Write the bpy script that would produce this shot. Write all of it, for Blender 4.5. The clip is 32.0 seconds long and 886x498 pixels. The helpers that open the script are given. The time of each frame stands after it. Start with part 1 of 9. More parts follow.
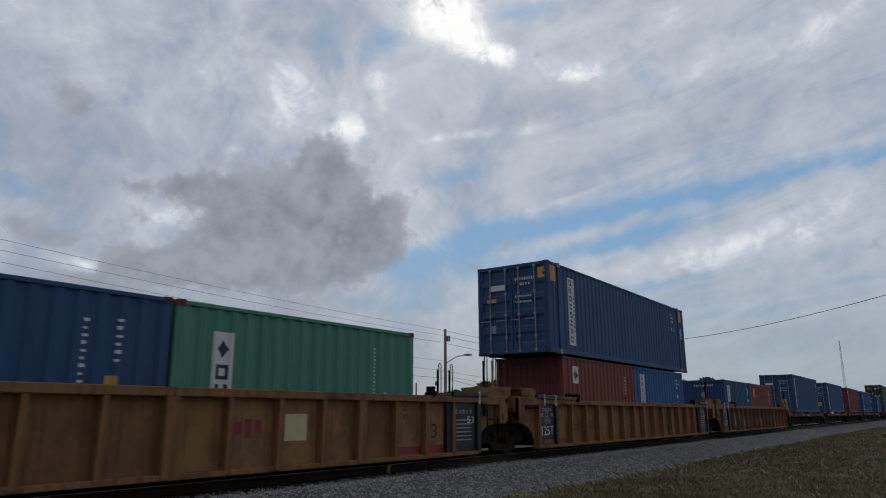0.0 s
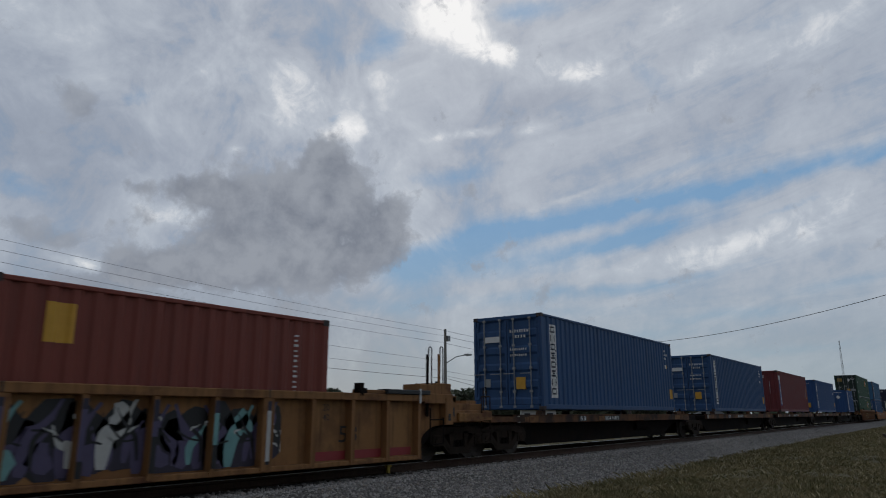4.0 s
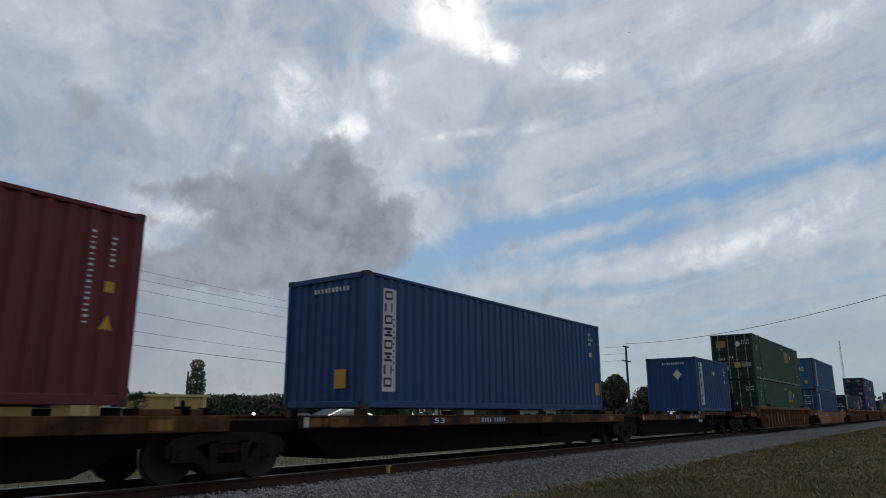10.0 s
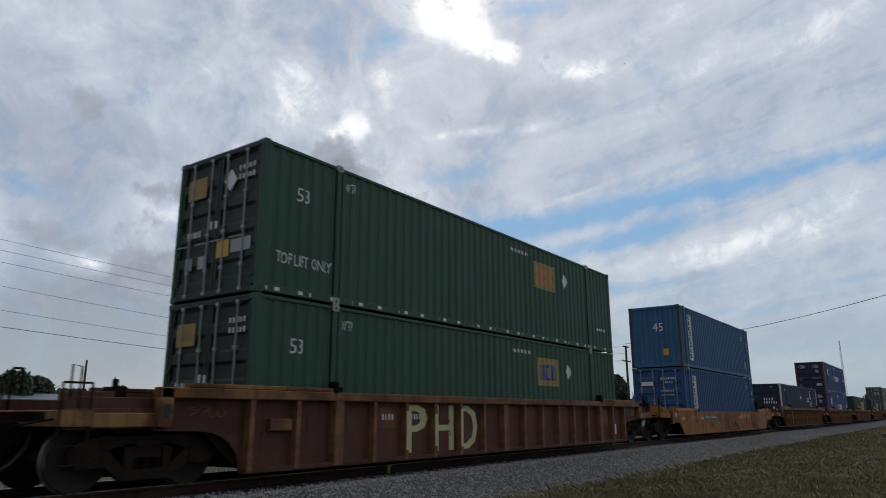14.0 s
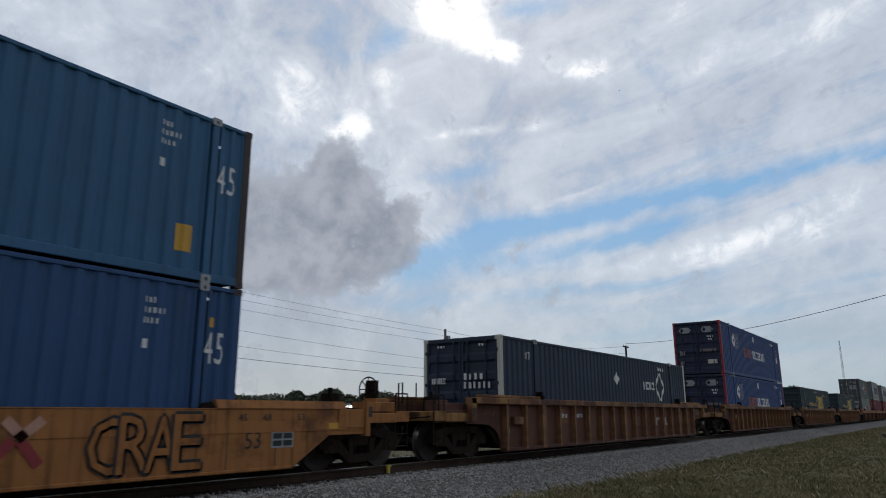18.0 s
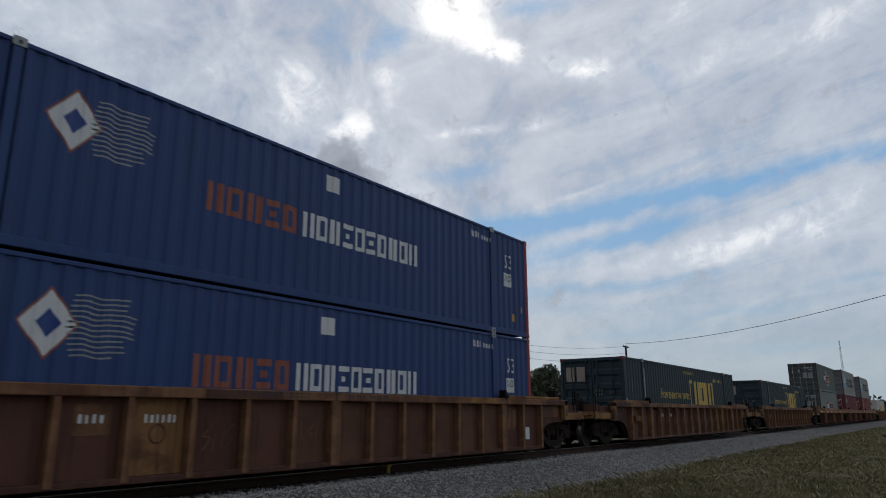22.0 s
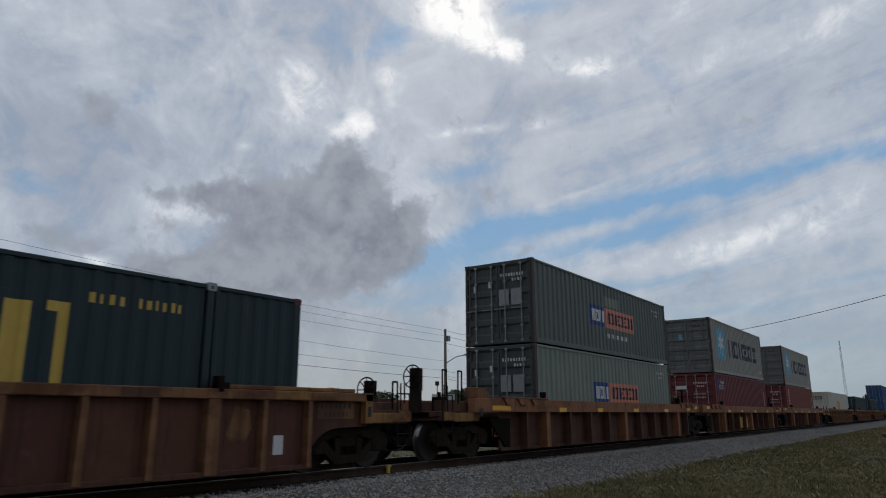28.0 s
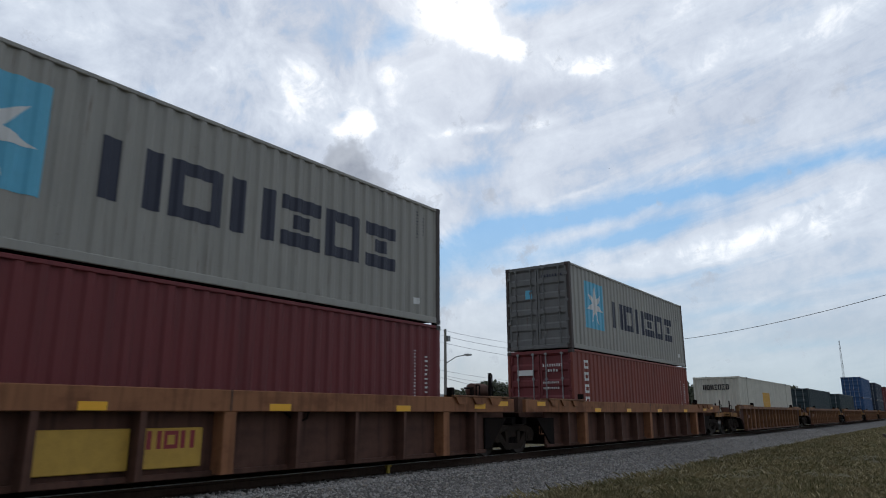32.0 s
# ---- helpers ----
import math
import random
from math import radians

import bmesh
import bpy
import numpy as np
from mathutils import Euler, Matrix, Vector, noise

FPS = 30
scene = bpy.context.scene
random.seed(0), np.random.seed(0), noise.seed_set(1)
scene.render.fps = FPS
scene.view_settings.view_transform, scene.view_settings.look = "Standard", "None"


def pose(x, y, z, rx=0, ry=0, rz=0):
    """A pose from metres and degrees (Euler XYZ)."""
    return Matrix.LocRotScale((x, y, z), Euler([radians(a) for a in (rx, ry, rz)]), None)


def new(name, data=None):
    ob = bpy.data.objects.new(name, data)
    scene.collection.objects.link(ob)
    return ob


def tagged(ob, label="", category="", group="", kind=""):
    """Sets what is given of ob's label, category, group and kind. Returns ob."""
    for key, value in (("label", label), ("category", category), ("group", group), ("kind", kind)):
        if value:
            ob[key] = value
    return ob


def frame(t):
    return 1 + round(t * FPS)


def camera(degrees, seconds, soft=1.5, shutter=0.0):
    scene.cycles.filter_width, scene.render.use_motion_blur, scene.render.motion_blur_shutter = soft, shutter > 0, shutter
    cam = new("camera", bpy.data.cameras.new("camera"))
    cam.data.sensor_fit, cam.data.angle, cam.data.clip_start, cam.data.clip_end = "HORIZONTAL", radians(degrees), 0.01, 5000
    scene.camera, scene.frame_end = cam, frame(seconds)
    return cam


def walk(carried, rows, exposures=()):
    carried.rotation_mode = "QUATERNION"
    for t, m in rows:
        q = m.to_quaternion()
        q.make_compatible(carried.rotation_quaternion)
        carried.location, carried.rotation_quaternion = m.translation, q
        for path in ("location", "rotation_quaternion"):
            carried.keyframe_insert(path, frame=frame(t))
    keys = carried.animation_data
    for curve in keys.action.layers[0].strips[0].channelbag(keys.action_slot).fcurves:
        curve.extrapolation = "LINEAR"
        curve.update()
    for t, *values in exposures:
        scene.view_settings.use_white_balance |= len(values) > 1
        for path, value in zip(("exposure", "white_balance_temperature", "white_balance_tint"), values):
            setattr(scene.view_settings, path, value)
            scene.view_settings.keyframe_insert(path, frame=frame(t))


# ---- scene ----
CAM = (0.0, -9.695, 1.060)
YAW, TILT, ROLL = 54.26, 13.60, -0.19
# the clip's camera meters on its own: stops over time
EXPOSURES = [(0, -.05), (1, -.13), (2, .2), (3, -.2), (7, -.03), (10, 0), (12, -.14), (13, 0), (14, .18), (15.5, .30), (17, .33), (18, .25), (19, 0), (20, 0), (21, -.04), (22, .12), (23, .22), (24, -.14), (25, -.13), (28, -.05), (29, -.03), (30, .46), (31, .32), (32, .46)]
cam = camera(65.795, 32.0, soft=1.0, shutter=0.15)
CAM_POSE = Matrix.Translation(CAM) @ pose(0, 0, 0, 0, 0, -YAW) @ pose(0, 0, 0, 90 + TILT, 0, 0) @ pose(0, 0, 0, 0, 0, ROLL)
walk(cam, [(0.0, CAM_POSE), (32.0, CAM_POSE)], exposures=EXPOSURES)

# ---- world, sun ----
SUN_EL, SUN_AZ = 40.0, 56.0            # degrees; azimuth from the track's normal towards the far end
world = bpy.data.worlds.new("sky")
scene.world = world
world.use_nodes = True
wn, wl = world.node_tree.nodes, world.node_tree.links
sky = wn.new("ShaderNodeTexSky")
sky.sky_type = "NISHITA"
sky.sun_disc = False
sky.sun_elevation, sky.sun_rotation = radians(SUN_EL), radians(SUN_AZ)
wn["Background"].inputs["Strength"].default_value = 0.1
wl.new(sky.outputs[0], wn["Background"].inputs["Color"])
sun = new("sun", bpy.data.lights.new("sun", "SUN"))
sun.data.energy, sun.data.angle, sun.data.color = 1.2, radians(14), (1.0, 0.95, 0.88)
SUN_DIR = Vector((math.sin(radians(SUN_AZ)) * math.cos(radians(SUN_EL)), math.cos(radians(SUN_AZ)) * math.cos(radians(SUN_EL)), math.sin(radians(SUN_EL))))
sun.matrix_world = Matrix.Translation((0, 0, 60)) @ (-SUN_DIR).to_track_quat("-Z", "Y").to_matrix().to_4x4()


# ---- material tools ----
class Nodes:
    def __init__(self, name):
        self.mat = bpy.data.materials.new(name)
        self.mat.use_nodes = True
        self.t = self.mat.node_tree
        self.bsdf = self.t.nodes["Principled BSDF"]
        self.out = self.t.nodes["Material Output"]

    def node(self, kind, **values):
        n = self.t.nodes.new(kind)
        for key, value in values.items():
            n.inputs[key.replace("_", " ")].default_value = value
        return n

    def link(self, a, b):
        self.t.links.new(a, b)

    def math(self, op, a, b=0.0, clamp=False):
        n = self.t.nodes.new("ShaderNodeMath")
        n.operation, n.use_clamp = op, clamp
        for i, v in enumerate((a, b)):
            if isinstance(v, (int, float)):
                n.inputs[i].default_value = v
            else:
                self.link(v, n.inputs[i])
        return n.outputs[0]

    def coords(self, scale=(1, 1, 1), kind="Object"):
        tc = self.t.nodes.new("ShaderNodeTexCoord")
        mp = self.t.nodes.new("ShaderNodeMapping")
        mp.inputs["Scale"].default_value = scale
        self.link(tc.outputs[kind], mp.inputs["Vector"])
        return mp.outputs[0]

    def noise(self, vector, scale, detail=4.0, rough=0.55, distort=0.0):
        n = self.node("ShaderNodeTexNoise", Scale=scale, Detail=detail, Roughness=rough, Distortion=distort)
        self.link(vector, n.inputs["Vector"])
        return n.outputs["Fac"]

    def ramp(self, fac, stops):
        n = self.t.nodes.new("ShaderNodeValToRGB")
        e = n.color_ramp.elements
        while len(e) < len(stops):
            e.new(0.5)
        for el, (pos, col) in zip(e, stops):
            el.position = pos
            el.color = (*col, 1) if len(col) == 3 else col
        self.link(fac, n.inputs[0])
        return n.outputs[0]

    def mix(self, fac, a, b, mode="MIX"):
        n = self.t.nodes.new("ShaderNodeMix")
        n.data_type, n.blend_type = "RGBA", mode
        for sock, v in ((n.inputs[0], fac), (n.inputs[6], a), (n.inputs[7], b)):
            if isinstance(v, (int, float)):
                sock.default_value = v
            elif isinstance(v, tuple):
                sock.default_value = (*v, 1)
            else:
                self.link(v, sock)
        return n.outputs[2]

    def bump(self, height, strength=0.2, distance=0.02):
        n = self.node("ShaderNodeBump", Strength=strength, Distance=distance)
        self.link(height, n.inputs["Height"])
        self.link(n.outputs[0], self.bsdf.inputs["Normal"])


def step(lo, hi):
    return [(lo, (0, 0, 0)), (hi, (1, 1, 1))]


def painted(name, color, rough=0.55, fade=0.25, rust=0.35, grime=0.5, rustcol=(0.10, 0.035, 0.014)):
    """Painted steel: faded patches, vertical dirt runs, rust freckles, dented relief."""
    n = Nodes(name)
    info = n.t.nodes.new("ShaderNodeObjectInfo")

    def shifted(scale):
        v = n.t.nodes.new("ShaderNodeVectorMath")
        v.operation = "MULTIPLY_ADD"
        n.link(info.outputs["Random"], v.inputs[0])
        v.inputs[1].default_value = (41.0, 17.0, 29.0)
        n.link(n.coords(scale), v.inputs[2])
        return v.outputs[0]

    big = n.noise(shifted((0.5, 0.5, 0.9)), 1.0, 5)
    run = n.noise(shifted((7.0, 7.0, 0.35)), 1.0, 4)
    fine = n.noise(shifted((1, 1, 1)), 26.0, 5, 0.65)
    scuff = n.noise(shifted((1.6, 1.6, 26.0)), 1.0, 5, 0.7)
    drip = n.noise(shifted((16.0, 16.0, 0.9)), 1.0, 3, 0.6)
    pale = tuple(min(1.0, c * 1.35 + 0.012) for c in color)
    dark = tuple(c * 0.45 for c in color)
    col = n.mix(n.math("MULTIPLY", n.ramp(big, step(0.4, 0.7)), fade), color, pale)
    col = n.mix(n.math("MULTIPLY", n.ramp(run, step(0.5, 0.75)), grime), col, dark)
    col = n.mix(n.math("MULTIPLY", n.ramp(scuff, step(0.66, 0.74)), 0.30), col, tuple(min(1.0, c * 1.5 + 0.05) for c in color))
    col = n.mix(n.math("MULTIPLY", n.math("MULTIPLY", n.ramp(drip, step(0.62, 0.74)), n.ramp(big, step(0.42, 0.62))), rust), col, rustcol)
    spots = n.math("MULTIPLY", n.ramp(fine, step(0.62, 0.72)), n.ramp(run, step(0.45, 0.65)))
    col = n.mix(n.math("MULTIPLY", spots, rust), col, rustcol)
    col = n.mix(n.math("MULTIPLY", info.outputs["Random"], 0.12), col, dark)
    n.link(col, n.bsdf.inputs["Base Color"])
    n.link(n.math("ADD", n.math("MULTIPLY", big, 0.25), rough - 0.05), n.bsdf.inputs["Roughness"])
    n.bsdf.inputs["Specular IOR Level"].default_value = 0.45
    n.bump(n.math("ADD", n.math("MULTIPLY", big, 1.0), n.math("MULTIPLY", fine, 0.15)), 0.25, 0.02)
    return n.mat


def rusty(name, paint, rust=(0.085, 0.035, 0.018), amount=0.5, rough=0.75):
    """Worn freight-car steel: paint gone to rust in patches, soot and runs."""
    n = Nodes(name)
    big = n.noise(n.coords((0.9, 0.9, 1.3)), 1.3, 6, 0.6)
    run = n.noise(n.coords((9.0, 9.0, 0.6)), 1.0, 4)
    fine = n.noise(n.coords(), 34.0, 5, 0.7)
    f = n.ramp(n.math("ADD", big, n.math("MULTIPLY", fine, 0.12)), step(0.68 - 0.35 * amount, 0.80 - 0.3 * amount))
    col = n.mix(f, paint, rust)
    col = n.mix(n.math("MULTIPLY", n.ramp(run, step(0.48, 0.72)), 0.55), col, tuple(c * 0.4 for c in rust))
    col = n.mix(n.math("MULTIPLY", n.ramp(fine, step(0.5, 0.8)), 0.35), col, tuple(min(1, c * 1.7) for c in rust))
    n.link(col, n.bsdf.inputs["Base Color"])
    n.bsdf.inputs["Roughness"].default_value = rough
    n.bsdf.inputs["Specular IOR Level"].default_value = 0.25
    n.bump(fine, 0.3, 0.008)
    return n.mat


def patched(name, stops, wear=0.6):
    """Steel panels, each painted at its own time: the tone steps from panel to panel, with rust and ghosts of old marks."""
    n = Nodes(name)
    info = n.t.nodes.new("ShaderNodeObjectInfo")
    r = n.t.nodes.new("ShaderNodeValToRGB")
    r.color_ramp.interpolation = "CONSTANT"
    e = r.color_ramp.elements
    while len(e) < len(stops):
        e.new(0.5)
    for el, (pos, col) in zip(e, stops):
        el.position, el.color = pos, (*col, 1)
    n.link(info.outputs["Random"], r.inputs[0])
    off = n.t.nodes.new("ShaderNodeVectorMath")
    off.operation = "MULTIPLY_ADD"
    n.link(info.outputs["Random"], off.inputs[0])
    off.inputs[1].default_value = (37.0, 11.0, 23.0)
    n.link(n.coords(), off.inputs[2])
    co = off.outputs[0]
    big = n.noise(co, 1.6, 5, 0.6)
    blot = n.noise(co, 4.5, 3, 0.5, 0.6)
    run = n.noise(n.coords((10.0, 10.0, 0.7)), 1.0, 4)
    fine = n.noise(co, 40.0, 5, 0.7)
    col = n.mix(n.math("MULTIPLY", n.ramp(big, step(0.45, 0.62)), wear), r.outputs[0], (0.088, 0.040, 0.024))
    col = n.mix(n.math("MULTIPLY", n.ramp(blot, step(0.58, 0.72)), 0.22), col, (0.165, 0.090, 0.050))
    col = n.mix(n.math("MULTIPLY", n.ramp(run, step(0.5, 0.72)), 0.45), col, (0.034, 0.018, 0.012))
    col = n.mix(n.math("MULTIPLY", n.ramp(fine, step(0.52, 0.8)), 0.3), col, (0.150, 0.070, 0.035))
    n.link(col, n.bsdf.inputs["Base Color"])
    n.bsdf.inputs["Roughness"].default_value = 0.72
    n.bsdf.inputs["Specular IOR Level"].default_value = 0.25
    n.bump(n.math("ADD", fine, n.math("MULTIPLY", big, 2.0)), 0.3, 0.01)
    return n.mat


def plain(name, color, rough=0.6, metal=0.0, vary=0.3, scale=6.0, bump=0.1):
    n = Nodes(name)
    f = n.noise(n.coords(), scale, 5, 0.6)
    g = n.noise(n.coords(), scale * 9, 4, 0.6)
    col = n.mix(n.math("MULTIPLY", n.ramp(f, step(0.35, 0.7)), vary), color, tuple(c * 0.5 for c in color))
    col = n.mix(n.math("MULTIPLY", n.ramp(g, step(0.5, 0.75)), vary * 0.6), col, tuple(min(1, c * 1.35 + 0.01) for c in color))
    n.link(col, n.bsdf.inputs["Base Color"])
    n.bsdf.inputs["Roughness"].default_value = rough
    n.bsdf.inputs["Metallic"].default_value = metal
    n.bump(g, bump, 0.01)
    return n.mat


BLUE = painted("blue_container_paint", (0.019, 0.069, 0.178), fade=0.3)
BLUE2 = painted("bright_blue_paint", (0.018, 0.068, 0.200), fade=0.12, rust=0.2)
MIDBLUE = painted("mid_blue_paint", (0.026, 0.105, 0.290), fade=0.3)
TEALBLUE = painted("faded_blue_paint", (0.029, 0.112, 0.222), fade=0.45)
NAVY = painted("navy_paint", (0.012, 0.024, 0.048), fade=0.2)
PURPLE = painted("royal_blue_paint", (0.021, 0.056, 0.178), fade=0.2, rust=0.2)
REDBROWN = painted("oxide_red_paint", (0.150, 0.024, 0.026), fade=0.2)
ORANGERED = painted("orange_red_paint", (0.205, 0.046, 0.030), fade=0.35)
# Container green darkened for the shade on its door ends.
SHADEDGREEN = painted("shaded_door_green_paint", (0.011, 0.024, 0.017), fade=0.25, rust=0.5)
# Royal blue lowered for the shade on the door ends, and for their dirt.
SHADEDNAVY = painted("shaded_dirty_door_navy_paint", (0.013, 0.019, 0.046), fade=0.2, rust=0.3)
FADEDORANGE = plain("faded_orange_decal", (0.30, 0.085, 0.050), 0.6, 0, 0.5)
ENDRED = painted("bright_end_red_paint", (0.300, 0.032, 0.040), fade=0.2)
# The sides' light grey, halved to put the doors' shade into the paint.
SHADEDGREY = painted("shaded_door_grey_paint", (0.150, 0.150, 0.145), fade=0.3, rust=0.7, grime=0.4)
GREEN = painted("green_paint", (0.026, 0.076, 0.040), fade=0.2)
SEAGREEN = painted("sea_green_paint", (0.075, 0.255, 0.170), fade=0.3)
DARKGREEN = painted("dark_green_paint", (0.013, 0.031, 0.038), fade=0.2)
GREY = painted("grey_paint", (0.315, 0.305, 0.272), fade=0.3, rust=0.8, grime=0.3)
GREYGREEN = painted("grey_green_paint", (0.215, 0.242, 0.208), fade=0.4, rust=0.8, grime=0.5)
DARKGREY = painted("dark_grey_green_paint", (0.112, 0.136, 0.122), fade=0.4, rust=0.9, grime=0.4)
# Side grey darkened: the door ends' shade is in this colour, beside real dirt.
ENDSHADEGREY = painted("shaded_dirty_door_grey_paint", (0.066, 0.076, 0.074), fade=0.4, rust=0.9, grime=0.5)
CREAM = painted("cream_paint", (0.55, 0.53, 0.45), fade=0.2, rust=0.5)
GOLD = rusty("ochre_car_paint", (0.255, 0.126, 0.049), (0.12, 0.052, 0.026), amount=0.30)
ORANGE = rusty("orange_car_paint", (0.345, 0.142, 0.044), (0.16, 0.066, 0.028), amount=0.26)
BROWN = rusty("brown_car_paint", (0.108, 0.048, 0.032), (0.078, 0.034, 0.023), amount=0.62)
BROWNED = rusty("worn_yellow_chord", (0.310, 0.160, 0.055), (0.12, 0.052, 0.024), amount=0.55)
DUSTBROWN = rusty("dusty_brown_steel", (0.104, 0.050, 0.035), (0.070, 0.033, 0.023), amount=0.45)
DUSTCHORD = rusty("dusty_tan_chord", (0.285, 0.126, 0.060), (0.185, 0.076, 0.037), amount=0.42)
CHORD = rusty("tan_brown_chord", (0.235, 0.116, 0.055), (0.124, 0.053, 0.030), amount=0.48)
PATCHED = patched("repainted_side_panels", ((0.0, (0.116, 0.047, 0.031)), (0.35, (0.132, 0.055, 0.035)), (0.62, (0.098, 0.040, 0.028)), (0.82, (0.150, 0.069, 0.040))))
OCHRES = patched("ochre_side_panels", ((0.0, (0.265, 0.130, 0.049)), (0.4, (0.290, 0.147, 0.056)), (0.7, (0.232, 0.112, 0.043)), (0.9, (0.302, 0.162, 0.069))), 0.45)
SPINE = rusty("spine_car_brown", (0.130, 0.056, 0.022), (0.038, 0.020, 0.013), amount=0.52)
# Near-black so its colour carries the shade under the cars; fittings share it.
DARKSTEEL = rusty("shade_black_steel", (0.010, 0.008, 0.0075), (0.015, 0.010, 0.008), amount=0.5, rough=0.85)
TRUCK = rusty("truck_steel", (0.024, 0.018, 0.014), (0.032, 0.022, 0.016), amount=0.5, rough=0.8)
# Sheen almost off, so the shaded undersides stay black.
for dimmed in (DARKSTEEL, TRUCK):
    dimmed.node_tree.nodes["Principled BSDF"].inputs["Specular IOR Level"].default_value = 0.08
WHEEL = plain("wheel_steel", (0.032, 0.022, 0.016), 0.75, 0.0)
TREAD = plain("polished_wheel_tread", (0.24, 0.23, 0.22), 0.36, 0.9, 0.2)
CASTING = painted("corner_casting_steel", (0.050, 0.035, 0.030), rust=0.7)
GALV = plain("galvanised_bar", (0.30, 0.31, 0.31), 0.5, 0.4)
WHITE = plain("white_decal", (0.70, 0.70, 0.68), 0.55, 0, 0.2)
INK = plain("dark_blue_ink", (0.010, 0.014, 0.035), 0.5, 0, 0.1)
BLACK = plain("black_paint", (0.012, 0.012, 0.013), 0.5, 0, 0.2)
YELLOW = plain("yellow_decal", (0.62, 0.33, 0.03), 0.5, 0, 0.25)
CSXYEL = plain("pale_yellow_paint", (0.60, 0.40, 0.065), 0.5, 0, 0.2)
FADEDCREAM = plain("faded_cream_decal", (0.34, 0.27, 0.225), 0.65, 0, 0.5)
FADEDPINK = plain("faded_pinkish_decal", (0.50, 0.27, 0.19), 0.65, 0, 0.5)
FADEDRED = plain("faded_red_decal", (0.230, 0.044, 0.030), 0.65, 0, 0.4)
FADEDYEL = plain("faded_yellow_decal", (0.34, 0.235, 0.060), 0.6, 0, 0.5)
OXIDE = rusty("orange_primer", (0.240, 0.085, 0.030), (0.12, 0.05, 0.024), amount=0.45)
REFLECT = plain("yellow_reflector", (0.85, 0.43, 0.02), 0.4, 0, 0.1)
RED = plain("red_paint", (0.25, 0.022, 0.026), 0.5, 0, 0.2)
CYAN = plain("light_blue_decal", (0.10, 0.42, 0.60), 0.5, 0, 0.15)
PINKSALMON = plain("faded_salmon_decal", (0.68, 0.235, 0.155), 0.6, 0, 0.35)
SALMON = plain("salmon_decal", (0.62, 0.15, 0.055), 0.5, 0, 0.25)
DECALBLUE = plain("blue_decal", (0.015, 0.050, 0.220), 0.5, 0, 0.15)
PALETEAL = plain("teal_graffiti", (0.17, 0.36, 0.35), 0.6, 0, 0.35)
MURALPURPLE = plain("violet_graffiti", (0.085, 0.070, 0.135), 0.6, 0, 0.4)
MURALDARK = plain("dark_violet_graffiti", (0.030, 0.024, 0.042), 0.6, 0, 0.4)
CHALKWHITE = plain("off_white_graffiti", (0.50, 0.50, 0.47), 0.6, 0, 0.35)
PALEYEL = plain("pale_yellow_graffiti", (0.60, 0.54, 0.28), 0.6, 0, 0.3)
CHALK = plain("faint_chalk_grey", (0.17, 0.15, 0.135), 0.7, 0, 0.4)
MARK_YEL = plain("yellow_rail_paint", (0.62, 0.45, 0.07), 0.7, 0, 0.5, 30)


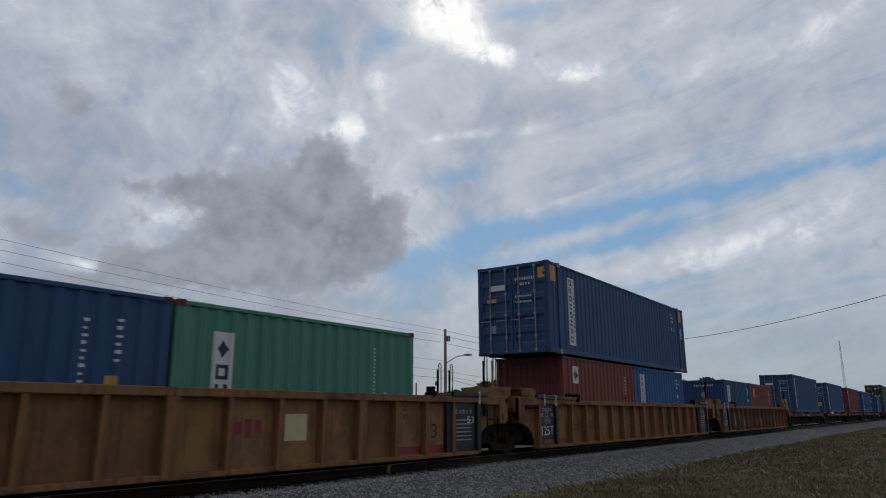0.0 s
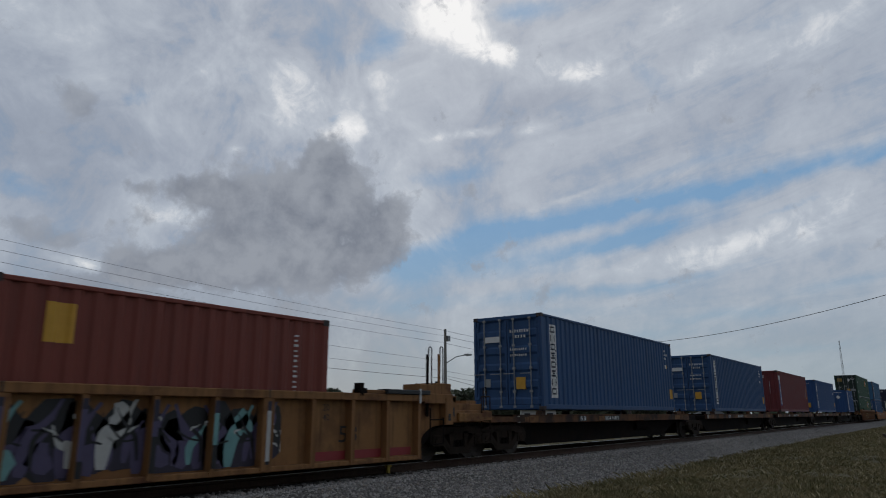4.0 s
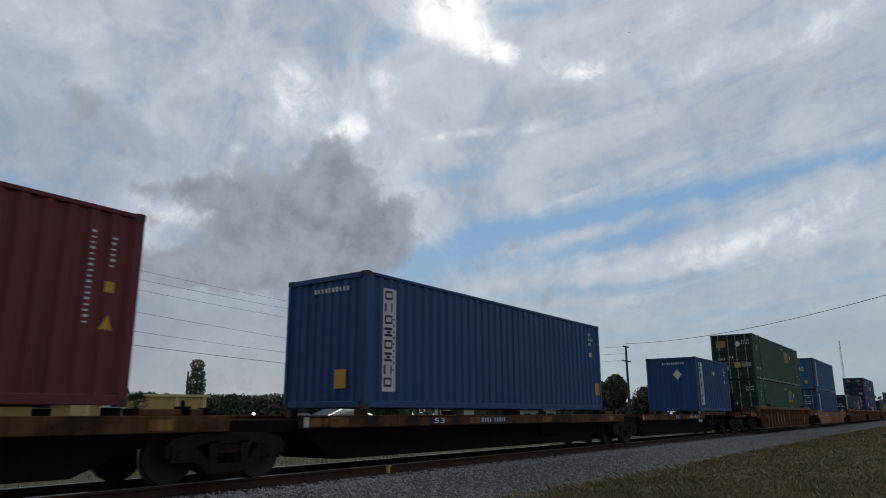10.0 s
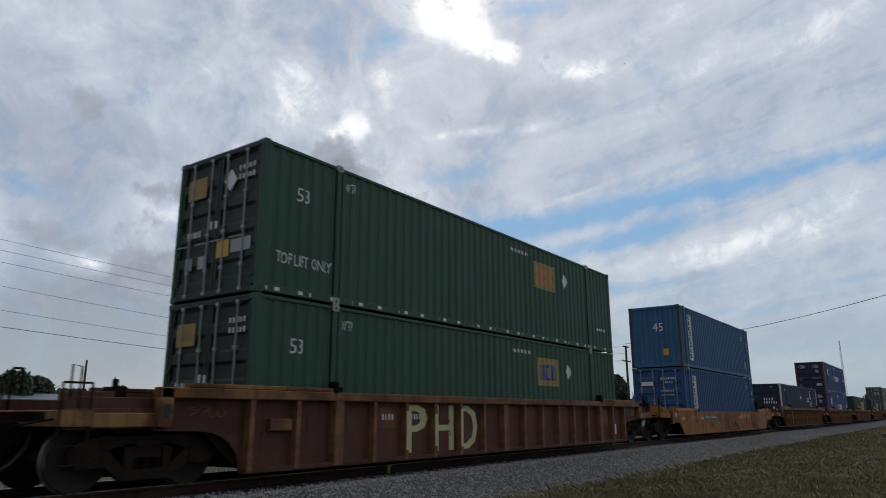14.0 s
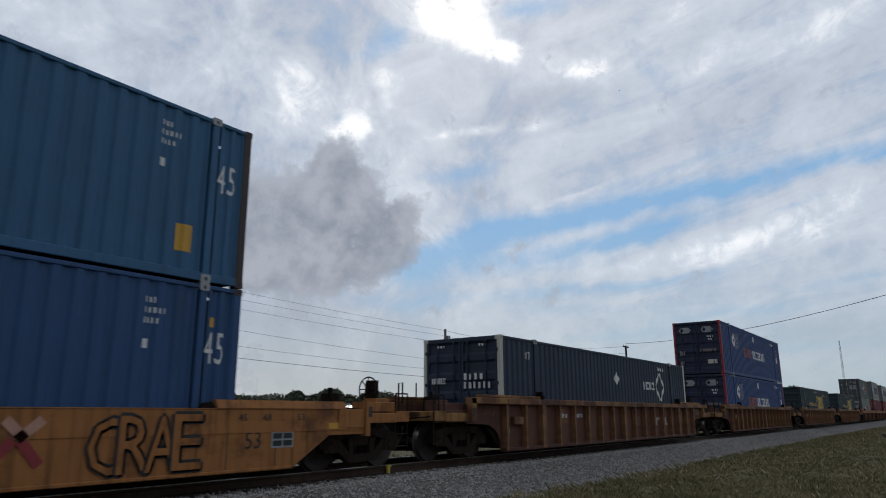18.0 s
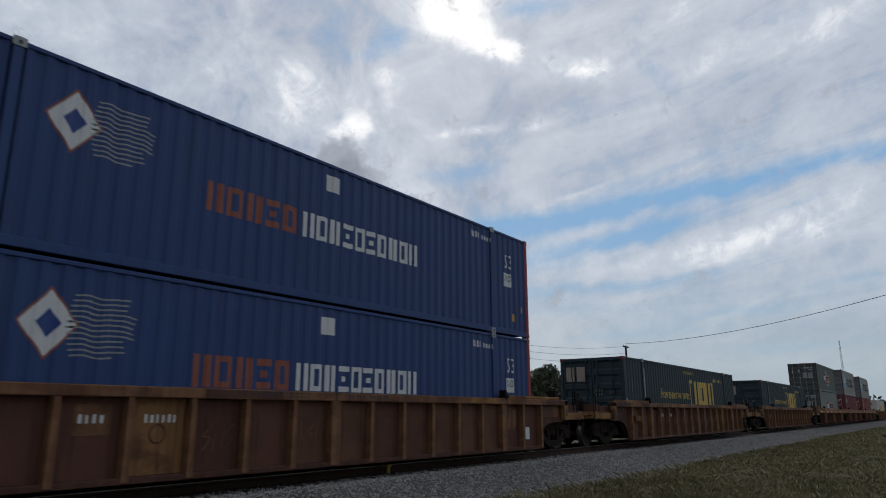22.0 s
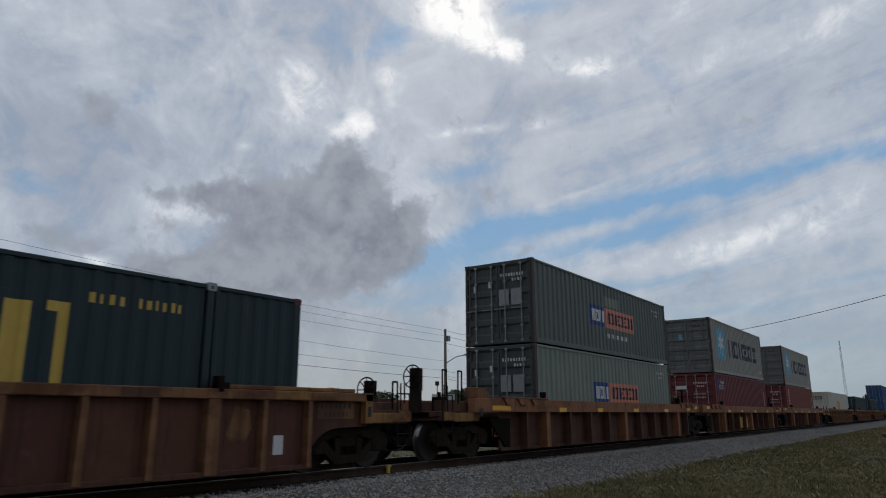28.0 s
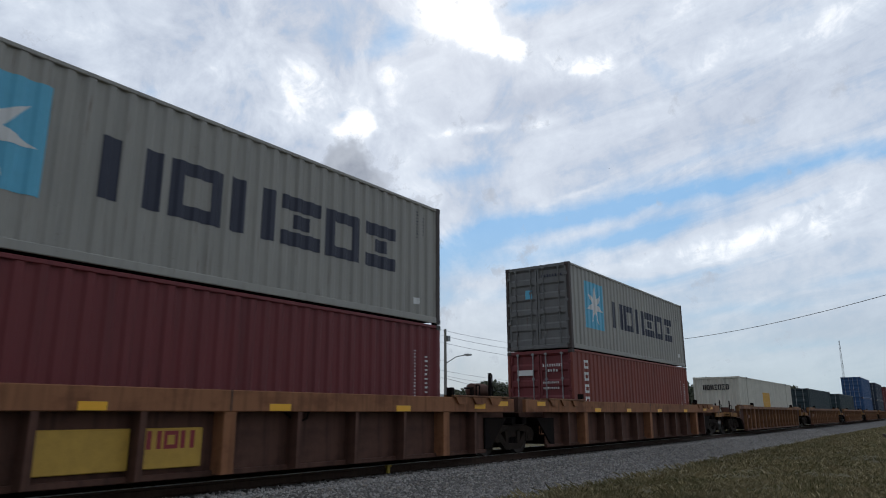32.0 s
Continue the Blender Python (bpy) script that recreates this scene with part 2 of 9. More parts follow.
# ---- geometry tools ----
class Mesh:
    """Gathers boxes, prisms, rods and discs into one mesh."""

    def __init__(self):
        self.v, self.f = [], []

    def add(self, verts, faces):
        k = len(self.v)
        self.v += [tuple(p) for p in verts]
        self.f += [tuple(i + k for i in f) for f in faces]
        return self

    def box(self, x0, x1, y0, y1, z0, z1):
        c = min(0.012, 0.2 * min(abs(x1 - x0), abs(y1 - y0), abs(z1 - z0)))
        # a box with its long edges chamfered, along the longest axis
        s = [(x0, x1), (y0, y1), (z0, z1)]
        ax = max(range(3), key=lambda i: s[i][1] - s[i][0])
        b, d = [i for i in range(3) if i != ax]
        (p0, p1), (q0, q1) = s[b], s[d]
        ring = [(p0 + c, q0), (p1 - c, q0), (p1, q0 + c), (p1, q1 - c), (p1 - c, q1), (p0 + c, q1), (p0, q1 - c), (p0, q0 + c)]
        verts = []
        for a in s[ax]:
            for p, q in ring:
                w = [0, 0, 0]
                w[ax], w[b], w[d] = a, p, q
                verts.append(w)
        faces = [(i, (i + 1) % 8, 8 + (i + 1) % 8, 8 + i) for i in range(8)] + [tuple(range(7, -1, -1)), tuple(range(8, 16))]
        if ax == 1:
            faces = [f[::-1] for f in faces]
        return self.add(verts, faces)

    def prism(self, ring, y0, y1):
        """A ring of (x, z), counter-clockwise seen from -y, drawn out from y0 to y1."""
        n = len(ring)
        verts = [(x, y0, z) for x, z in ring] + [(x, y1, z) for x, z in ring]
        faces = [tuple(range(n)), tuple(range(2 * n - 1, n - 1, -1))]
        faces += [((i + 1) % n, i, n + i, n + (i + 1) % n) for i in range(n)]
        return self.add(verts, faces)

    def rod(self, a, b, r, n=8, r2=None):
        a, b = Vector(a), Vector(b)
        w = (b - a).normalized()
        u = w.orthogonal().normalized()
        v = w.cross(u)
        r2 = r if r2 is None else r2
        verts = []
        for c, rr in ((a, r), (b, r2)):
            for i in range(n):
                g = 2 * math.pi * i / n
                verts.append(c + u * (rr * math.cos(g)) + v * (rr * math.sin(g)))
        faces = [(i, (i + 1) % n, n + (i + 1) % n, n + i) for i in range(n)] + [tuple(range(n - 1, -1, -1)), tuple(range(n, 2 * n))]
        return self.add(verts, faces)

    def tube(self, pts, r, n=6):
        """One unbroken round line through pts."""
        pts = [Vector(p) for p in pts]
        verts, faces = [], []
        for i, p in enumerate(pts):
            w = (pts[min(i + 1, len(pts) - 1)] - pts[max(i - 1, 0)]).normalized()
            u = w.cross(Vector((0, 0, 1))) if abs(w.z) < 0.95 else w.cross(Vector((0, 1, 0)))
            u.normalize()
            v = u.cross(w)
            verts += [p + u * (r * math.cos(6.2832 * k / n)) + v * (r * math.sin(6.2832 * k / n)) for k in range(n)]
        for i in range(len(pts) - 1):
            faces += [(i * n + k, i * n + (k + 1) % n, (i + 1) * n + (k + 1) % n, (i + 1) * n + k) for k in range(n)]
        return self.add(verts, faces)

    def lathe(self, profile, n=28, axis="y"):
        """A profile of (along axis, radius), turned round the axis."""
        verts, faces = [], []
        for y, r in profile:
            for i in range(n):
                g = 2 * math.pi * i / n
                verts.append((r * math.cos(g), y, r * math.sin(g)) if axis == "y" else (r * math.cos(g), r * math.sin(g), y))
        m = len(profile)
        for j in range(m - 1):
            for i in range(n):
                q = (j * n + i, j * n + (i + 1) % n, (j + 1) * n + (i + 1) % n, (j + 1) * n + i)
                faces.append(q if axis == "y" else q)
        faces += [tuple(range(n - 1, -1, -1)), tuple((m - 1) * n + i for i in range(n))]
        return self.add(verts, faces)

    def ring(self, c, r, t, n=20):
        """A hand wheel's rim in the plane across x."""
        verts, faces = [], []
        for i in range(n):
            g = 2 * math.pi * i / n
            for j in range(6):
                h = 2 * math.pi * j / 6
                rr = r + t * math.cos(h)
                verts.append((c[0] + t * math.sin(h), c[1] + rr * math.cos(g), c[2] + rr * math.sin(g)))
        for i in range(n):
            for j in range(6):
                faces.append((i * 6 + j, i * 6 + (j + 1) % 6, ((i + 1) % n) * 6 + (j + 1) % 6, ((i + 1) % n) * 6 + j))
        return self.add(verts, faces)

    def data(self, name, material, smooth=False):
        me = bpy.data.meshes.new(name)
        me.from_pydata(self.v, [], self.f)
        me.materials.append(material)
        bm = bmesh.new()
        bm.from_mesh(me)
        bmesh.ops.recalc_face_normals(bm, faces=bm.faces)
        bm.to_mesh(me)
        bm.free()
        if smooth:
            me.polygons.foreach_set("use_smooth", [True] * len(me.polygons))
        return me


def part(name, m, material, parent, label="", at=None, smooth=False):
    """One mesh object under a thing. m: a Mesh, or mesh data to share."""
    data = m.data(name, material, smooth) if isinstance(m, Mesh) else m
    ob = new(name, data)
    ob.parent = parent
    if at is not None:
        ob.matrix_basis = at
    if label:
        ob["label"] = label
    return ob


def thing(name, at, label, category, group="", kind=""):
    ob = new(name)
    ob.matrix_basis = at
    ob.empty_display_size = 0.3
    return tagged(ob, label, category, group, kind)


# ---- the train's way ----
V16, ACC, JERK = 9.6609, -0.02464, 0.000227
Y0 = 1.22                       # the track's centre line
MOVERS = []                     # (thing, place along the track at 16 s, height)


def run(t):
    return V16 * (t - 16) + ACC * (t - 16) ** 2 + JERK * (t - 16) ** 3


def mover(ob, x16, z=0.0):
    MOVERS.append((ob, x16, z))
    ob.matrix_basis = pose(x16 - run(0), Y0, z)
    return ob


# ---- lettering and decals ----
def text_shape(text, size):
    """The faces of a line of built-in lettering, as rings of (x, z), and its width."""
    cu = bpy.data.curves.new("lettering", "FONT")
    cu.body, cu.size, cu.resolution_u = text, size, 2
    ob = new("lettering", cu)
    me = ob.to_mesh()
    verts = [(v.co.x, v.co.y) for v in me.vertices]
    rings = [[verts[i] for i in p.vertices] for p in me.polygons]
    ob.to_mesh_clear()
    bpy.data.objects.remove(ob)
    bpy.data.curves.remove(cu)
    return rings, max([v[0] for v in verts] or [0])


def quad(x0, z0, x1, z1):
    return [(x0, z0), (x1, z0), (x1, z1), (x0, z1)]


def frame_shape(x0, z0, x1, z1, t):
    """A hollow block, the plain stand-in for one letter of a trade name."""
    return [quad(x0, z0, x1, z0 + t), quad(x0, z1 - t, x1, z1), quad(x0, z0 + t, x0 + t, z1 - t), quad(x1 - t, z0 + t, x1, z1 - t)]


def block(i, x0, z0, x1, z1, t):
    """The plain stand-in for one letter of a trade name: an open box, a pair of posts or stacked bars."""
    w, h = x1 - x0, z1 - z0
    t = min(t, 0.30 * w, 0.24 * h)
    i = (i * 5 + 1) % 7 % 3
    if i == 0:
        return frame_shape(x0, z0, x1, z1, t)
    if i == 1:
        return [quad(x0, z0, x0 + 1.3 * t, z1), quad(x1 - 1.3 * t, z0, x1, z1)]
    return [quad(x0, z0 + k * (h - 1.2 * t), x1, z0 + k * (h - 1.2 * t) + 1.2 * t) for k in range(2)] + [quad(x0 + 0.3 * w, z0 + 0.5 * h - 0.6 * t, x1 - 0.3 * w, z0 + 0.5 * h + 0.6 * t)]


def block_row(x, z, w, h, n, gap=0.22, t=None):
    """n letter-sized plain shapes in a row."""
    out, step_w = [], w / n
    for i in range(n):
        out += block(i, x + i * step_w, z, x + (i + 1) * step_w - gap * step_w, z + h, t or 0.24 * h)
    return out


def fit_text(text, x0, z0, x1, z1):
    """Lettering scaled into a box."""
    rings, w = text_shape(text, 1.0)
    zs = [b for r in rings for _, b in r]
    xs = [a for r in rings for a, _ in r]
    kx, kz = (x1 - x0) / (max(xs) - min(xs)), (z1 - z0) / (max(zs) - min(zs))
    return [[(x0 + (a - min(xs)) * kx, z0 + (b - min(zs)) * kz) for a, b in r] for r in rings]


def bar_row(x, z, w, h, n):
    step_w = w / n
    out = []
    for i in range(n):
        out.append(quad(x + i * step_w, z, x + i * step_w + (0.42, 0.5, 0.34)[(i + n) % 3] * step_w, z + h * (1.0, 0.92)[i % 2]))
    return out


def bar_column(x, z, w, h, n):
    n = int(n * 1.6)
    step_h = h / n
    return [quad(x, z + i * step_h, x + w * (1 if i % 2 else 0.8), z + i * step_h + (0.30, 0.46, 0.36)[i % 3] * step_h) for i in range(n)]


def place(rings, x, z, k=1.0):
    return [[(x + k * a, z + k * b) for a, b in r] for r in rings]


def decal(name, rings, material, parent, wave=None, cuts=(), y=0.0, label=""):
    """Paint on a side: rings in (x, z), laid over the corrugation by wave(x), cut at its folds."""
    bm = bmesh.new()
    for r in rings:
        vs = [bm.verts.new((x, 0, z)) for x, z in r]
        if len(vs) > 2:
            bm.faces.new(vs)
    xs = [v.co.x for v in bm.verts]
    lo, hi = min(xs), max(xs)
    for c in cuts:
        if lo + 1e-4 < c < hi - 1e-4:
            bmesh.ops.bisect_plane(bm, geom=bm.verts[:] + bm.edges[:] + bm.faces[:], plane_co=(c, 0, 0), plane_no=(1, 0, 0), dist=1e-5)
    for v in bm.verts:
        v.co.y = y + (wave(v.co.x) if wave else 0.0)
    bmesh.ops.recalc_face_normals(bm, faces=bm.faces)
    for f in bm.faces:
        if f.normal.y > 0:
            f.normal_flip()
    me = bpy.data.meshes.new(name)
    bm.to_mesh(me)
    bm.free()
    me.materials.append(material)
    ob = new(name, me)
    ob.parent = parent
    if len(rings) > 2:
        ob["kind"] = "stuff"
    if label:
        ob["label"] = label
    return ob


# ---- containers ----
FT40 = 12.192
L20_SHORT = 6.058
CORNER = 0.16


class Waves:
    """The folds of a corrugated wall between a and b."""

    def __init__(self, a, b, pitch=0.32, depth=0.045):
        n = max(1, round((b - a) / pitch))
        p = (b - a) / n
        self.depth = depth
        self.x, self.d = [], []
        for i in range(n):
            for u, d in ((0.0, 0), (0.24, 0), (0.42, 1), (0.76, 1), (0.94, 0)):
                self.x.append(a + (i + u) * p)
                self.d.append(d * depth)
        self.x.append(b)
        self.d.append(0.0)

    def at(self, x):
        return float(np.interp(x, self.x, self.d))


def wave_wall(w, z0, z1, y, inward=1):
    """A corrugated sheet along x, facing -y for inward 1 and +y for -1."""
    m = Mesh()
    n = len(w.x)
    front = [(x, y + inward * d, z) for z in (z0, z1) for x, d in zip(w.x, w.d)]
    back = [(x, y + inward * (d + 0.012), z) for z in (z0, z1) for x, d in zip(w.x, w.d)]
    m.add(front, [(i, i + 1, n + i + 1, n + i) for i in range(n - 1)])
    m.add(back, [(n + i, n + i + 1, i + 1, i) for i in range(n - 1)])
    return m


DOOR_CACHE, WALL_CACHE = {}, {}


def wall_mesh(paint, a, b, z0, z1, y, inward, pitch, depth):
    key = (paint.name, round(a, 3), round(b, 3), round(z0, 3), round(z1, 3), y, inward, pitch)
    if key not in WALL_CACHE:
        w = Waves(a, b, pitch, depth)
        WALL_CACHE[key] = (wave_wall(w, z0, z1, y, inward).data("side_panel", paint), w)
    return WALL_CACHE[key]


def container(x16, z, length, height, paint, label, front="doors", width=2.44, pitch=0.32, posts40=False, post_paint=None, name="shipping_container", endpaint=None, cast=None, bars=None):
    """A freight container, its front end at x16, on z. Local x runs from its front to its rear."""
    c = mover(thing(name, pose(0, 0, 0), label, "container", "containers on the train"), x16, z)
    h = width / 2
    post_paint = post_paint or paint
    cast = cast or CASTING
    walls = []
    # uprights: at the corners, and at the 40 ft places of the longer ones
    xs = [0.0, length]
    if posts40:
        o = (length - FT40) / 2
        xs = [0.0, o, length - o, length]
    for side, y in ((1, -h), (-1, h)):
        for i, x in enumerate(xs):
            end = x in (0.0, length)
            w = CORNER if end else 0.14
            a = x if x == 0.0 else (x - w if x == length else x - w / 2)
            out = 0.0 if end else 0.012
            part("corner_post", Mesh().box(a, a + w, min(y - side * out, y + side * 0.10), max(y - side * out, y + side * 0.10), 0.11, height - 0.115), post_paint if end else paint, c)
            if not end:
                part("post_recess", Mesh().box(a - 0.06, a + w + 0.06, min(y + side * 0.075, y + side * 0.1), max(y + side * 0.075, y + side * 0.1), 0.15, height - 0.07), paint, c)
            for zz in (0.0, height - 0.118):
                cz = Mesh().box(a - (0.0 if end else 0.02), a + w + (0.0 if end else 0.02), min(y - side * (0.004 + out * 1.5), y + side * 0.16), max(y - side * (0.004 + out * 1.5), y + side * 0.16), zz, zz + (0.118 if end else 0.135))
                part("corner_casting", cz, cast if end else GALV, c)
                if side == 1:
                    part("casting_hole", Mesh().box(a + w * 0.36, a + w * 0.68, y - 0.0065 - out * 1.5, y + 0.05, zz + 0.03, zz + 0.088), BLACK, c)
        for a, b in zip(xs[:-1], xs[1:]):
            a2, b2 = a + (CORNER if a == 0.0 else 0.112), b - (CORNER if b == length else 0.112)
            me, w = wall_mesh(paint, a2, b2, 0.15, height - 0.06, y + side * 0.014, side, pitch, 0.026 if width > 2.5 else 0.036)
            part("side_panel", me, paint, c)
            if side == 1:
                walls.append((a2, b2, w))
        part("bottom_rail", Mesh().box(CORNER, length - CORNER, min(y, y + side * 0.05), max(y, y + side * 0.05), 0.02, 0.165), paint, c)
        part("top_rail", Mesh().box(CORNER, length - CORNER, min(y, y + side * 0.06), max(y, y + side * 0.06), height - 0.085, height - 0.012), paint, c)
    part("roof", Mesh().box(0.06, length - 0.06, -h + 0.06, h - 0.06, height - 0.05, height - 0.02), paint, c)
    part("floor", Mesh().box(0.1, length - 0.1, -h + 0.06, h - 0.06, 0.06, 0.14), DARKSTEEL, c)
    if length == L20_SHORT:
        for x in (1.99, 3.70):
            part("fork_pocket", Mesh().box(x, x + 0.36, -h - 0.003, -h + 0.05, 0.03, 0.15), BLACK, c)
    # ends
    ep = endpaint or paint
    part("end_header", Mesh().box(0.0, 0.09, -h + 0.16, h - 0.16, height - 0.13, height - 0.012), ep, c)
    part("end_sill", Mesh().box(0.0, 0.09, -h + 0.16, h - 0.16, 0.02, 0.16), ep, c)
    bars = bars or GALV
    key = (front, round(height, 2), round(width, 2), ep.name, bars.name)
    if key not in DOOR_CACHE:
        m = Mesh()
        if front == "doors":
            leafs, stiles = [], []
            for k in (-1, 1):
                m = Mesh()
                y0, y1 = (k * 0.012, k * (h - 0.115))
                y0, y1 = min(y0, y1), max(y0, y1)
                z0, z1 = 0.17, height - 0.135
                nz, rows = 5, []
                for i in range(nz):
                    a, d = z0 + (z1 - z0) * i / nz, (z1 - z0) / nz
                    rows += [(a, 0.026), (a + 0.30 * d, 0.026), (a + 0.42 * d, 0.066), (a + 0.88 * d, 0.066)]
                rows.append((z1, 0.026))
                k0 = len(rows)
                m.add([(xx, yy, zz) for yy in (y0 + 0.05, y1 - 0.05) for zz, xx in rows], [(j, j + 1, k0 + j + 1, k0 + j) for j in range(k0 - 1)])
                stiles.append((Mesh().box(0.02, 0.06, y0, y0 + 0.07, z0, z1).data("door_stile", ep), Mesh().box(0.02, 0.06, y1 - 0.07, y1, z0, z1).data("door_stile", ep)))
                leafs.append(m.data("door", ep))
            bar = Mesh()
            bar.rod((0.0, 0, 0.10), (0.0, 0, height - 0.09), 0.019, 8)
            for zz in (0.10, 0.55, 1.25, 1.95, height - 0.13):
                bar.box(-0.022, 0.02, -0.045, 0.045, zz - 0.035, zz + 0.035)
            bar.box(-0.03, -0.015, 0.0, 0.36, 1.08, 1.105)
            hinge = Mesh().box(-0.006, 0.03, -0.06, 0.06, -0.05, 0.05)
            DOOR_CACHE[key] = (leafs, stiles, bar.data("locking_bar", bars), hinge.data("hinge", ep))
        else:
            w = Waves(-h + 0.11, h - 0.11, 0.24, 0.04)
            n = len(w.x)
            v = [(0.03 + d, y, zz) for zz in (0.15, height - 0.12) for y, d in zip(w.x, w.d)]
            m.add(v, [(i + 1, i, n + i, n + i + 1) for i in range(n - 1)])
            DOOR_CACHE[key] = m.data("end_panel", ep)
    if front == "doors":
        leafs, stiles, bar, hinge = DOOR_CACHE[key]
        for k, lf, st in zip((-1, 1), leafs, stiles):
            d = part("door", lf, ep, c)
            for sd in st:
                part("door_stile", sd, ep, d)
            for yy in (k * 0.24, k * 0.82):
                part("locking_bar", bar, bars, d, "galvanised locking bar" if bars is GALV else "painted locking bar", pose(0.004, yy, 0))
            for zz in (0.35, 0.95, 1.6, height - 0.4):
                part("hinge", hinge, ep, d, at=pose(0.004, k * (h - 0.12), zz))
    else:
        part("end_panel", DOOR_CACHE[key], ep, c)
    part("rear_panel", Mesh().box(length - 0.05, length - 0.02, -h + 0.1, h - 0.1, 0.12, height - 0.1), paint, c)

    def wave(x):
        for a, b, w in walls:
            if a <= x <= b:
                return w.at(x)
        return -0.014
    cuts = sorted({x for a, b, w in walls for x in w.x})

    def side(nm, rings, material, lab="", lift=0.005):
        if nm in ("bracket", "yellow_sticker", "white_plate"):
            half = 3 if nm == "bracket" else 1
            for i in range(0, len(rings), half):
                ob = decal(nm, rings[i:i + half], material, c, wave, cuts, -h + 0.014 - lift, lab)
            return ob
        return decal(nm, rings, material, c, wave, cuts, -h + 0.014 - lift, lab)

    def end(nm, rings, material, lab="", lift=0.012):
        """rings in (across, z) as seen from the front: across runs from the far side to the near one."""
        if nm in ("door_plate", "white_plate", "logo_hexagon", "yellow_sticker") and len(rings) > 1:
            return [end(nm, [r], material, lab, lift) for r in rings][0]
        m = Mesh()
        for r in rings:
            m.add([(-lift + 0.02, -a, zz) for a, zz in r] + [(0.028, -a, zz) for a, zz in r], [tuple(range(len(r) - 1, -1, -1))] + [(i, (i + 1) % len(r), len(r) + (i + 1) % len(r), len(r) + i) for i in range(len(r))])
        ob = part(nm, m, material, c, lab)
        if len(rings) > 2:
            ob["kind"] = "stuff"
        return ob
    return c, side, end


# ---- rail vehicles ----
WR = 0.457                      # wheel radius
GAUGE = 0.7535
WHEELS = []


def truck_meshes():
    s = Mesh()
    # side frame: deep cast beam with a curved underside, two open windows and a spring nest
    y0, y1 = -0.075, 0.06
    s.prism([(-1.16, 0.42), (-0.80, 0.44), (-0.66, 0.56), (-0.52, 0.62), (0.52, 0.62), (0.66, 0.56), (0.80, 0.44), (1.16, 0.42), (1.18, 0.58), (1.06, 0.70), (0.66, 0.78), (-0.66, 0.78), (-1.06, 0.70), (-1.18, 0.58)], y0, y1)
    s.prism([(-0.40, 0.15), (0.40, 0.15), (0.46, 0.30), (-0.46, 0.30)], y0 - 0.01, y1)
    s.prism([(-0.40, 0.15), (-0.34, 0.31), (-0.68, 0.62), (-0.86, 0.52)], y0, y1)
    s.prism([(0.40, 0.15), (0.86, 0.52), (0.68, 0.62), (0.34, 0.31)], y0, y1)
    s.prism([(-0.36, 0.28), (-0.24, 0.28), (-0.22, 0.66), (-0.40, 0.66)], y0, y1)
    s.prism([(0.24, 0.28), (0.36, 0.28), (0.40, 0.66), (0.22, 0.66)], y0, y1)
    for x in (-0.88, 0.88):
        s.box(x - 0.20, x + 0.20, y0 - 0.02, y1 + 0.02, 0.34, 0.60)
    b = Mesh().box(-0.24, 0.24, -1.12, 1.12, 0.46, 0.66).box(-0.9, 0.9, -0.10, 0.10, 0.38, 0.52)
    # brake beams, levers and centre plate as a solid block that keeps the truck dark
    for x in (-0.40, 0.40):
        b.box(x - 0.07, x + 0.07, -0.80, 0.80, 0.22, 0.44)
    b.box(-0.36, 0.36, -0.66, 0.66, 0.18, 0.60)
    sp = Mesh()
    for k in range(5):
        sp.rod((0, 0, 0.305 + k * 0.034), (0, 0, 0.325 + k * 0.034), 0.075, 8).rod((0, 0, 0.325 + k * 0.034), (0, 0, 0.339 + k * 0.034), 0.05, 6)
    w = Mesh()
    for k in (-1, 1):
        y = k * GAUGE
        prof = [(0.07, 0.10), (0.065, 0.34), (0.075, WR - 0.045), (0.075, WR), (-0.045, WR), (-0.055, WR + 0.025), (-0.075, WR + 0.025), (-0.075, 0.36), (-0.05, 0.33), (-0.04, 0.15), (-0.075, 0.10)]
        q = Mesh().lathe([(y + k * p, r) for p, r in prof], 30)
        w.add(q.v, q.f)
        for i in range(3):
            g = 2 * math.pi * i / 3
            w.rod((0.25 * math.cos(g), y + k * 0.055, 0.25 * math.sin(g)), (0.25 * math.cos(g), y + k * 0.076, 0.25 * math.sin(g)), 0.035, 8)
    w.rod((0, -1.04, 0), (0, 1.04, 0), 0.085, 12)
    t = Mesh().lathe([(0.066, WR - 0.008), (0.081, WR - 0.014), (0.081, WR + 0.004), (0.066, WR + 0.004)], 30)
    cap = Mesh().rod((0, 0, 0), (0, -0.13, 0), 0.115, 12)
    for i in range(3):
        g = 2 * math.pi * i / 3
        cap.rod((0.07 * math.cos(g), -0.13, 0.07 * math.sin(g)), (0.07 * math.cos(g), -0.145, 0.07 * math.sin(g)), 0.018, 6)
    wd = w.data("wheelset", WHEEL)
    wd.materials.append(TREAD)
    for p in wd.polygons:
        if WR - 0.006 < math.hypot(p.center.x, p.center.z) < WR + 0.01:
            p.material_index = 1
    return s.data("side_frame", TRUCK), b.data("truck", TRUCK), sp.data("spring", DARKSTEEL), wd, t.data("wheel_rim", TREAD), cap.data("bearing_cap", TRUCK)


TRUCK_DATA = truck_meshes()


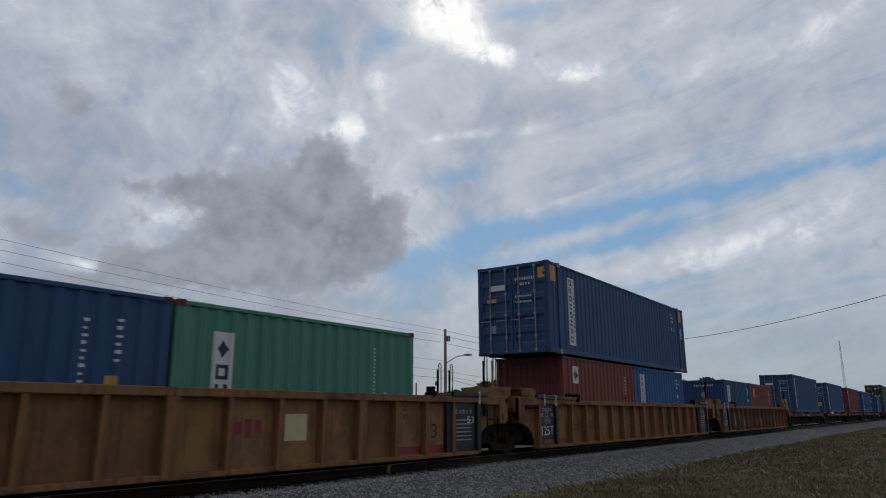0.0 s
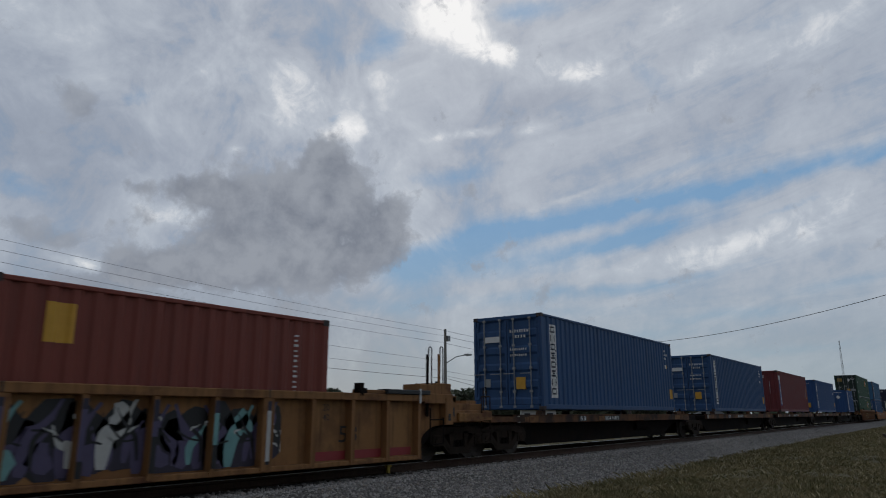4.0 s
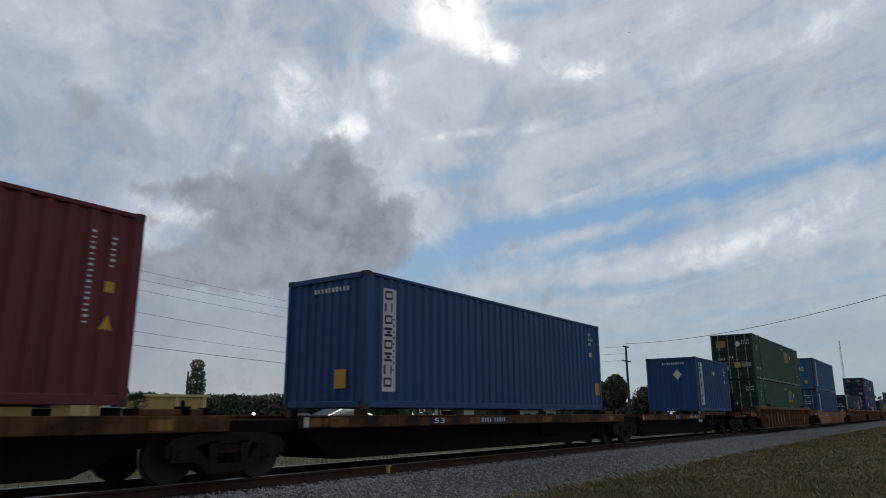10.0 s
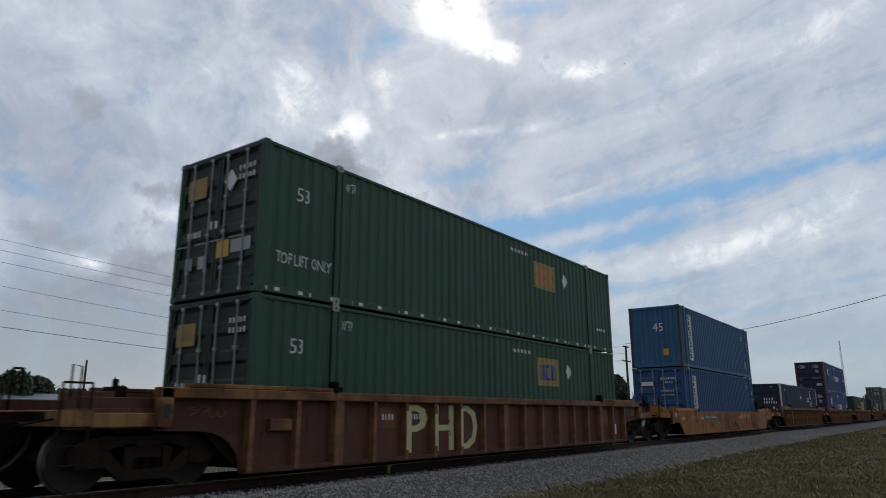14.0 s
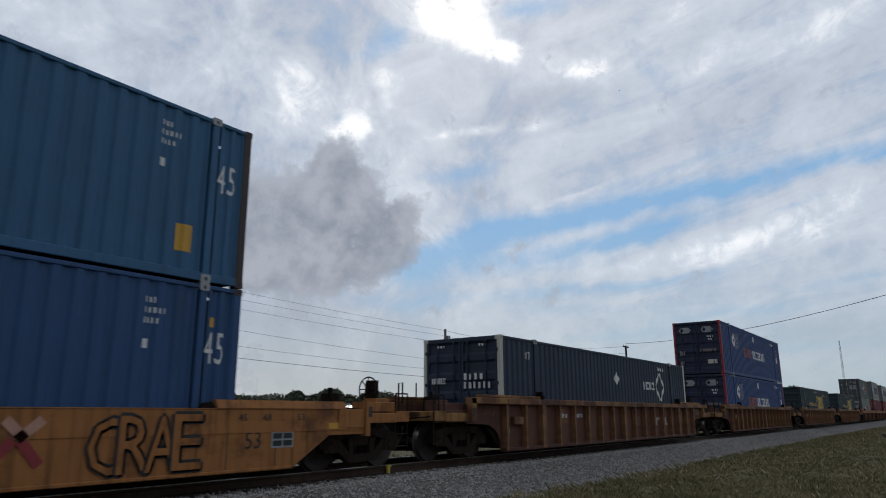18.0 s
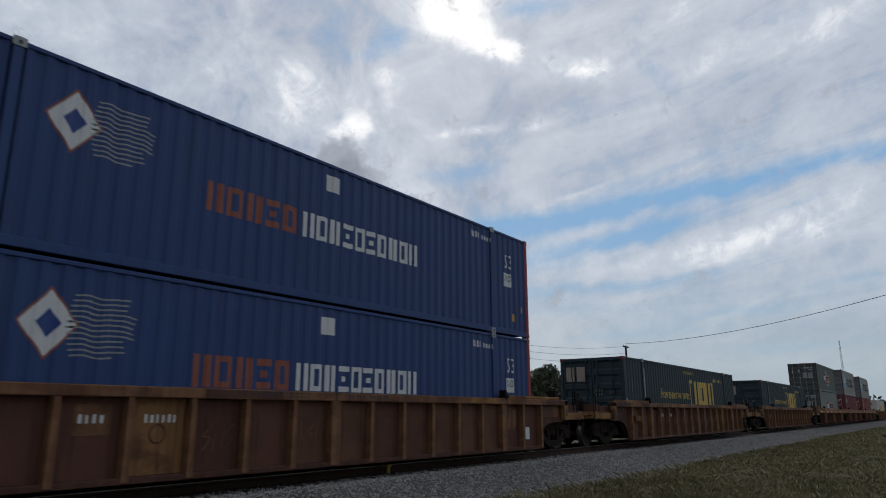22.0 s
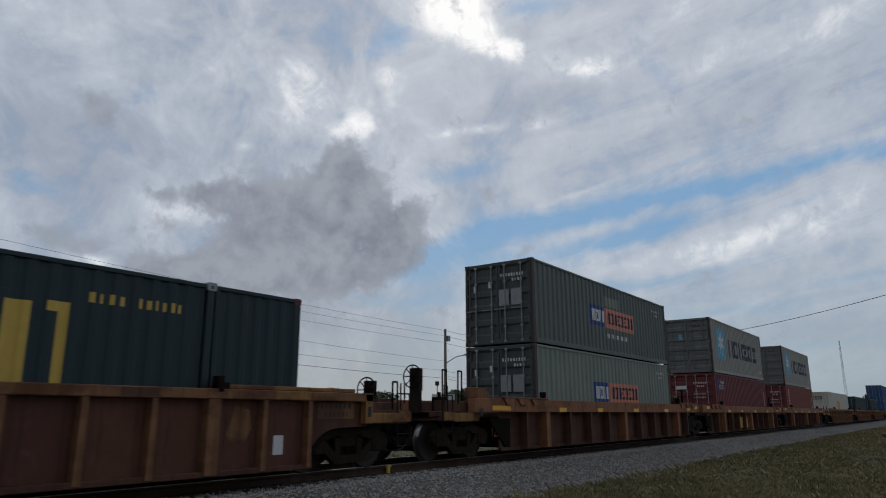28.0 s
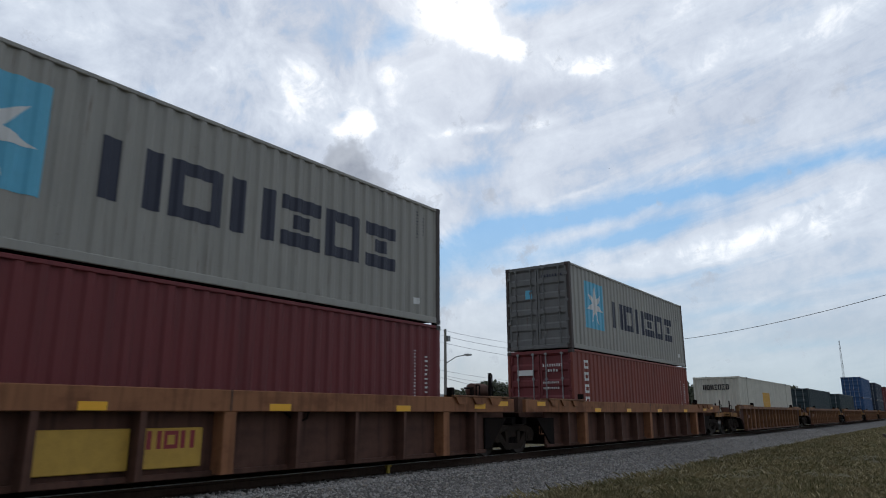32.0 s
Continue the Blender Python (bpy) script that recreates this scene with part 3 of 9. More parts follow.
def truck(car, x):
    s, b, sp, w, t, cap = TRUCK_DATA
    tr = part("truck", b, TRUCK, car, "rusty cast steel truck", pose(x, 0, 0))
    for k in (-1, 1):
        part("side_frame", s, TRUCK, tr, at=pose(0, k * 1.08, 0))
        for dx in (-0.18, 0.0, 0.18):
            part("spring", sp, DARKSTEEL, tr, at=pose(dx, k * 1.08, 0))
        for dx in (-0.88, 0.88):
            part("bearing_cap", cap, TRUCK, tr, at=pose(dx, k * 1.06, WR, 0, 0, 0 if k == -1 else 180))
    for dx in (-0.88, 0.88):
        o = part("wheelset", w, WHEEL, tr, "worn steel wheels on an axle", pose(dx, 0, WR))
        WHEELS.append((o, dx))
    return tr


def coupler(car, x, d):
    """A coupler at x, pointing along d."""
    m = Mesh().box(min(x, x - d * 0.9), max(x, x - d * 0.9), -0.09, 0.09, 0.74, 0.92)
    m.box(min(x, x - d * 0.28), max(x, x - d * 0.28), -0.19, 0.16, 0.70, 0.98)
    part("coupler", m, DARKSTEEL, car)
    h = Mesh()
    h.tube([(x - d * 0.62, -0.42, 0.80), (x - d * 0.55, -0.45, 0.62), (x - d * 0.38, -0.46, 0.42), (x - d * 0.16, -0.46, 0.29), (x, -0.45, 0.26)], 0.026, 6)
    part("air_hose", h, BLACK, car)


def brake_wheel(car, x, y, z):
    m = Mesh().ring((x, y, z), 0.27, 0.016).rod((x - 0.03, y, z), (x + 0.12, y, z), 0.03, 8)
    for i in range(4):
        g = math.pi * i / 4
        m.rod((x, y + 0.27 * math.cos(g), z + 0.27 * math.sin(g)), (x, y - 0.27 * math.cos(g), z - 0.27 * math.sin(g)), 0.012, 5)
    part("brake_wheel", m, DARKSTEEL, car)
    part("brake_stand", Mesh().box(x + 0.06, x + 0.2, y - 0.14, y + 0.14, 1.1, z + 0.2), TRUCK, car)


def rail_loop(car, x, y, z0, z1, w=0.0, r=0.02):
    """An upright grab iron, a narrow loop of rod."""
    m = Mesh().rod((x, y, z0), (x, y, z1), r, 6).rod((x + 0.16, y + w, z0 + 0.3), (x + 0.16, y + w, z1), r, 6).rod((x, y, z1), (x + 0.16, y + w, z1), r, 6)
    part("grab_iron", m, DARKSTEEL, car)


def well_car(x16, L, label, style, body, chord, chord_end, ends=("coupler", "coupler"), trucks=(), over=1.75, plat=3.3, post_x=(), wide=(), deep=0.10, name="well_car", top=1.475, chord_h=0.16, y_side=1.50):
    """A well car or unit; x16: where its well begins; L: the well's length."""
    c = mover(thing(name, pose(0, 0, 0), label, "rail car", "well cars of the train"), x16, 0.0)
    post_data = Mesh().prism([(-0.055, 0.16), (0.055, 0.16), (0.045, top - chord_h), (-0.045, top - chord_h)], -0.055, deep + 0.01).data("side_post", chord if style == "ribbed" else body)
    plates = {}
    plate = OCHRES if chord is GOLD else (DUSTBROWN if style == "chord" else PATCHED)
    widepost = Mesh().box(-0.12, 0.12, -0.065, deep + 0.01, 0.16, top - chord_h).data("side_post", chord)
    for k in (-1, 1):
        y = k * y_side
        ys = lambda a, b: (min(y + k * a, y + k * b), max(y + k * a, y + k * b))
        if style == "slim":
            # a plain side, cut away over the trucks, with a leaning upper band, end posts and raised guides
            ca, cb = -over, L + over - 0.1
            ring = [(-0.25, 0.20), (L - 0.12, 0.20), (L + 0.72, 0.70), (cb, 0.70), (cb, 1.14), (ca, 1.14), (ca, 0.70), (-0.83, 0.70)]
            part("side_wall", Mesh().prism(ring, *ys(-0.07, 0.0)), body, c)
            profile = [(0.012, 0.78), (-0.012, 1.15), (-0.075, 1.15), (-0.075, 0.78)]
            part("upper_band", Mesh().add([(x, y + k * a, b) for x in (ca, cb) for a, b in profile], [(0, 1, 5, 4), (1, 2, 6, 5), (2, 3, 7, 6), (3, 0, 4, 7), (0, 3, 2, 1), (4, 5, 6, 7)]), body, c)
            part("top_lip", Mesh().box(ca, cb, *ys(-0.13, 0.0), 1.152, 1.172), body, c)
            part("bottom_sill", Mesh().box(-0.2, L - 0.17, *ys(-0.1, 0.02), 0.16, 0.215), body, c)
            for a, b in ((-1.12, 1.90), (L - 1.79, L + 1.14)):
                lean = [(0.02, 1.174), (-0.04, 1.31), (-0.16, 1.31), (-0.16, 1.174)]
                part("container_guide", Mesh().add([(x, y + k * p, q) for x in (a, b) for p, q in lean], [(0, 1, 5, 4), (1, 2, 6, 5), (2, 3, 7, 6), (3, 0, 4, 7), (0, 3, 2, 1), (4, 5, 6, 7)]), body, c)
                gx = b + 0.02 if a < 0 else a - 0.28
                part("lock_bracket", Mesh().prism([(gx, 1.174), (gx + 0.26, 1.174), (gx + 0.18, 1.27), (gx + 0.06, 1.25)], *ys(-0.10, 0.0)), DARKSTEEL, c)
            for a in (ca, cb - 0.14):
                part("end_post", Mesh().box(a, a + 0.14, *ys(-0.09, 0.06), 0.66, 1.33), body, c)
            for a in (ca + 0.15, cb - 0.87):
                part("end_plate", Mesh().box(a, a + 0.72, *ys(0.0, 0.03), 0.82, 1.16), body, c)
            if k == -1:
                for x in (0.48, 1.30, L - 1.55, L - 0.55):
                    part("weld_seam", Mesh().box(x - 0.008, x + 0.008, y - 0.004, y + 0.002, 0.22, 0.77), CASTING, c)
        else:
            # panel with an arch over each truck
            pa, pb = post_x[0] - 0.08, post_x[-1] + 0.08
            ring = [(pa, 0.16), (pb, 0.16)]
            ca, cb = -over, L + over
            if style == "chord":
                ca, cb = -(2.03 if ends[0] == "coupler" else 2.06), L + (2.03 if ends[1] == "coupler" else 1.1)
            for i in range(7):
                g = math.radians(90 * i / 6)
                ring.append((pb + 0.02 + 0.80 * (1 - math.cos(g)), 0.20 + 0.62 * math.sin(g)))
            ring += [(L + over, 0.84), (L + over, top - 0.05), (-over, top - 0.05), (-over, 0.84)]
            for i in range(6, -1, -1):
                g = math.radians(90 * i / 6)
                ring.append((pa - 0.02 - 0.80 * (1 - math.cos(g)), 0.20 + 0.62 * math.sin(g)))
            if style == "chord":
                ring = [(-0.48, 0.16), (L + 0.0, 0.16), (L + 0.0, top - 0.05), (-0.48, top - 0.05)]
            part("side_wall", Mesh().prism(ring, *ys(-deep - 0.04, -deep)), body, c)
            part("top_chord", Mesh().box(ca, cb, *ys(-0.14, 0.06), top - chord_h, top), chord, c)
            part("bottom_sill", Mesh().box(pa if style == "ribbed" else -0.48, pb if style == "ribbed" else L, *ys(-deep - 0.04, 0.04 if style == "ribbed" else -deep + 0.06), 0.13, 0.22), body, c)
            # raised guides at each end of the chord
            for a, b in ((-over + 0.5, 1.9), (L - 1.9, L + over - 0.5)):
                if style == "ribbed":
                    part("container_guide", Mesh().box(a, b, *ys(-0.16, 0.02), top + 0.004, top + 0.075), chord_end, c)
                    gx = b - 0.12 if a < 0 else a
                    part("lock_bracket", Mesh().box(gx, gx + 0.12, *ys(-0.12, 0.06), top - 0.05, top + 0.20).box(gx + 0.12, gx + 0.24, *ys(-0.1, 0.03), top, top + 0.1), DARKSTEEL, c)
            if k == -1:
                # one plate between each two posts
                for xa, xb in zip(post_x[:-1], post_x[1:]):
                    key = round(xb - xa, 2)
                    if key not in plates:
                        plates[key] = Mesh().box(0.058, xb - xa - 0.058, -0.003, 0.02, 0.222, top - chord_h - 0.004).data("side_plate", plate)
                    part("side_plate", plates[key], body, c, at=pose(xa, y + deep, 0))
            for i, x in enumerate(post_x):
                m = widepost if i in wide else post_data
                part("side_post", m, body, c, at=pose(x, y, 0) if k == -1 else pose(x, y, 0, 0, 0, 180))
                if i in wide and k == -1 and 2 < x < L - 2:
                    part("chord_seam", Mesh().box(x - 0.012, x + 0.012, y - 0.066, y - 0.05, top - chord_h + 0.01, top + 0.004), BLACK, c)
            if k == -1 and style == "ribbed":
                part("end_post", Mesh().box(-over, -over + 0.22, *ys(-0.09, 0.06), 0.90, top - 0.02), chord_end, c)
                part("end_post", Mesh().box(L + over - 0.22, L + over, *ys(-0.09, 0.06), 0.90, top - 0.02), chord_end, c)
    inner = y_side - (0.06 if style == "slim" else deep) - 0.045
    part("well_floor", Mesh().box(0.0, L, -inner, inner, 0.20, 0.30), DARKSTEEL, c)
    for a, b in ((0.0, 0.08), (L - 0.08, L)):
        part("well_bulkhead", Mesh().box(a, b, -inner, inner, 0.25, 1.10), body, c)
    # sloping well ends and bolster beams over the trucks, black for the shade there
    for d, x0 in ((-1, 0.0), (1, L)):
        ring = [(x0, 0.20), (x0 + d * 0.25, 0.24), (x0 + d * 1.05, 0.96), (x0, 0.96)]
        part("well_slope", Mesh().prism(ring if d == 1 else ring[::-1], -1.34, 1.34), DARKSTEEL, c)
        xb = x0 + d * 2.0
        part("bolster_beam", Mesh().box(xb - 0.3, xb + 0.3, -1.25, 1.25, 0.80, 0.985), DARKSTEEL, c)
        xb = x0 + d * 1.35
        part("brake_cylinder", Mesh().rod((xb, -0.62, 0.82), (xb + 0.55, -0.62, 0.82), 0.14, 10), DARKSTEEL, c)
    # end platforms over the trucks
    for d, x0 in ((-1, 0.0), (1, L)):
        e = ends[0] if d == -1 else ends[1]
        reach = plat if e == "coupler" else 1.62
        a, b = sorted((x0, x0 + d * (reach - 0.15)))
        part("end_platform", Mesh().box(a, b, -1.0, 1.0, 0.98, 1.12), body, c)
        a, b = sorted((x0, x0 + d * (reach + 0.2)))
        part("stub_sill", Mesh().box(a, b, -0.28, 0.28, 0.66, 0.99), DARKSTEEL, c)
        if e == "coupler":
            coupler(c, x0 + d * 3.66, d)
            a, b = sorted((x0 + d * (reach - 0.55), x0 + d * (reach - 0.15)))
            part("end_sill", Mesh().box(a, b, -1.45, 1.45, 0.92, 1.14), chord_end if style != "slim" else body, c)
            for y in (-1.40, 1.40):
                m = Mesh()
                for i in range(3):
                    zz = 0.42 + 0.25 * i
                    m.rod((a, y, zz), (b, y, zz), 0.014, 6)
                m.rod((a, y, 0.40), (a, y, 1.5), 0.016, 6).rod((b, y, 0.40), (b, y, 1.5), 0.016, 6).rod((a, y, 1.5), (b, y, 1.5), 0.016, 6)
                part("ladder", m, TRUCK, c)
            m = Mesh().rod((x0 + d * (reach - 0.1), -1.35, 1.02), (x0 + d * (reach - 0.1), 1.1, 0.82), 0.016, 6)
            part("uncoupling_lever", m, DARKSTEEL, c)
            if style == "ribbed":
                a, b = sorted((x0 + d * 1.5, x0 + d * (reach - 0.2)))
                part("platform_skirt", Mesh().box(a, b, -1.39, -1.35, 0.88, 1.16).box(a, b, 1.35, 1.39, 0.88, 1.16), body, c)
            a, b = sorted((x0 + d * (over - 0.1), x0 + d * (reach - 0.4)))
            for y in (-1.3, 1.05):
                part("cross_beam", Mesh().box(a, b, y, y + 0.25, 1.12, 1.32), body, c)
            # tool box, valve and grab irons on the platform
            xe = x0 + d * (reach - 0.75)
            part("platform_box", Mesh().box(xe - 0.22, xe + 0.22, -1.22, -0.86, 1.122, 1.40), body, c)
            part("air_valve", Mesh().box(xe - 0.12 - d * 0.7, xe + 0.12 - d * 0.7, -0.5, -0.2, 1.122, 1.50).rod((xe - d * 0.7, -0.35, 1.50), (xe - d * 0.7, -0.35, 1.62), 0.05, 8), DARKSTEEL, c)
            part("air_pipe", Mesh().tube([(x0 + d * 0.2, -1.18, 1.17), (x0 + d * 1.3, -1.2, 1.19), (xe - d * 0.5, -1.24, 1.16), (xe, -1.24, 1.14)], 0.022, 6), DARKSTEEL, c)
            part("grab_iron", Mesh().tube([(xe + d * 0.35, -1.36, 1.1), (xe + d * 0.35, -1.36, 1.72), (xe + d * 0.48, -1.36, 1.74), (xe + d * 0.48, -1.36, 1.3)], 0.017, 6), TRUCK, c)
            # slotted end post, chain and a drooping hose beside the coupler
            xs0 = x0 + d * (over - 0.11)
            part("post_slot", Mesh().box(xs0 - 0.05, xs0 + 0.05, -y_side - 0.066, -y_side - 0.05, 1.02, 1.22), BLACK, c)
            hx = x0 + d * (reach + 0.05)
            part("cut_chain", Mesh().tube([(hx + d * 0.12 * k, -0.55, 0.72 - 0.32 * math.sin(math.pi * k / 6)) for k in range(7)], 0.018, 5), DARKSTEEL, c)
            part("platform_patch", Mesh().box(min(x0 + d * (reach - 0.55), x0 + d * (reach - 0.15)) - 0.0, max(x0 + d * (reach - 0.55), x0 + d * (reach - 0.15)), -1.456, -1.451, 0.94, 1.12).box(min(x0 + d * 1.68, x0 + d * (reach - 0.56)), max(x0 + d * 1.68, x0 + d * (reach - 0.56)), -1.46, -1.40, 0.90, 1.10), BROWNED if style != "slim" else body, c)
        else:
            a, b = sorted((x0 + d * (over - 0.35), x0 + d * (over + 0.1)))
            part("end_beam", Mesh().box(a, b, -1.46, 1.46, 1.12, top + 0.06), chord_end, c)
    for x in trucks:
        truck(c, x)
    return c


def side_paint(car, nm, rings, material, y_side=1.40, proud=0.0, label=""):
    """Paint on a car's side panel; the slim car's and the spine cars' lie further out."""
    return decal(nm, rings, material, car, None, (), -y_side - (0.008 if y_side == 1.40 else 0.004) - proud, label)


def spine_unit(x16, label, front_truck=None, rear_truck=None, slot=FT40, first=False, last=False, rail_end=10.2):
    """A spine platform, x16: the front of its 40 ft slot."""
    c = mover(thing("spine_car", pose(0, 0, 0), label, "rail car", "spine car units"), x16, 0.0)
    # fish-bellied centre sill
    re = 9.5 if last else 11.7
    ring = [(-1.4, 0.66), (-1.0, 0.56), (-0.3, 0.20), (re, 0.20), (re + 0.8, 0.52), (re + 1.2, 0.62), (13.6, 0.70), (13.6, 0.95), (-1.4, 0.95)]
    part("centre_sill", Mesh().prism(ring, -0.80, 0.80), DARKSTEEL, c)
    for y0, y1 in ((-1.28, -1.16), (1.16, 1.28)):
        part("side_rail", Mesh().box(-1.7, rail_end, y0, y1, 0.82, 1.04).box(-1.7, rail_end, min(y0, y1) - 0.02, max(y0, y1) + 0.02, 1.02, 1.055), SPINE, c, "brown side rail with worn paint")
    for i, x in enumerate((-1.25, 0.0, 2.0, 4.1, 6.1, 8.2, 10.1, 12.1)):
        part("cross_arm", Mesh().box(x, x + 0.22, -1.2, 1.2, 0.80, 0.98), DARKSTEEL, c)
    for x in (0.0, 6.0, FT40 - 0.25):
        for y in (-1.15, 0.95):
            part("pedestal", Mesh().box(x, x + 0.22, y, y + 0.2, 1.0, 1.175), SPINE if x < 6 else DARKSTEEL, c)
    part("side_rail_patch", Mesh().box(-1.68, -1.56, -1.294, -1.284, 0.84, 1.02), CREAM, c, "worn white patch")
    part("side_rail_patch", Mesh().box(-1.04, -0.5, -1.292, -1.284, 0.84, 1.02), BROWNED, c, "worn yellow patch")
    for a, b in ((-1.55, -1.05), (3.82, 4.28), (rail_end - 1.4, rail_end - 0.8)):
        part("side_rail_patch", Mesh().box(a, b, -1.292, -1.284, 0.85, 1.0), GOLD, c, "worn yellow patch")
    for a, b in ((2.25, 2.8), (4.3, 5.6)):
        part("side_rail_patch", Mesh().box(a, b, -1.291, -1.284, 0.85, 1.0), BLACK, c)
    part("air_tank", Mesh().rod((8.2, -0.75, 0.62), (9.5, -0.75, 0.62), 0.2, 14), DARKSTEEL, c)
    part("walkway", Mesh().box(-1.3, 12.9, -0.5, 0.5, 0.955, 0.985), DARKSTEEL, c)
    if front_truck is not None:
        truck(c, front_truck)
    if rear_truck is not None:
        truck(c, rear_truck)
    if not last:
        # the deck and fittings over the shared truck
        part("end_deck", Mesh().box(rail_end, 14.0, -1.24, 1.24, 0.80, 1.06).box(12.4, 13.6, -1.2, -0.75, 1.06, 1.16), SPINE, c, "dark worn end deck over the truck")
        part("drawbar", Mesh().box(13.9, 16.0, -0.95, 0.95, 0.74, 0.98), DARKSTEEL, c)
        part("deck_lock", Mesh().box(13.1, 13.28, -1.2, -1.0, 1.06, 1.20).rod((13.19, -1.1, 1.2), (13.19, -1.1, 1.29), 0.035, 8).box(13.5, 13.62, -1.2, -1.05, 1.06, 1.18), DARKSTEEL, c)
        part("end_deck_patch", Mesh().box(12.55, 12.95, -1.252, -1.243, 0.84, 1.0), BROWNED, c, "worn patch of old paint")
    if first:
        coupler(c, -4.0, -1)
        part("end_platform", Mesh().box(-3.7, -1.3, -1.3, 1.3, 0.86, 1.0), SPINE, c)
        part("stub_sill", Mesh().box(-3.6, -1.2, -0.3, 0.3, 0.6, 0.88), DARKSTEEL, c)
    if last:
        brake_wheel(c, 15.0, -0.6, 1.98)
        part("grab_iron", Mesh().tube([(14.4, -1.2, 1.0), (14.4, -1.2, 1.7), (14.52, -1.2, 1.7), (14.52, -1.2, 1.0)], 0.018, 6), DARKSTEEL, c)
        coupler(c, 15.5, 1)
        part("end_platform", Mesh().box(12.5, 15.1, -1.3, 1.3, 0.86, 1.0), SPINE, c)
        part("stub_sill", Mesh().box(12.6, 15.1, -0.3, 0.3, 0.6, 0.88), DARKSTEEL, c)
    return c


# ---- the train, front to rear ----
HC, STD, L20, L45, L53 = 2.896, 2.591, 6.058, 13.716, 16.154
WELL_Z, SPINE_Z = 0.28, 1.185


def marine_panel(side, x, z0, z1, w=0.44):
    """The white upright name panel: eight letter-sized blocks and a thin column beside them."""
    side("name_panel", [quad(x, z0, x + w, z1)], WHITE, "white upright name panel", 0.005)
    n, hgt = 8, (z1 - z0) / 8.3
    rings = []
    for i in range(n):
        b = z0 + 0.1 + i * hgt
        rings += block(i + 1, x + 0.06, b, x + 0.29, b + hgt * 0.72, 0.045)
    side("trade_name", rings, INK, "dark letter blocks", 0.009)
    side("small_print", bar_column(x + 0.35, z0 + (z1 - z0) * 0.2, 0.05, (z1 - z0) * 0.55, 6), INK, "", 0.009)


def id_marks(side, L, H, x=None, yellow=True, col=None):
    x = L - 0.86 if x is None else x
    r = bar_row(x, H - 0.42, 0.22, 0.09, 3) + bar_row(x, H - 0.58, 0.38, 0.09, 5) + bar_row(x, H - 0.74, 0.26, 0.09, 4)
    side("number_mark", r, col or WHITE)
    side("lock_plate", [quad(x + 0.0, H - 1.12, x + 0.1, H - 0.98)], col or WHITE)
    if yellow:
        side("yellow_sticker", [quad(x + 0.22, H - 1.13, x + 0.30, H - 0.99)], YELLOW)


def end_marks(end, H, yel=True):
    """Door markings: a plate, rows of bars, a yellow sticker."""
    end("number_mark", bar_row(0.12, H - 0.55, 0.75, 0.09, 9) + bar_row(0.3, H - 0.72, 0.4, 0.09, 4) + bar_row(0.12, H - 1.1, 0.6, 0.07, 8) + bar_row(0.12, H - 1.28, 0.6, 0.07, 8), WHITE)
    end("name_plate", [quad(-0.85, H - 0.82, -0.25, H - 0.64)], WHITE, "white name plate")
    end("data_plate", [quad(-0.85, 0.7, -0.62, 0.95)], GALV)
    if yel:
        end("yellow_sticker", [quad(0.3, 0.62, 0.62, 0.98)], YELLOW, "yellow sticker")


def end_bars_only(end, H):
    end("number_mark", bar_row(-0.35, H - 0.38, 1.1, 0.1, 10), WHITE)
    end("yellow_sticker", [quad(0.35, 0.42, 0.68, 0.82)], YELLOW, "yellow sticker")


def diamond(x, z, r):
    return [[(x, z - r), (x + r * 0.85, z), (x, z + r), (x - r * 0.85, z)]]


def stroke(pts, t):
    """A thick line through pts, smoothed, as a strip of quads."""
    fine = []
    n = len(pts)
    for i in range(n - 1):
        p0, p1, p2, p3 = pts[max(i - 1, 0)], pts[i], pts[i + 1], pts[min(i + 2, n - 1)]
        for k in range(5):
            u = k / 5
            fine.append(tuple(0.5 * (2 * p1[j] + (p2[j] - p0[j]) * u + (2 * p0[j] - 5 * p1[j] + 4 * p2[j] - p3[j]) * u * u + (3 * p1[j] - p0[j] - 3 * p2[j] + p3[j]) * u ** 3) for j in (0, 1)))
    fine.append(pts[-1])
    left, right = [], []
    for i, (a, b) in enumerate(fine):
        (p, q), (r, s) = fine[max(i - 1, 0)], fine[min(i + 1, len(fine) - 1)]
        d = math.hypot(r - p, s - q) or 1e-6
        nx, nz = -(s - q) / d * t / 2, (r - p) / d * t / 2
        left.append((a + nx, b + nz))
        right.append((a - nx, b - nz))
    return [[right[i], right[i + 1], left[i + 1], left[i]] for i in range(len(fine) - 1)]


def scrawl(seed, x, z, w, h, t=0.05, loops=3):
    """Sprayed strokes in a box: uprights, hooks and slashes that cross, like no letters."""
    g = random.Random(seed)
    out = []
    for i in range(loops):
        cx = x + w * (i + 0.5) / loops
        half = 0.62 * w / loops
        lo, hi = z + h * g.uniform(0.0, 0.18), z + h * g.uniform(0.78, 1.0)
        kind = g.randrange(4)
        if kind == 0:
            pts = [(cx - half * g.uniform(0.1, 0.6), lo), (cx + half * g.uniform(-0.2, 0.3), (lo + hi) / 2), (cx + half * g.uniform(0.0, 0.8), hi)]
        elif kind == 1:
            pts = [(cx - half, hi - 0.2 * h), (cx, hi), (cx + half, hi - 0.25 * h), (cx, (lo + hi) / 2), (cx - 0.5 * half, lo)]
        elif kind == 2:
            pts = [(cx - half, hi), (cx - 0.7 * half, lo + 0.2 * h), (cx, lo), (cx + half, lo + 0.3 * h), (cx + 0.6 * half, hi - 0.3 * h)]
        else:
            pts = [(cx + half, hi), (cx - half, hi - 0.3 * h), (cx + 0.6 * half, lo + 0.35 * h), (cx - half, lo)]
        out += stroke(pts, t * g.uniform(0.8, 1.25))
    return out


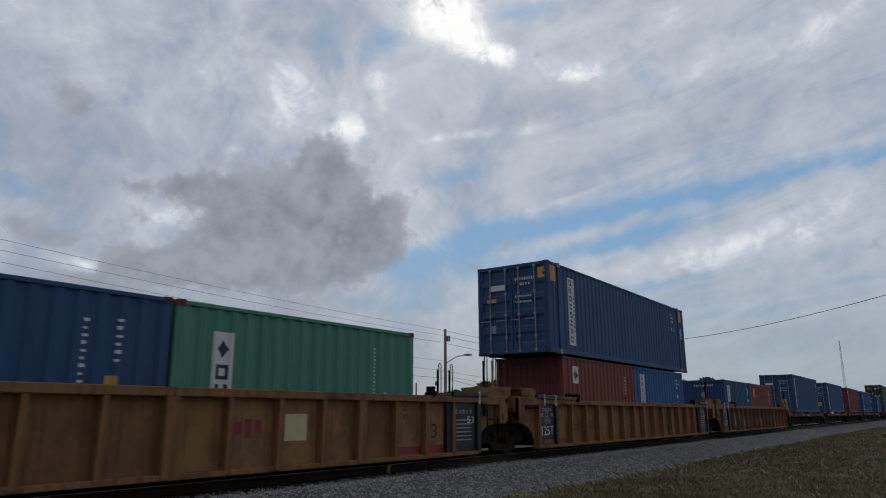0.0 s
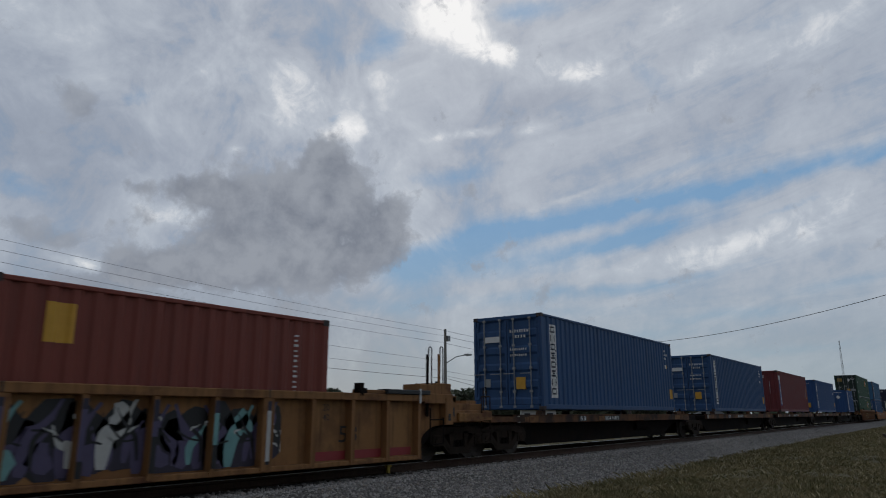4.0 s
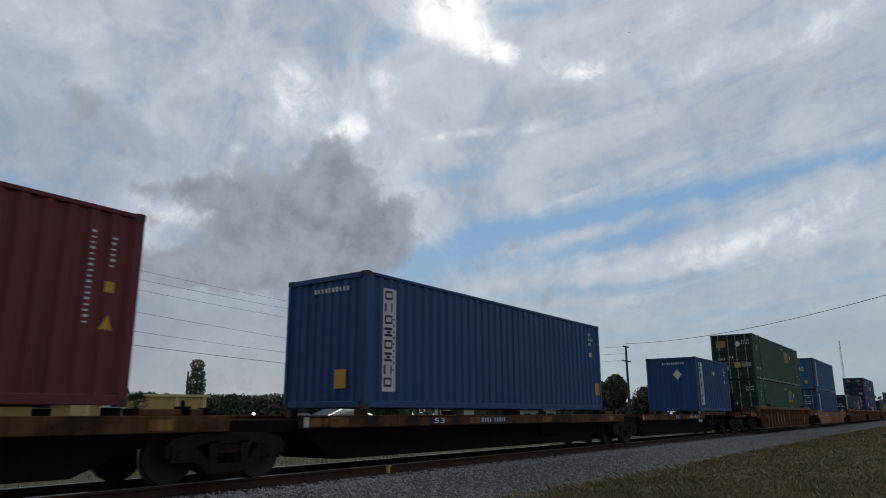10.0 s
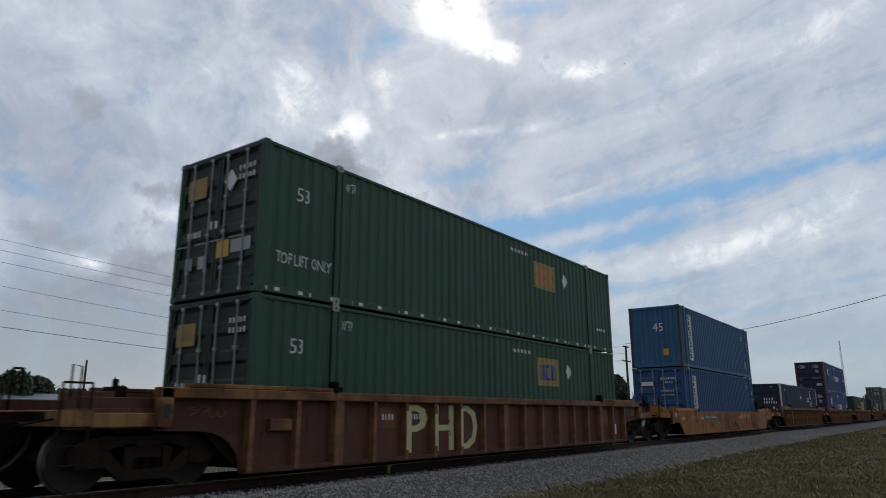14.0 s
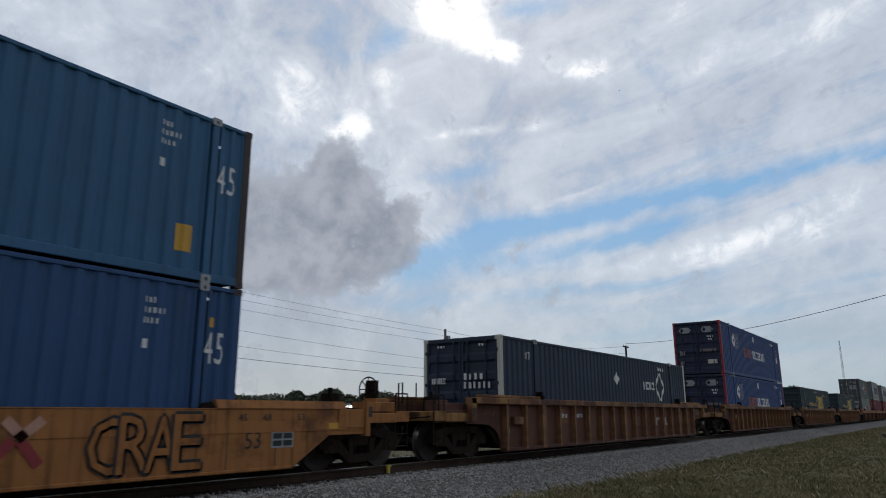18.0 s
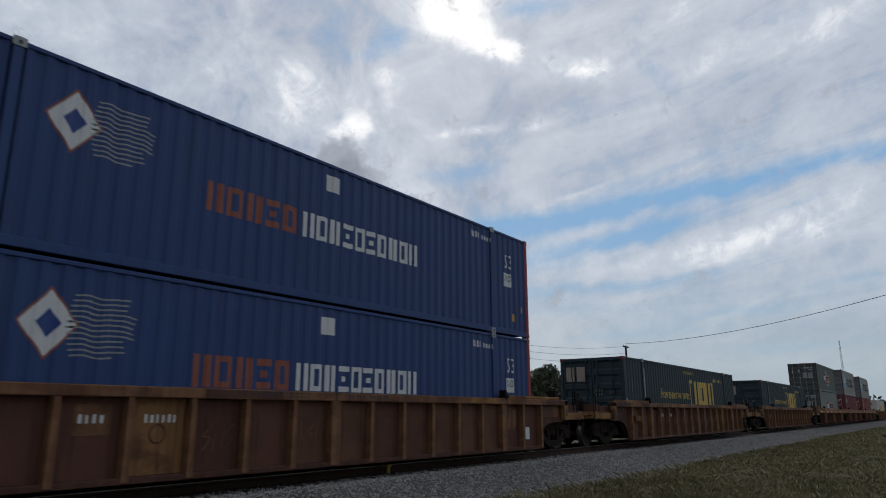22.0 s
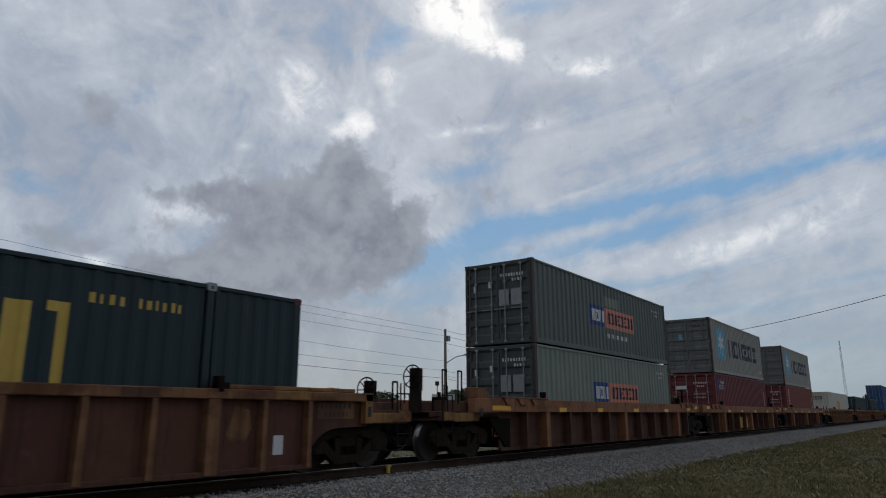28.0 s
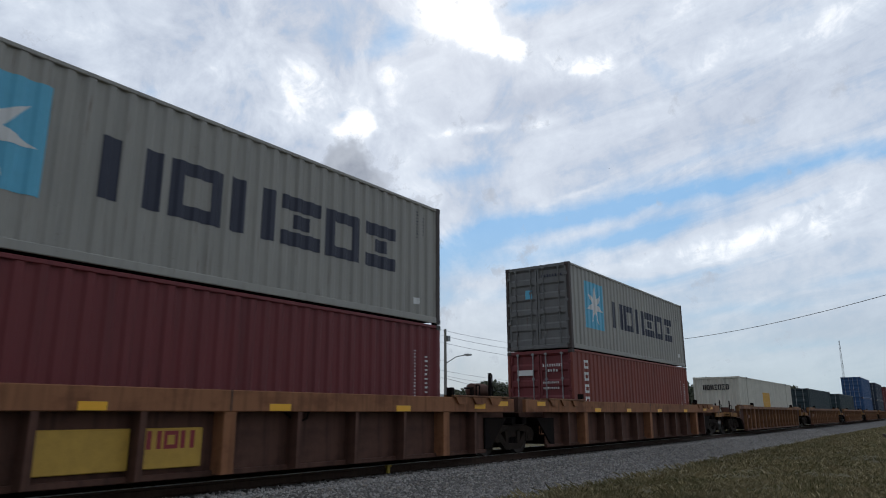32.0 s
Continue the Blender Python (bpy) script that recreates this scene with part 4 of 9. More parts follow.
def blob(g, cx, cz, a, b, n=14, ripple=0.16, tilt=0.0):
    """A closed wavy ring, fanned into triangles."""
    ca, sa = math.cos(tilt), math.sin(tilt)
    ph = [g.uniform(0, 6.283) for _ in range(3)]
    pts = []
    for i in range(n):
        t = 6.2832 * i / n
        r = 1.0 + ripple * (math.sin(2 * t + ph[0]) + 0.8 * math.sin(3 * t + ph[1]) + 0.5 * math.sin(5 * t + ph[2]))
        u, v = a * r * math.cos(t), b * r * math.sin(t)
        pts.append((cx + u * ca - v * sa, cz + u * sa + v * ca))
    return [[(cx, cz), pts[i], pts[(i + 1) % n]] for i in range(n)]


def horn(g, cx, cz, w, h, fat):
    """A fat bent stroke that swells in its middle and ends in a point."""
    up = g.choice((-1, 1))
    p = [(cx - 0.5 * w * up, cz - 0.5 * h), (cx - 0.42 * w * up + g.uniform(-0.05, 0.05), cz - 0.05 * h), (cx + g.uniform(-0.1, 0.1) * w, cz + g.uniform(0.05, 0.25) * h), (cx + 0.45 * w * up, cz + 0.5 * h)]
    ring = stroke(p, 1.0)
    out, n = [], len(ring)
    for i, r in enumerate(ring):
        def squeeze(a, b, k):
            f = fat * (0.12 + 0.88 * math.sin(math.pi * min(0.97, k / n + 0.12)))
            m = ((a[0] + b[0]) / 2, (a[1] + b[1]) / 2)
            return [(m[0] + (q[0] - m[0]) * f, m[1] + (q[1] - m[1]) * f) for q in (a, b)]
        a, d = squeeze(r[0], r[3], i)
        b, c = squeeze(r[1], r[2], i + 1)
        out.append([a, b, c, d])
    return out


def mural(car, x0, x1, z0, z1, seed, fills, n, posts):
    """A sprayed mural: black clouds behind, fat bent shapes with dark seams and pale glints, over plates and posts."""
    g = random.Random(seed)
    w, h = (x1 - x0) / n, z1 - z0
    keep = lambda rings: [[(min(max(a, x0), x1), min(max(b, z0), z1)) for a, b in r] for r in rings]
    behind, rim, seams, glints = [], [], [], []
    faces = {f: [] for f in fills}
    for i in range(n):
        cx, cz = x0 + (i + 0.5) * w, (z0 + z1) / 2 + g.uniform(-0.06, 0.06)
        behind += blob(g, cx, cz, 0.72 * w, 0.50 * h)
        rim += blob(g, cx + g.uniform(-0.1, 0.1), cz - 0.30 * h, 0.55 * w, 0.22 * h, 11, 0.22)
        paint = faces[fills[i % len(fills)]]
        paint += horn(g, cx - 0.12 * w, cz + 0.02, 0.9 * w, 0.92 * h, 0.26)
        paint += blob(g, cx + g.uniform(-0.2, 0.25) * w, cz + g.choice((-0.24, 0.22)) * h, 0.36 * w, 0.17 * h, 11, 0.2, g.uniform(-0.7, 0.7))
        other = faces[fills[(i + 2) % len(fills)]]
        other += horn(g, cx + 0.30 * w, cz - 0.10 * h, 0.5 * w, 0.55 * h, 0.14)
        seams += horn(g, cx + 0.05 * w, cz, 0.75 * w, 0.7 * h, 0.07)
        seams += stroke([(cx - 0.4 * w, cz + 0.1 * h), (cx, cz + g.uniform(-0.2, 0.2) * h), (cx + 0.4 * w, cz - 0.05 * h)], 0.03)
        glints += horn(g, cx + g.uniform(-0.3, 0.3) * w, cz + g.uniform(-0.42, 0.4) * h, 0.32 * w, 0.10 * h, 0.035)
    glints += stroke([(x0 + 0.03, z0 + 0.30), (x0 + 0.0, (z0 + z1) / 2), (x0 + 0.08, z1 - 0.1), (x0 + 0.3, z1 - 0.02)], 0.022)
    side_paint(car, "graffiti", keep(behind), BLACK, proud=0.002, label="black spray-painted shadow")
    side_paint(car, "graffiti", keep(rim), MURALDARK, proud=0.003, label="dark violet sprayed cloud")
    for k, f in enumerate(faces):
        side_paint(car, "graffiti", keep(faces[f]), f, proud=0.005 + 0.001 * k, label="fat sprayed shapes of a mural")
    side_paint(car, "graffiti", keep(seams), BLACK, proud=0.010, label="black sprayed seams")
    side_paint(car, "graffiti", keep(glints), CHALKWHITE, proud=0.012, label="white sprayed glints")
    # the spray goes on over the posts
    for x in posts:
        if x0 < x < x1:
            zs = sorted(g.uniform(z0 + 0.05, z1 - 0.05) for _ in range(3))
            for za, zb, f in ((z0 + 0.02, zs[0], BLACK), (zs[0], zs[2], g.choice(fills)), (zs[2], z1, MURALDARK)):
                side_paint(car, "rib_paint", [quad(x - 0.042, za, x + 0.042, zb)], f, y_side=1.565, proud=0.004)


# three ochre articulated well units
OCHRE_POSTS = [-0.18 + 1.04375 * i for i in range(17)]


def ochre_unit(x16, label, first, last, trucks, rear_panel=True):
    L = 16.5
    c = well_car(x16, L, label, "ribbed", GOLD, GOLD, GOLD, ("coupler" if first else "joint", "coupler" if last else "joint"), trucks, over=1.40, post_x=OCHRE_POSTS, wide=(4, 8, 12), top=1.48, chord_h=0.14)
    side_paint(c, "lettering", fit_text("53", L - 2.06 if rear_panel else L - 2.31, 0.55, L - 1.52 if rear_panel else L - 1.80, 0.86), BLACK, label="black stencilled number")
    # black data panels beside both trucks, with the post next to each blacked too
    for xa, xb, pa, pb in ((-0.12, 0.78, 0.78, 0.93), (L - 1.25, L - 0.04, L - 0.06, L + 0.10))[:2 if rear_panel else 1]:
        part("data_panel", Mesh().box(xa, xb, -1.50, -1.405, 0.22, 1.33), BLACK, c, "black data panel with white lettering")
        part("black_post_paint", Mesh().box(pa, pb, -1.567, -1.40, 0.22, 1.33), BLACK, c)
    part("black_chord_cap", Mesh().box(-0.38, 1.15, -1.60, -1.30, 1.484, 1.60), BLACK, c, "blackened container guide")
    part("container_guide", Mesh().box(1.15, 2.35, -1.58, -1.32, 1.484, 1.565), GOLD, c)
    part("lock_bracket", Mesh().box(2.2, 2.42, -1.6, -1.4, 1.42, 1.66), DARKSTEEL, c)
    part("black_chord_cap", Mesh().box(L - 1.1, L + 0.35, -1.60, -1.30, 1.484, 1.58), BLACK, c)
    for x in (0.02, 0.72, L - 0.02):
        part("white_stripe", Mesh().box(x, x + 0.045, -1.604, -1.56, 1.30, 1.61), WHITE, c)
    if rear_panel:
        side_paint(c, "fine_print", bar_row(L - 0.9, 1.08, 0.75, 0.1, 5) + [quad(L - 0.88, 0.92 - 0.09 * i, L - 0.25, 0.95 - 0.09 * i) for i in range(6)], GALV, proud=0.094)
        side_paint(c, "lettering", fit_text("53", L - 0.42, 0.86, L - 0.14, 1.02), WHITE, proud=0.096)
    side_paint(c, "lettering", fit_text("125T", -0.02, 0.48, 0.70, 0.74), WHITE, proud=0.098, label="white stencilled lettering")
    side_paint(c, "lettering", fit_text("48", 0.54, 1.00, 0.70, 1.10), WHITE, proud=0.098)
    side_paint(c, "lettering", fit_text("53", -0.06, 1.00, 0.08, 1.10), WHITE, proud=0.098)
    side_paint(c, "fine_print", [quad(0.14, 0.95 - 0.035 * i, 0.52, 0.965 - 0.035 * i) for i in range(5)] + [quad(0.02, 1.20 - 0.05 * i, 0.62, 1.225 - 0.05 * i) for i in range(2)], GALV, proud=0.098)
    side_paint(c, "round_mark", stroke([(0.30 + 0.07 * math.cos(k * 0.7), 1.06 + 0.07 * math.sin(k * 0.7)) for k in range(10)], 0.03), GALV, proud=0.098)
    side_paint(c, "red_band", [quad(0.12, 0.25, 0.70, 0.37)], RED, proud=0.098)
    side_paint(c, "red_band", [quad(1.05, 0.25, 1.80, 0.38)], RED, proud=0.004)
    side_paint(c, "lettering", fit_text("45", 1.06, 1.02, 1.20, 1.12) + fit_text("20", 2.04, 1.06, 2.18, 1.16) + fit_text("40", 2.04, 0.92, 2.18, 1.02), BLACK)
    side_paint(c, "number_mark", bar_row(2.55, 0.78, 0.45, 0.07, 4) + bar_row(2.55, 0.64, 0.45, 0.07, 5) + bar_row(3.5, 0.78, 0.5, 0.07, 5), BLACK)
    side_paint(c, "red_band", [quad(L - 2.9, 0.24, L - 0.1, 0.40)], RED, proud=-0.002)
    side_paint(c, "lettering", fit_text("20", L - 2.75, 1.14, L - 2.58, 1.26) + fit_text("40", L - 2.75, 0.96, L - 2.58, 1.08), BLACK)
    # slotted end posts, raised boxes and brackets over the trucks
    for xa, d in ((-1.40, 1), (L + 1.26, -1)):
        xb = xa + d * 0.30
        lo, hi = min(xa, xb), max(xa, xb)
        part("end_post", Mesh().box(lo, hi, -1.58, -1.30, 0.84, 1.44), GOLD, c)
        part("post_slot", Mesh().box((lo + hi) / 2 - 0.05, (lo + hi) / 2 + 0.05, -1.585, -1.57, 0.92, 1.08), BLACK, c)
        lo, hi = sorted((xa, xa + d * 1.08))
        part("end_beam", Mesh().box(lo, hi, -1.57, -1.20, 1.30, 1.52), GOLD, c)
    part("deck_box", Mesh().box(-1.15, -0.33, -1.52, -1.0, 1.52, 1.73).box(-1.30, -0.36, -1.5, -1.0, 1.73, 1.765), GOLD, c, "ochre steel box over the truck")
    part("deck_bracket", Mesh().prism([(-1.74, 1.20), (-1.36, 1.20), (-1.36, 1.79), (-1.74, 1.77)], -1.30, -0.95), GOLD, c)
    part("deck_box", Mesh().box(L + 0.05, L + 0.62, -1.54, -1.05, 1.50, 1.72).box(L + 0.62, L + 1.22, -1.54, -0.95, 1.34, 1.76), GOLD, c, "ochre steel box over the truck")
    part("air_pipe", Mesh().tube([(-1.05, -1.50, 1.27), (-0.7, -1.53, 1.22), (-0.4, -1.52, 1.26), (-0.1, -1.5, 1.20)], 0.022, 6), DARKSTEEL, c)
    # uprights with a thin loop beside each, and the step hung below the rear platform
    for x, y, z in ((L + 0.43, -1.45, 2.57), (L + 1.01, -1.35, 2.62), (-1.29, 1.2, 2.54), (-0.70, 1.2, 2.54)):
        part("stanchion", Mesh().box(x - 0.035, x + 0.035, y - 0.02, y + 0.02, 1.02 if y < 0 else 1.2, z - 0.18), GOLD if x > L + 0.6 else DARKSTEEL, c)
        part("grab_iron", Mesh().tube([(x + 0.03, y, z - 0.65), (x + 0.05, y, z - 0.03), (x + 0.08, y, z), (x + 0.13, y, z), (x + 0.16, y, z - 0.03), (x + 0.16, y, z - 0.95)], 0.014, 6), DARKSTEEL, c)
    part("step_iron", Mesh().tube([(L + 0.45, -1.52, 1.2), (L + 0.45, -1.52, 0.45), (L + 0.48, -1.52, 0.42), (L + 0.92, -1.52, 0.43), (L + 0.95, -1.52, 0.46), (L + 0.95, -1.52, 1.0)], 0.017, 6).rod((L + 0.45, -1.52, 0.95), (L + 0.95, -1.52, 0.95), 0.014, 6), DARKSTEEL, c)
    return c


u1 = ochre_unit(-163.84, "ochre well car unit with rusty ribs, carrying two containers", False, False, ())
side_paint(u1, "pale_poster", [quad(10.47, 0.62, 10.99, 1.08)], PALEYEL, label="faded cream poster")
side_paint(u1, "red_graffiti", [quad(9.4, 0.75, 9.55, 0.95), quad(9.6, 0.7, 9.75, 1.0), quad(9.8, 0.78, 9.95, 0.98)], RED)
u2 = ochre_unit(-143.97, "ochre well car unit with rusty ribs and graffiti", False, False, (-1.65,))
side_paint(u2, "trade_name", [quad(8.42, 0.93, 9.12, 1.05), quad(8.62, 0.56, 8.78, 0.93), quad(9.00, 0.56, 9.12, 0.93)] + stroke([(9.36, 1.05), (9.62, 0.80), (9.98, 0.56)], 0.13) + stroke([(9.96, 1.05), (9.70, 0.82), (9.38, 0.56)], 0.13) + [quad(10.40, 0.60, 10.52, 1.02)], FADEDRED, label="faded red trade mark bars")
side_paint(u2, "pale_poster", [quad(4.98, 0.60, 5.44, 1.02)], FADEDCREAM, label="faded cream poster")
side_paint(u2, "graffiti", stroke([(5.98, 1.29), (6.10, 1.08), (6.38, 0.84), (6.62, 0.95), (6.72, 1.12), (6.80, 1.28)], 0.045), BLACK, proud=0.003, label="black sprayed chevron")
side_paint(u2, "number_mark", bar_row(2.15, 0.70, 0.50, 0.07, 4) + bar_row(2.15, 0.57, 0.50, 0.07, 5) + bar_row(3.05, 0.64, 0.52, 0.05, 7), BLACK, proud=0.003)
u3 = ochre_unit(-124.27, "ochre well car unit covered in pale graffiti", False, True, (-1.65, 18.6), False)
mural(u3, 1.90, 5.20, 0.30, 1.25, 11, (PALETEAL,), 9, OCHRE_POSTS)
mural(u3, 6.50, 12.75, 0.24, 1.29, 12, (MURALPURPLE, MURALPURPLE, MURALPURPLE, PALETEAL, MURALPURPLE, MURALPURPLE, CHALKWHITE), 12, OCHRE_POSTS)
for i, gx in enumerate((10.9, 12.0, 13.0)):
    side_paint(u2, "graffiti", scrawl(260 + i, gx, 0.4, 0.7, 0.75, 0.035, 4), BLACK, proud=0.002, label="thin black sprayed squiggle")
side_paint(u3, "graffiti", scrawl(777, 1.08, 0.58, 0.72, 0.42, 0.03, 5), BLACK, proud=0.004, label="black sprayed tag")

c, side, end = container(-161.68, WELL_Z, L20, STD, BLUE, "blue corrugated 20 ft shipping container in a well car", "plain")
side("number_mark", bar_column(L20 - 1.35, STD - 1.9, 0.09, 1.5, 9) + bar_column(L20 - 0.85, STD - 1.05, 0.09, 0.7, 4), WHITE)
side("yellow_sticker", [quad(L20 - 0.95, STD - 1.45, L20 - 0.78, STD - 1.25)], YELLOW)
c, side, end = container(-155.55, WELL_Z, L20, STD, SEAGREEN, "sea-green corrugated 20 ft shipping container in a well car", "plain", cast=REDBROWN)
side("name_panel", [quad(0.74, 0.4, 1.14, STD - 0.45)], WHITE, "white upright name panel")
side("trade_name", block(1, 0.81, 1.36, 1.07, 1.6, 0.055) + block(2, 0.81, 1.05, 1.07, 1.28, 0.055) + block(0, 0.81, 0.74, 1.07, 0.97, 0.055) + diamond(0.94, 1.86, 0.15), INK, "", 0.009)
side("number_mark", bar_column(4.75, 0.9, 0.07, 1.3, 11) + bar_column(5.1, 0.8, 0.07, 0.5, 4), WHITE)
c, side, end = container(-141.92, WELL_Z, L20, STD, ORANGERED, "dull red corrugated 20 ft shipping container in a well car", "plain", endpaint=REDBROWN)
side("trade_mark", [quad(0.75, 1.75, 1.15, 2.3)], WHITE)
side("trade_mark", diamond(0.95, 2.02, 0.2), RED, "", 0.009)
side("number_mark", bar_column(4.7, 0.8, 0.08, 1.5, 10) + bar_column(5.2, 1.5, 0.08, 0.7, 4), WHITE)
c, side, end = container(-135.80, WELL_Z, L20, STD, MIDBLUE, "blue corrugated 20 ft shipping container in a well car", "plain")
marine_panel(side, 0.74, 0.3, STD - 0.28)
id_marks(side, L20, STD)
c, side, end = container(-142.86, WELL_Z + STD + 0.03, L45, HC, BLUE, "blue corrugated 45 ft shipping container stacked on two short ones", "doors", width=2.591, posts40=True)
marine_panel(side, 1.45, 0.33, HC - 0.35)
id_marks(side, L45, HC, L45 - 1.75)
end_marks(end, HC, False)
end("yellow_sticker", [quad(0.95, HC - 0.55, 1.18, HC - 0.2), quad(-0.95, HC - 1.2, -0.6, HC - 1.08)], YELLOW)
for xx in (0.2, L45 - 0.62):
    side("yellow_plate", [quad(xx, HC - 0.62, xx + 0.4, HC - 0.12)], YELLOW, "yellow height plate")
side("lettering", fit_text("45", L45 - 0.58, 1.5, L45 - 0.22, 2.0), WHITE)
c, side, end = container(-122.41, WELL_Z, L20, STD, BLUE, "blue corrugated 20 ft shipping container in a well car", "plain")
marine_panel(side, 0.72, 0.3, STD - 0.28)
id_marks(side, L20, STD)
end("hazard_diamond", diamond(0.1, 1.78, 0.20), GALV)
end("number_mark", bar_row(-0.4, STD - 0.35, 1.1, 0.1, 9), WHITE)
c, side, end = container(-116.30, WELL_Z, L20, STD, ORANGERED, "dull red corrugated 20 ft shipping container in a well car", "plain")
side("trade_mark", [quad(0.75, 1.75, 1.15, 2.3)], YELLOW)
side("number_mark", bar_column(5.2, 0.8, 0.08, 1.5, 10), WHITE)

# the articulated spine car
SP = "dark brown spine car unit with worn yellow patches"
SLOTS = (-101.33, -82.78, -65.50, -48.22, -30.70)
for i, x in enumerate(SLOTS):
    nxt = SLOTS[i + 1] if i < 4 else None
    rear = (-86.14, -68.66, -51.40, -33.93)[i] - x if nxt is not None else 12.95
    s = spine_unit(x, SP, -2.2 if i == 0 else None, rear, first=i == 0, last=i == 4, rail_end=(13.3, 7.3, 7.3, 9.0, 6.7)[i])
    side_paint(s, "lettering", fit_text("53", 2.33, 0.87, 2.74, 0.99), WHITE, y_side=1.29, proud=0.002, label="white stencilled number")
    if i == 2:
        side_paint(s, "lettering", fit_text("ALL PURPOSE SPINE CAR", 4.32, 0.88, 6.42, 0.98), WHITE, y_side=1.29, proud=0.002)
    else:
        side_paint(s, "number_mark", bar_row(4.35, 0.88, 0.5, 0.11, 4) + bar_row(4.95, 0.88, 0.6, 0.11, 5), WHITE, y_side=1.29, proud=0.002)
    if i == 4:
        side_paint(s, "white_plate", [quad(5.66, 0.70, 5.93, 0.80), quad(5.98, 0.70, 6.22, 0.80)], WHITE, y_side=1.29)
spine_x = dict(A=-101.33, D=-82.78, C=-65.50, B=-48.22)
for k, paint, front, lab in (("A", BLUE, "doors", "blue corrugated 40 ft shipping container on a spine car"), ("D", BLUE, "doors", "blue corrugated 40 ft container with locking bars on a spine car"), ("B", BLUE2, "plain", "bright blue corrugated 40 ft shipping container on a spine car")):
    c, side, end = container(spine_x[k], SPINE_Z, FT40, HC, paint, lab, front, endpaint=BLUE2 if k == "B" else None)
    marine_panel(side, 0.6, 0.36, HC - 0.3, 0.45)
    id_marks(side, FT40, HC)
    side("yellow_plate", [quad(FT40 - 0.52, 0.5, FT40 - 0.18, 0.9)], YELLOW, "yellow height plate")
    if front == "doors":
        end_marks(end, HC)
    else:
        end_bars_only(end, HC)
c, side, end = container(spine_x["C"], SPINE_Z, FT40, HC, REDBROWN, "oxide-red corrugated 40 ft shipping container on a spine car", "plain")
side("name_panel", [quad(0.43, 0.44, 0.87, 2.22)], DECALBLUE, "blue upright name panel")
side("name_panel_top", [quad(0.43, 2.22, 0.87, 2.54)], WHITE, "white logo square")
side("logo_mark", diamond(0.65, 2.38, 0.13), INK, "", 0.009)
side("trade_name", [r for i in range(6) for r in block(i + 1, 0.52, 0.52 + 0.285 * i, 0.78, 0.73 + 0.285 * i, 0.05)], WHITE, "", 0.009)
side("number_mark", bar_column(FT40 - 0.79, 1.15, 0.08, 1.4, 11) + bar_column(FT40 - 0.48, 2.0, 0.08, 0.5, 4), WHITE)
side("yellow_sticker", [quad(FT40 - 0.52, 1.62, FT40 - 0.36, 1.78)] + [[(FT40 - 0.55, 1.08), (FT40 - 0.32, 1.08), (FT40 - 0.43, 1.3)]], YELLOW)
side("hazard_tape", bar_row(0.3, HC - 0.14, 0.55, 0.05, 6), YELLOW, "", 0.02)
end("trade_name", block_row(-0.5, HC - 0.5, 0.85, 0.16, 6), WHITE)
end("number_mark", bar_column(0.62, 1.3, 0.05, 0.85, 8), WHITE)
c, side, end = container(-24.53, SPINE_Z, L20, STD, BLUE2, "bright blue corrugated 20 ft shipping container on a spine car", "plain")
marine_panel(side, 0.67, 0.3, STD - 0.24)
id_marks(side, L20, STD)
side("hazard_diamond", diamond(3.15, 1.92, 0.23), WHITE, "white hazard diamond")
side("hazard_mark", [quad(3.04, 1.86, 3.26, 1.94)], INK, "", 0.009)
end("hazard_diamond", diamond(0.3, 1.75, 0.25), WHITE, "white hazard diamond")
end("number_mark", bar_row(-0.4, STD - 0.35, 1.1, 0.1, 10), WHITE)

# rusty brown 53 ft well cars
def brown_well(xc, label, extra=0, body=None, chord=None):
    c = well_car(xc, L53, label, "ribbed", body or BROWN, chord or CHORD, BROWNED, ("coupler", "coupler"), (-1.67, L53 + 1.55), over=1.80, post_x=[-0.11 + 1.0234 * i for i in range(17)], wide=(2, 8, 14))
    brake_wheel(c, L53 + 2.75, -0.5, 1.60)
    rail_loop(c, L53 + 2.7, -1.3, 1.1, 1.75)
    rail_loop(c, -2.8, 1.0, 1.1, 1.8)
    side_paint(c, "white_card", [quad(0.0, 0.47, 0.20, 0.76)] if extra % 2 == 0 else [quad(L53 - 0.6, 0.4, L53 - 0.38, 0.72)], WHITE, label="white card")
    m = Mesh().box(0.30, 0.78, -1.52, -1.40, 0.80, 1.00)
    part("side_box", m, CHORD, c)
    if -20 < xc < 120:
        dress_well(c, int(xc) + 40)
        chord_patches(c, int(xc) + 90)
    return c


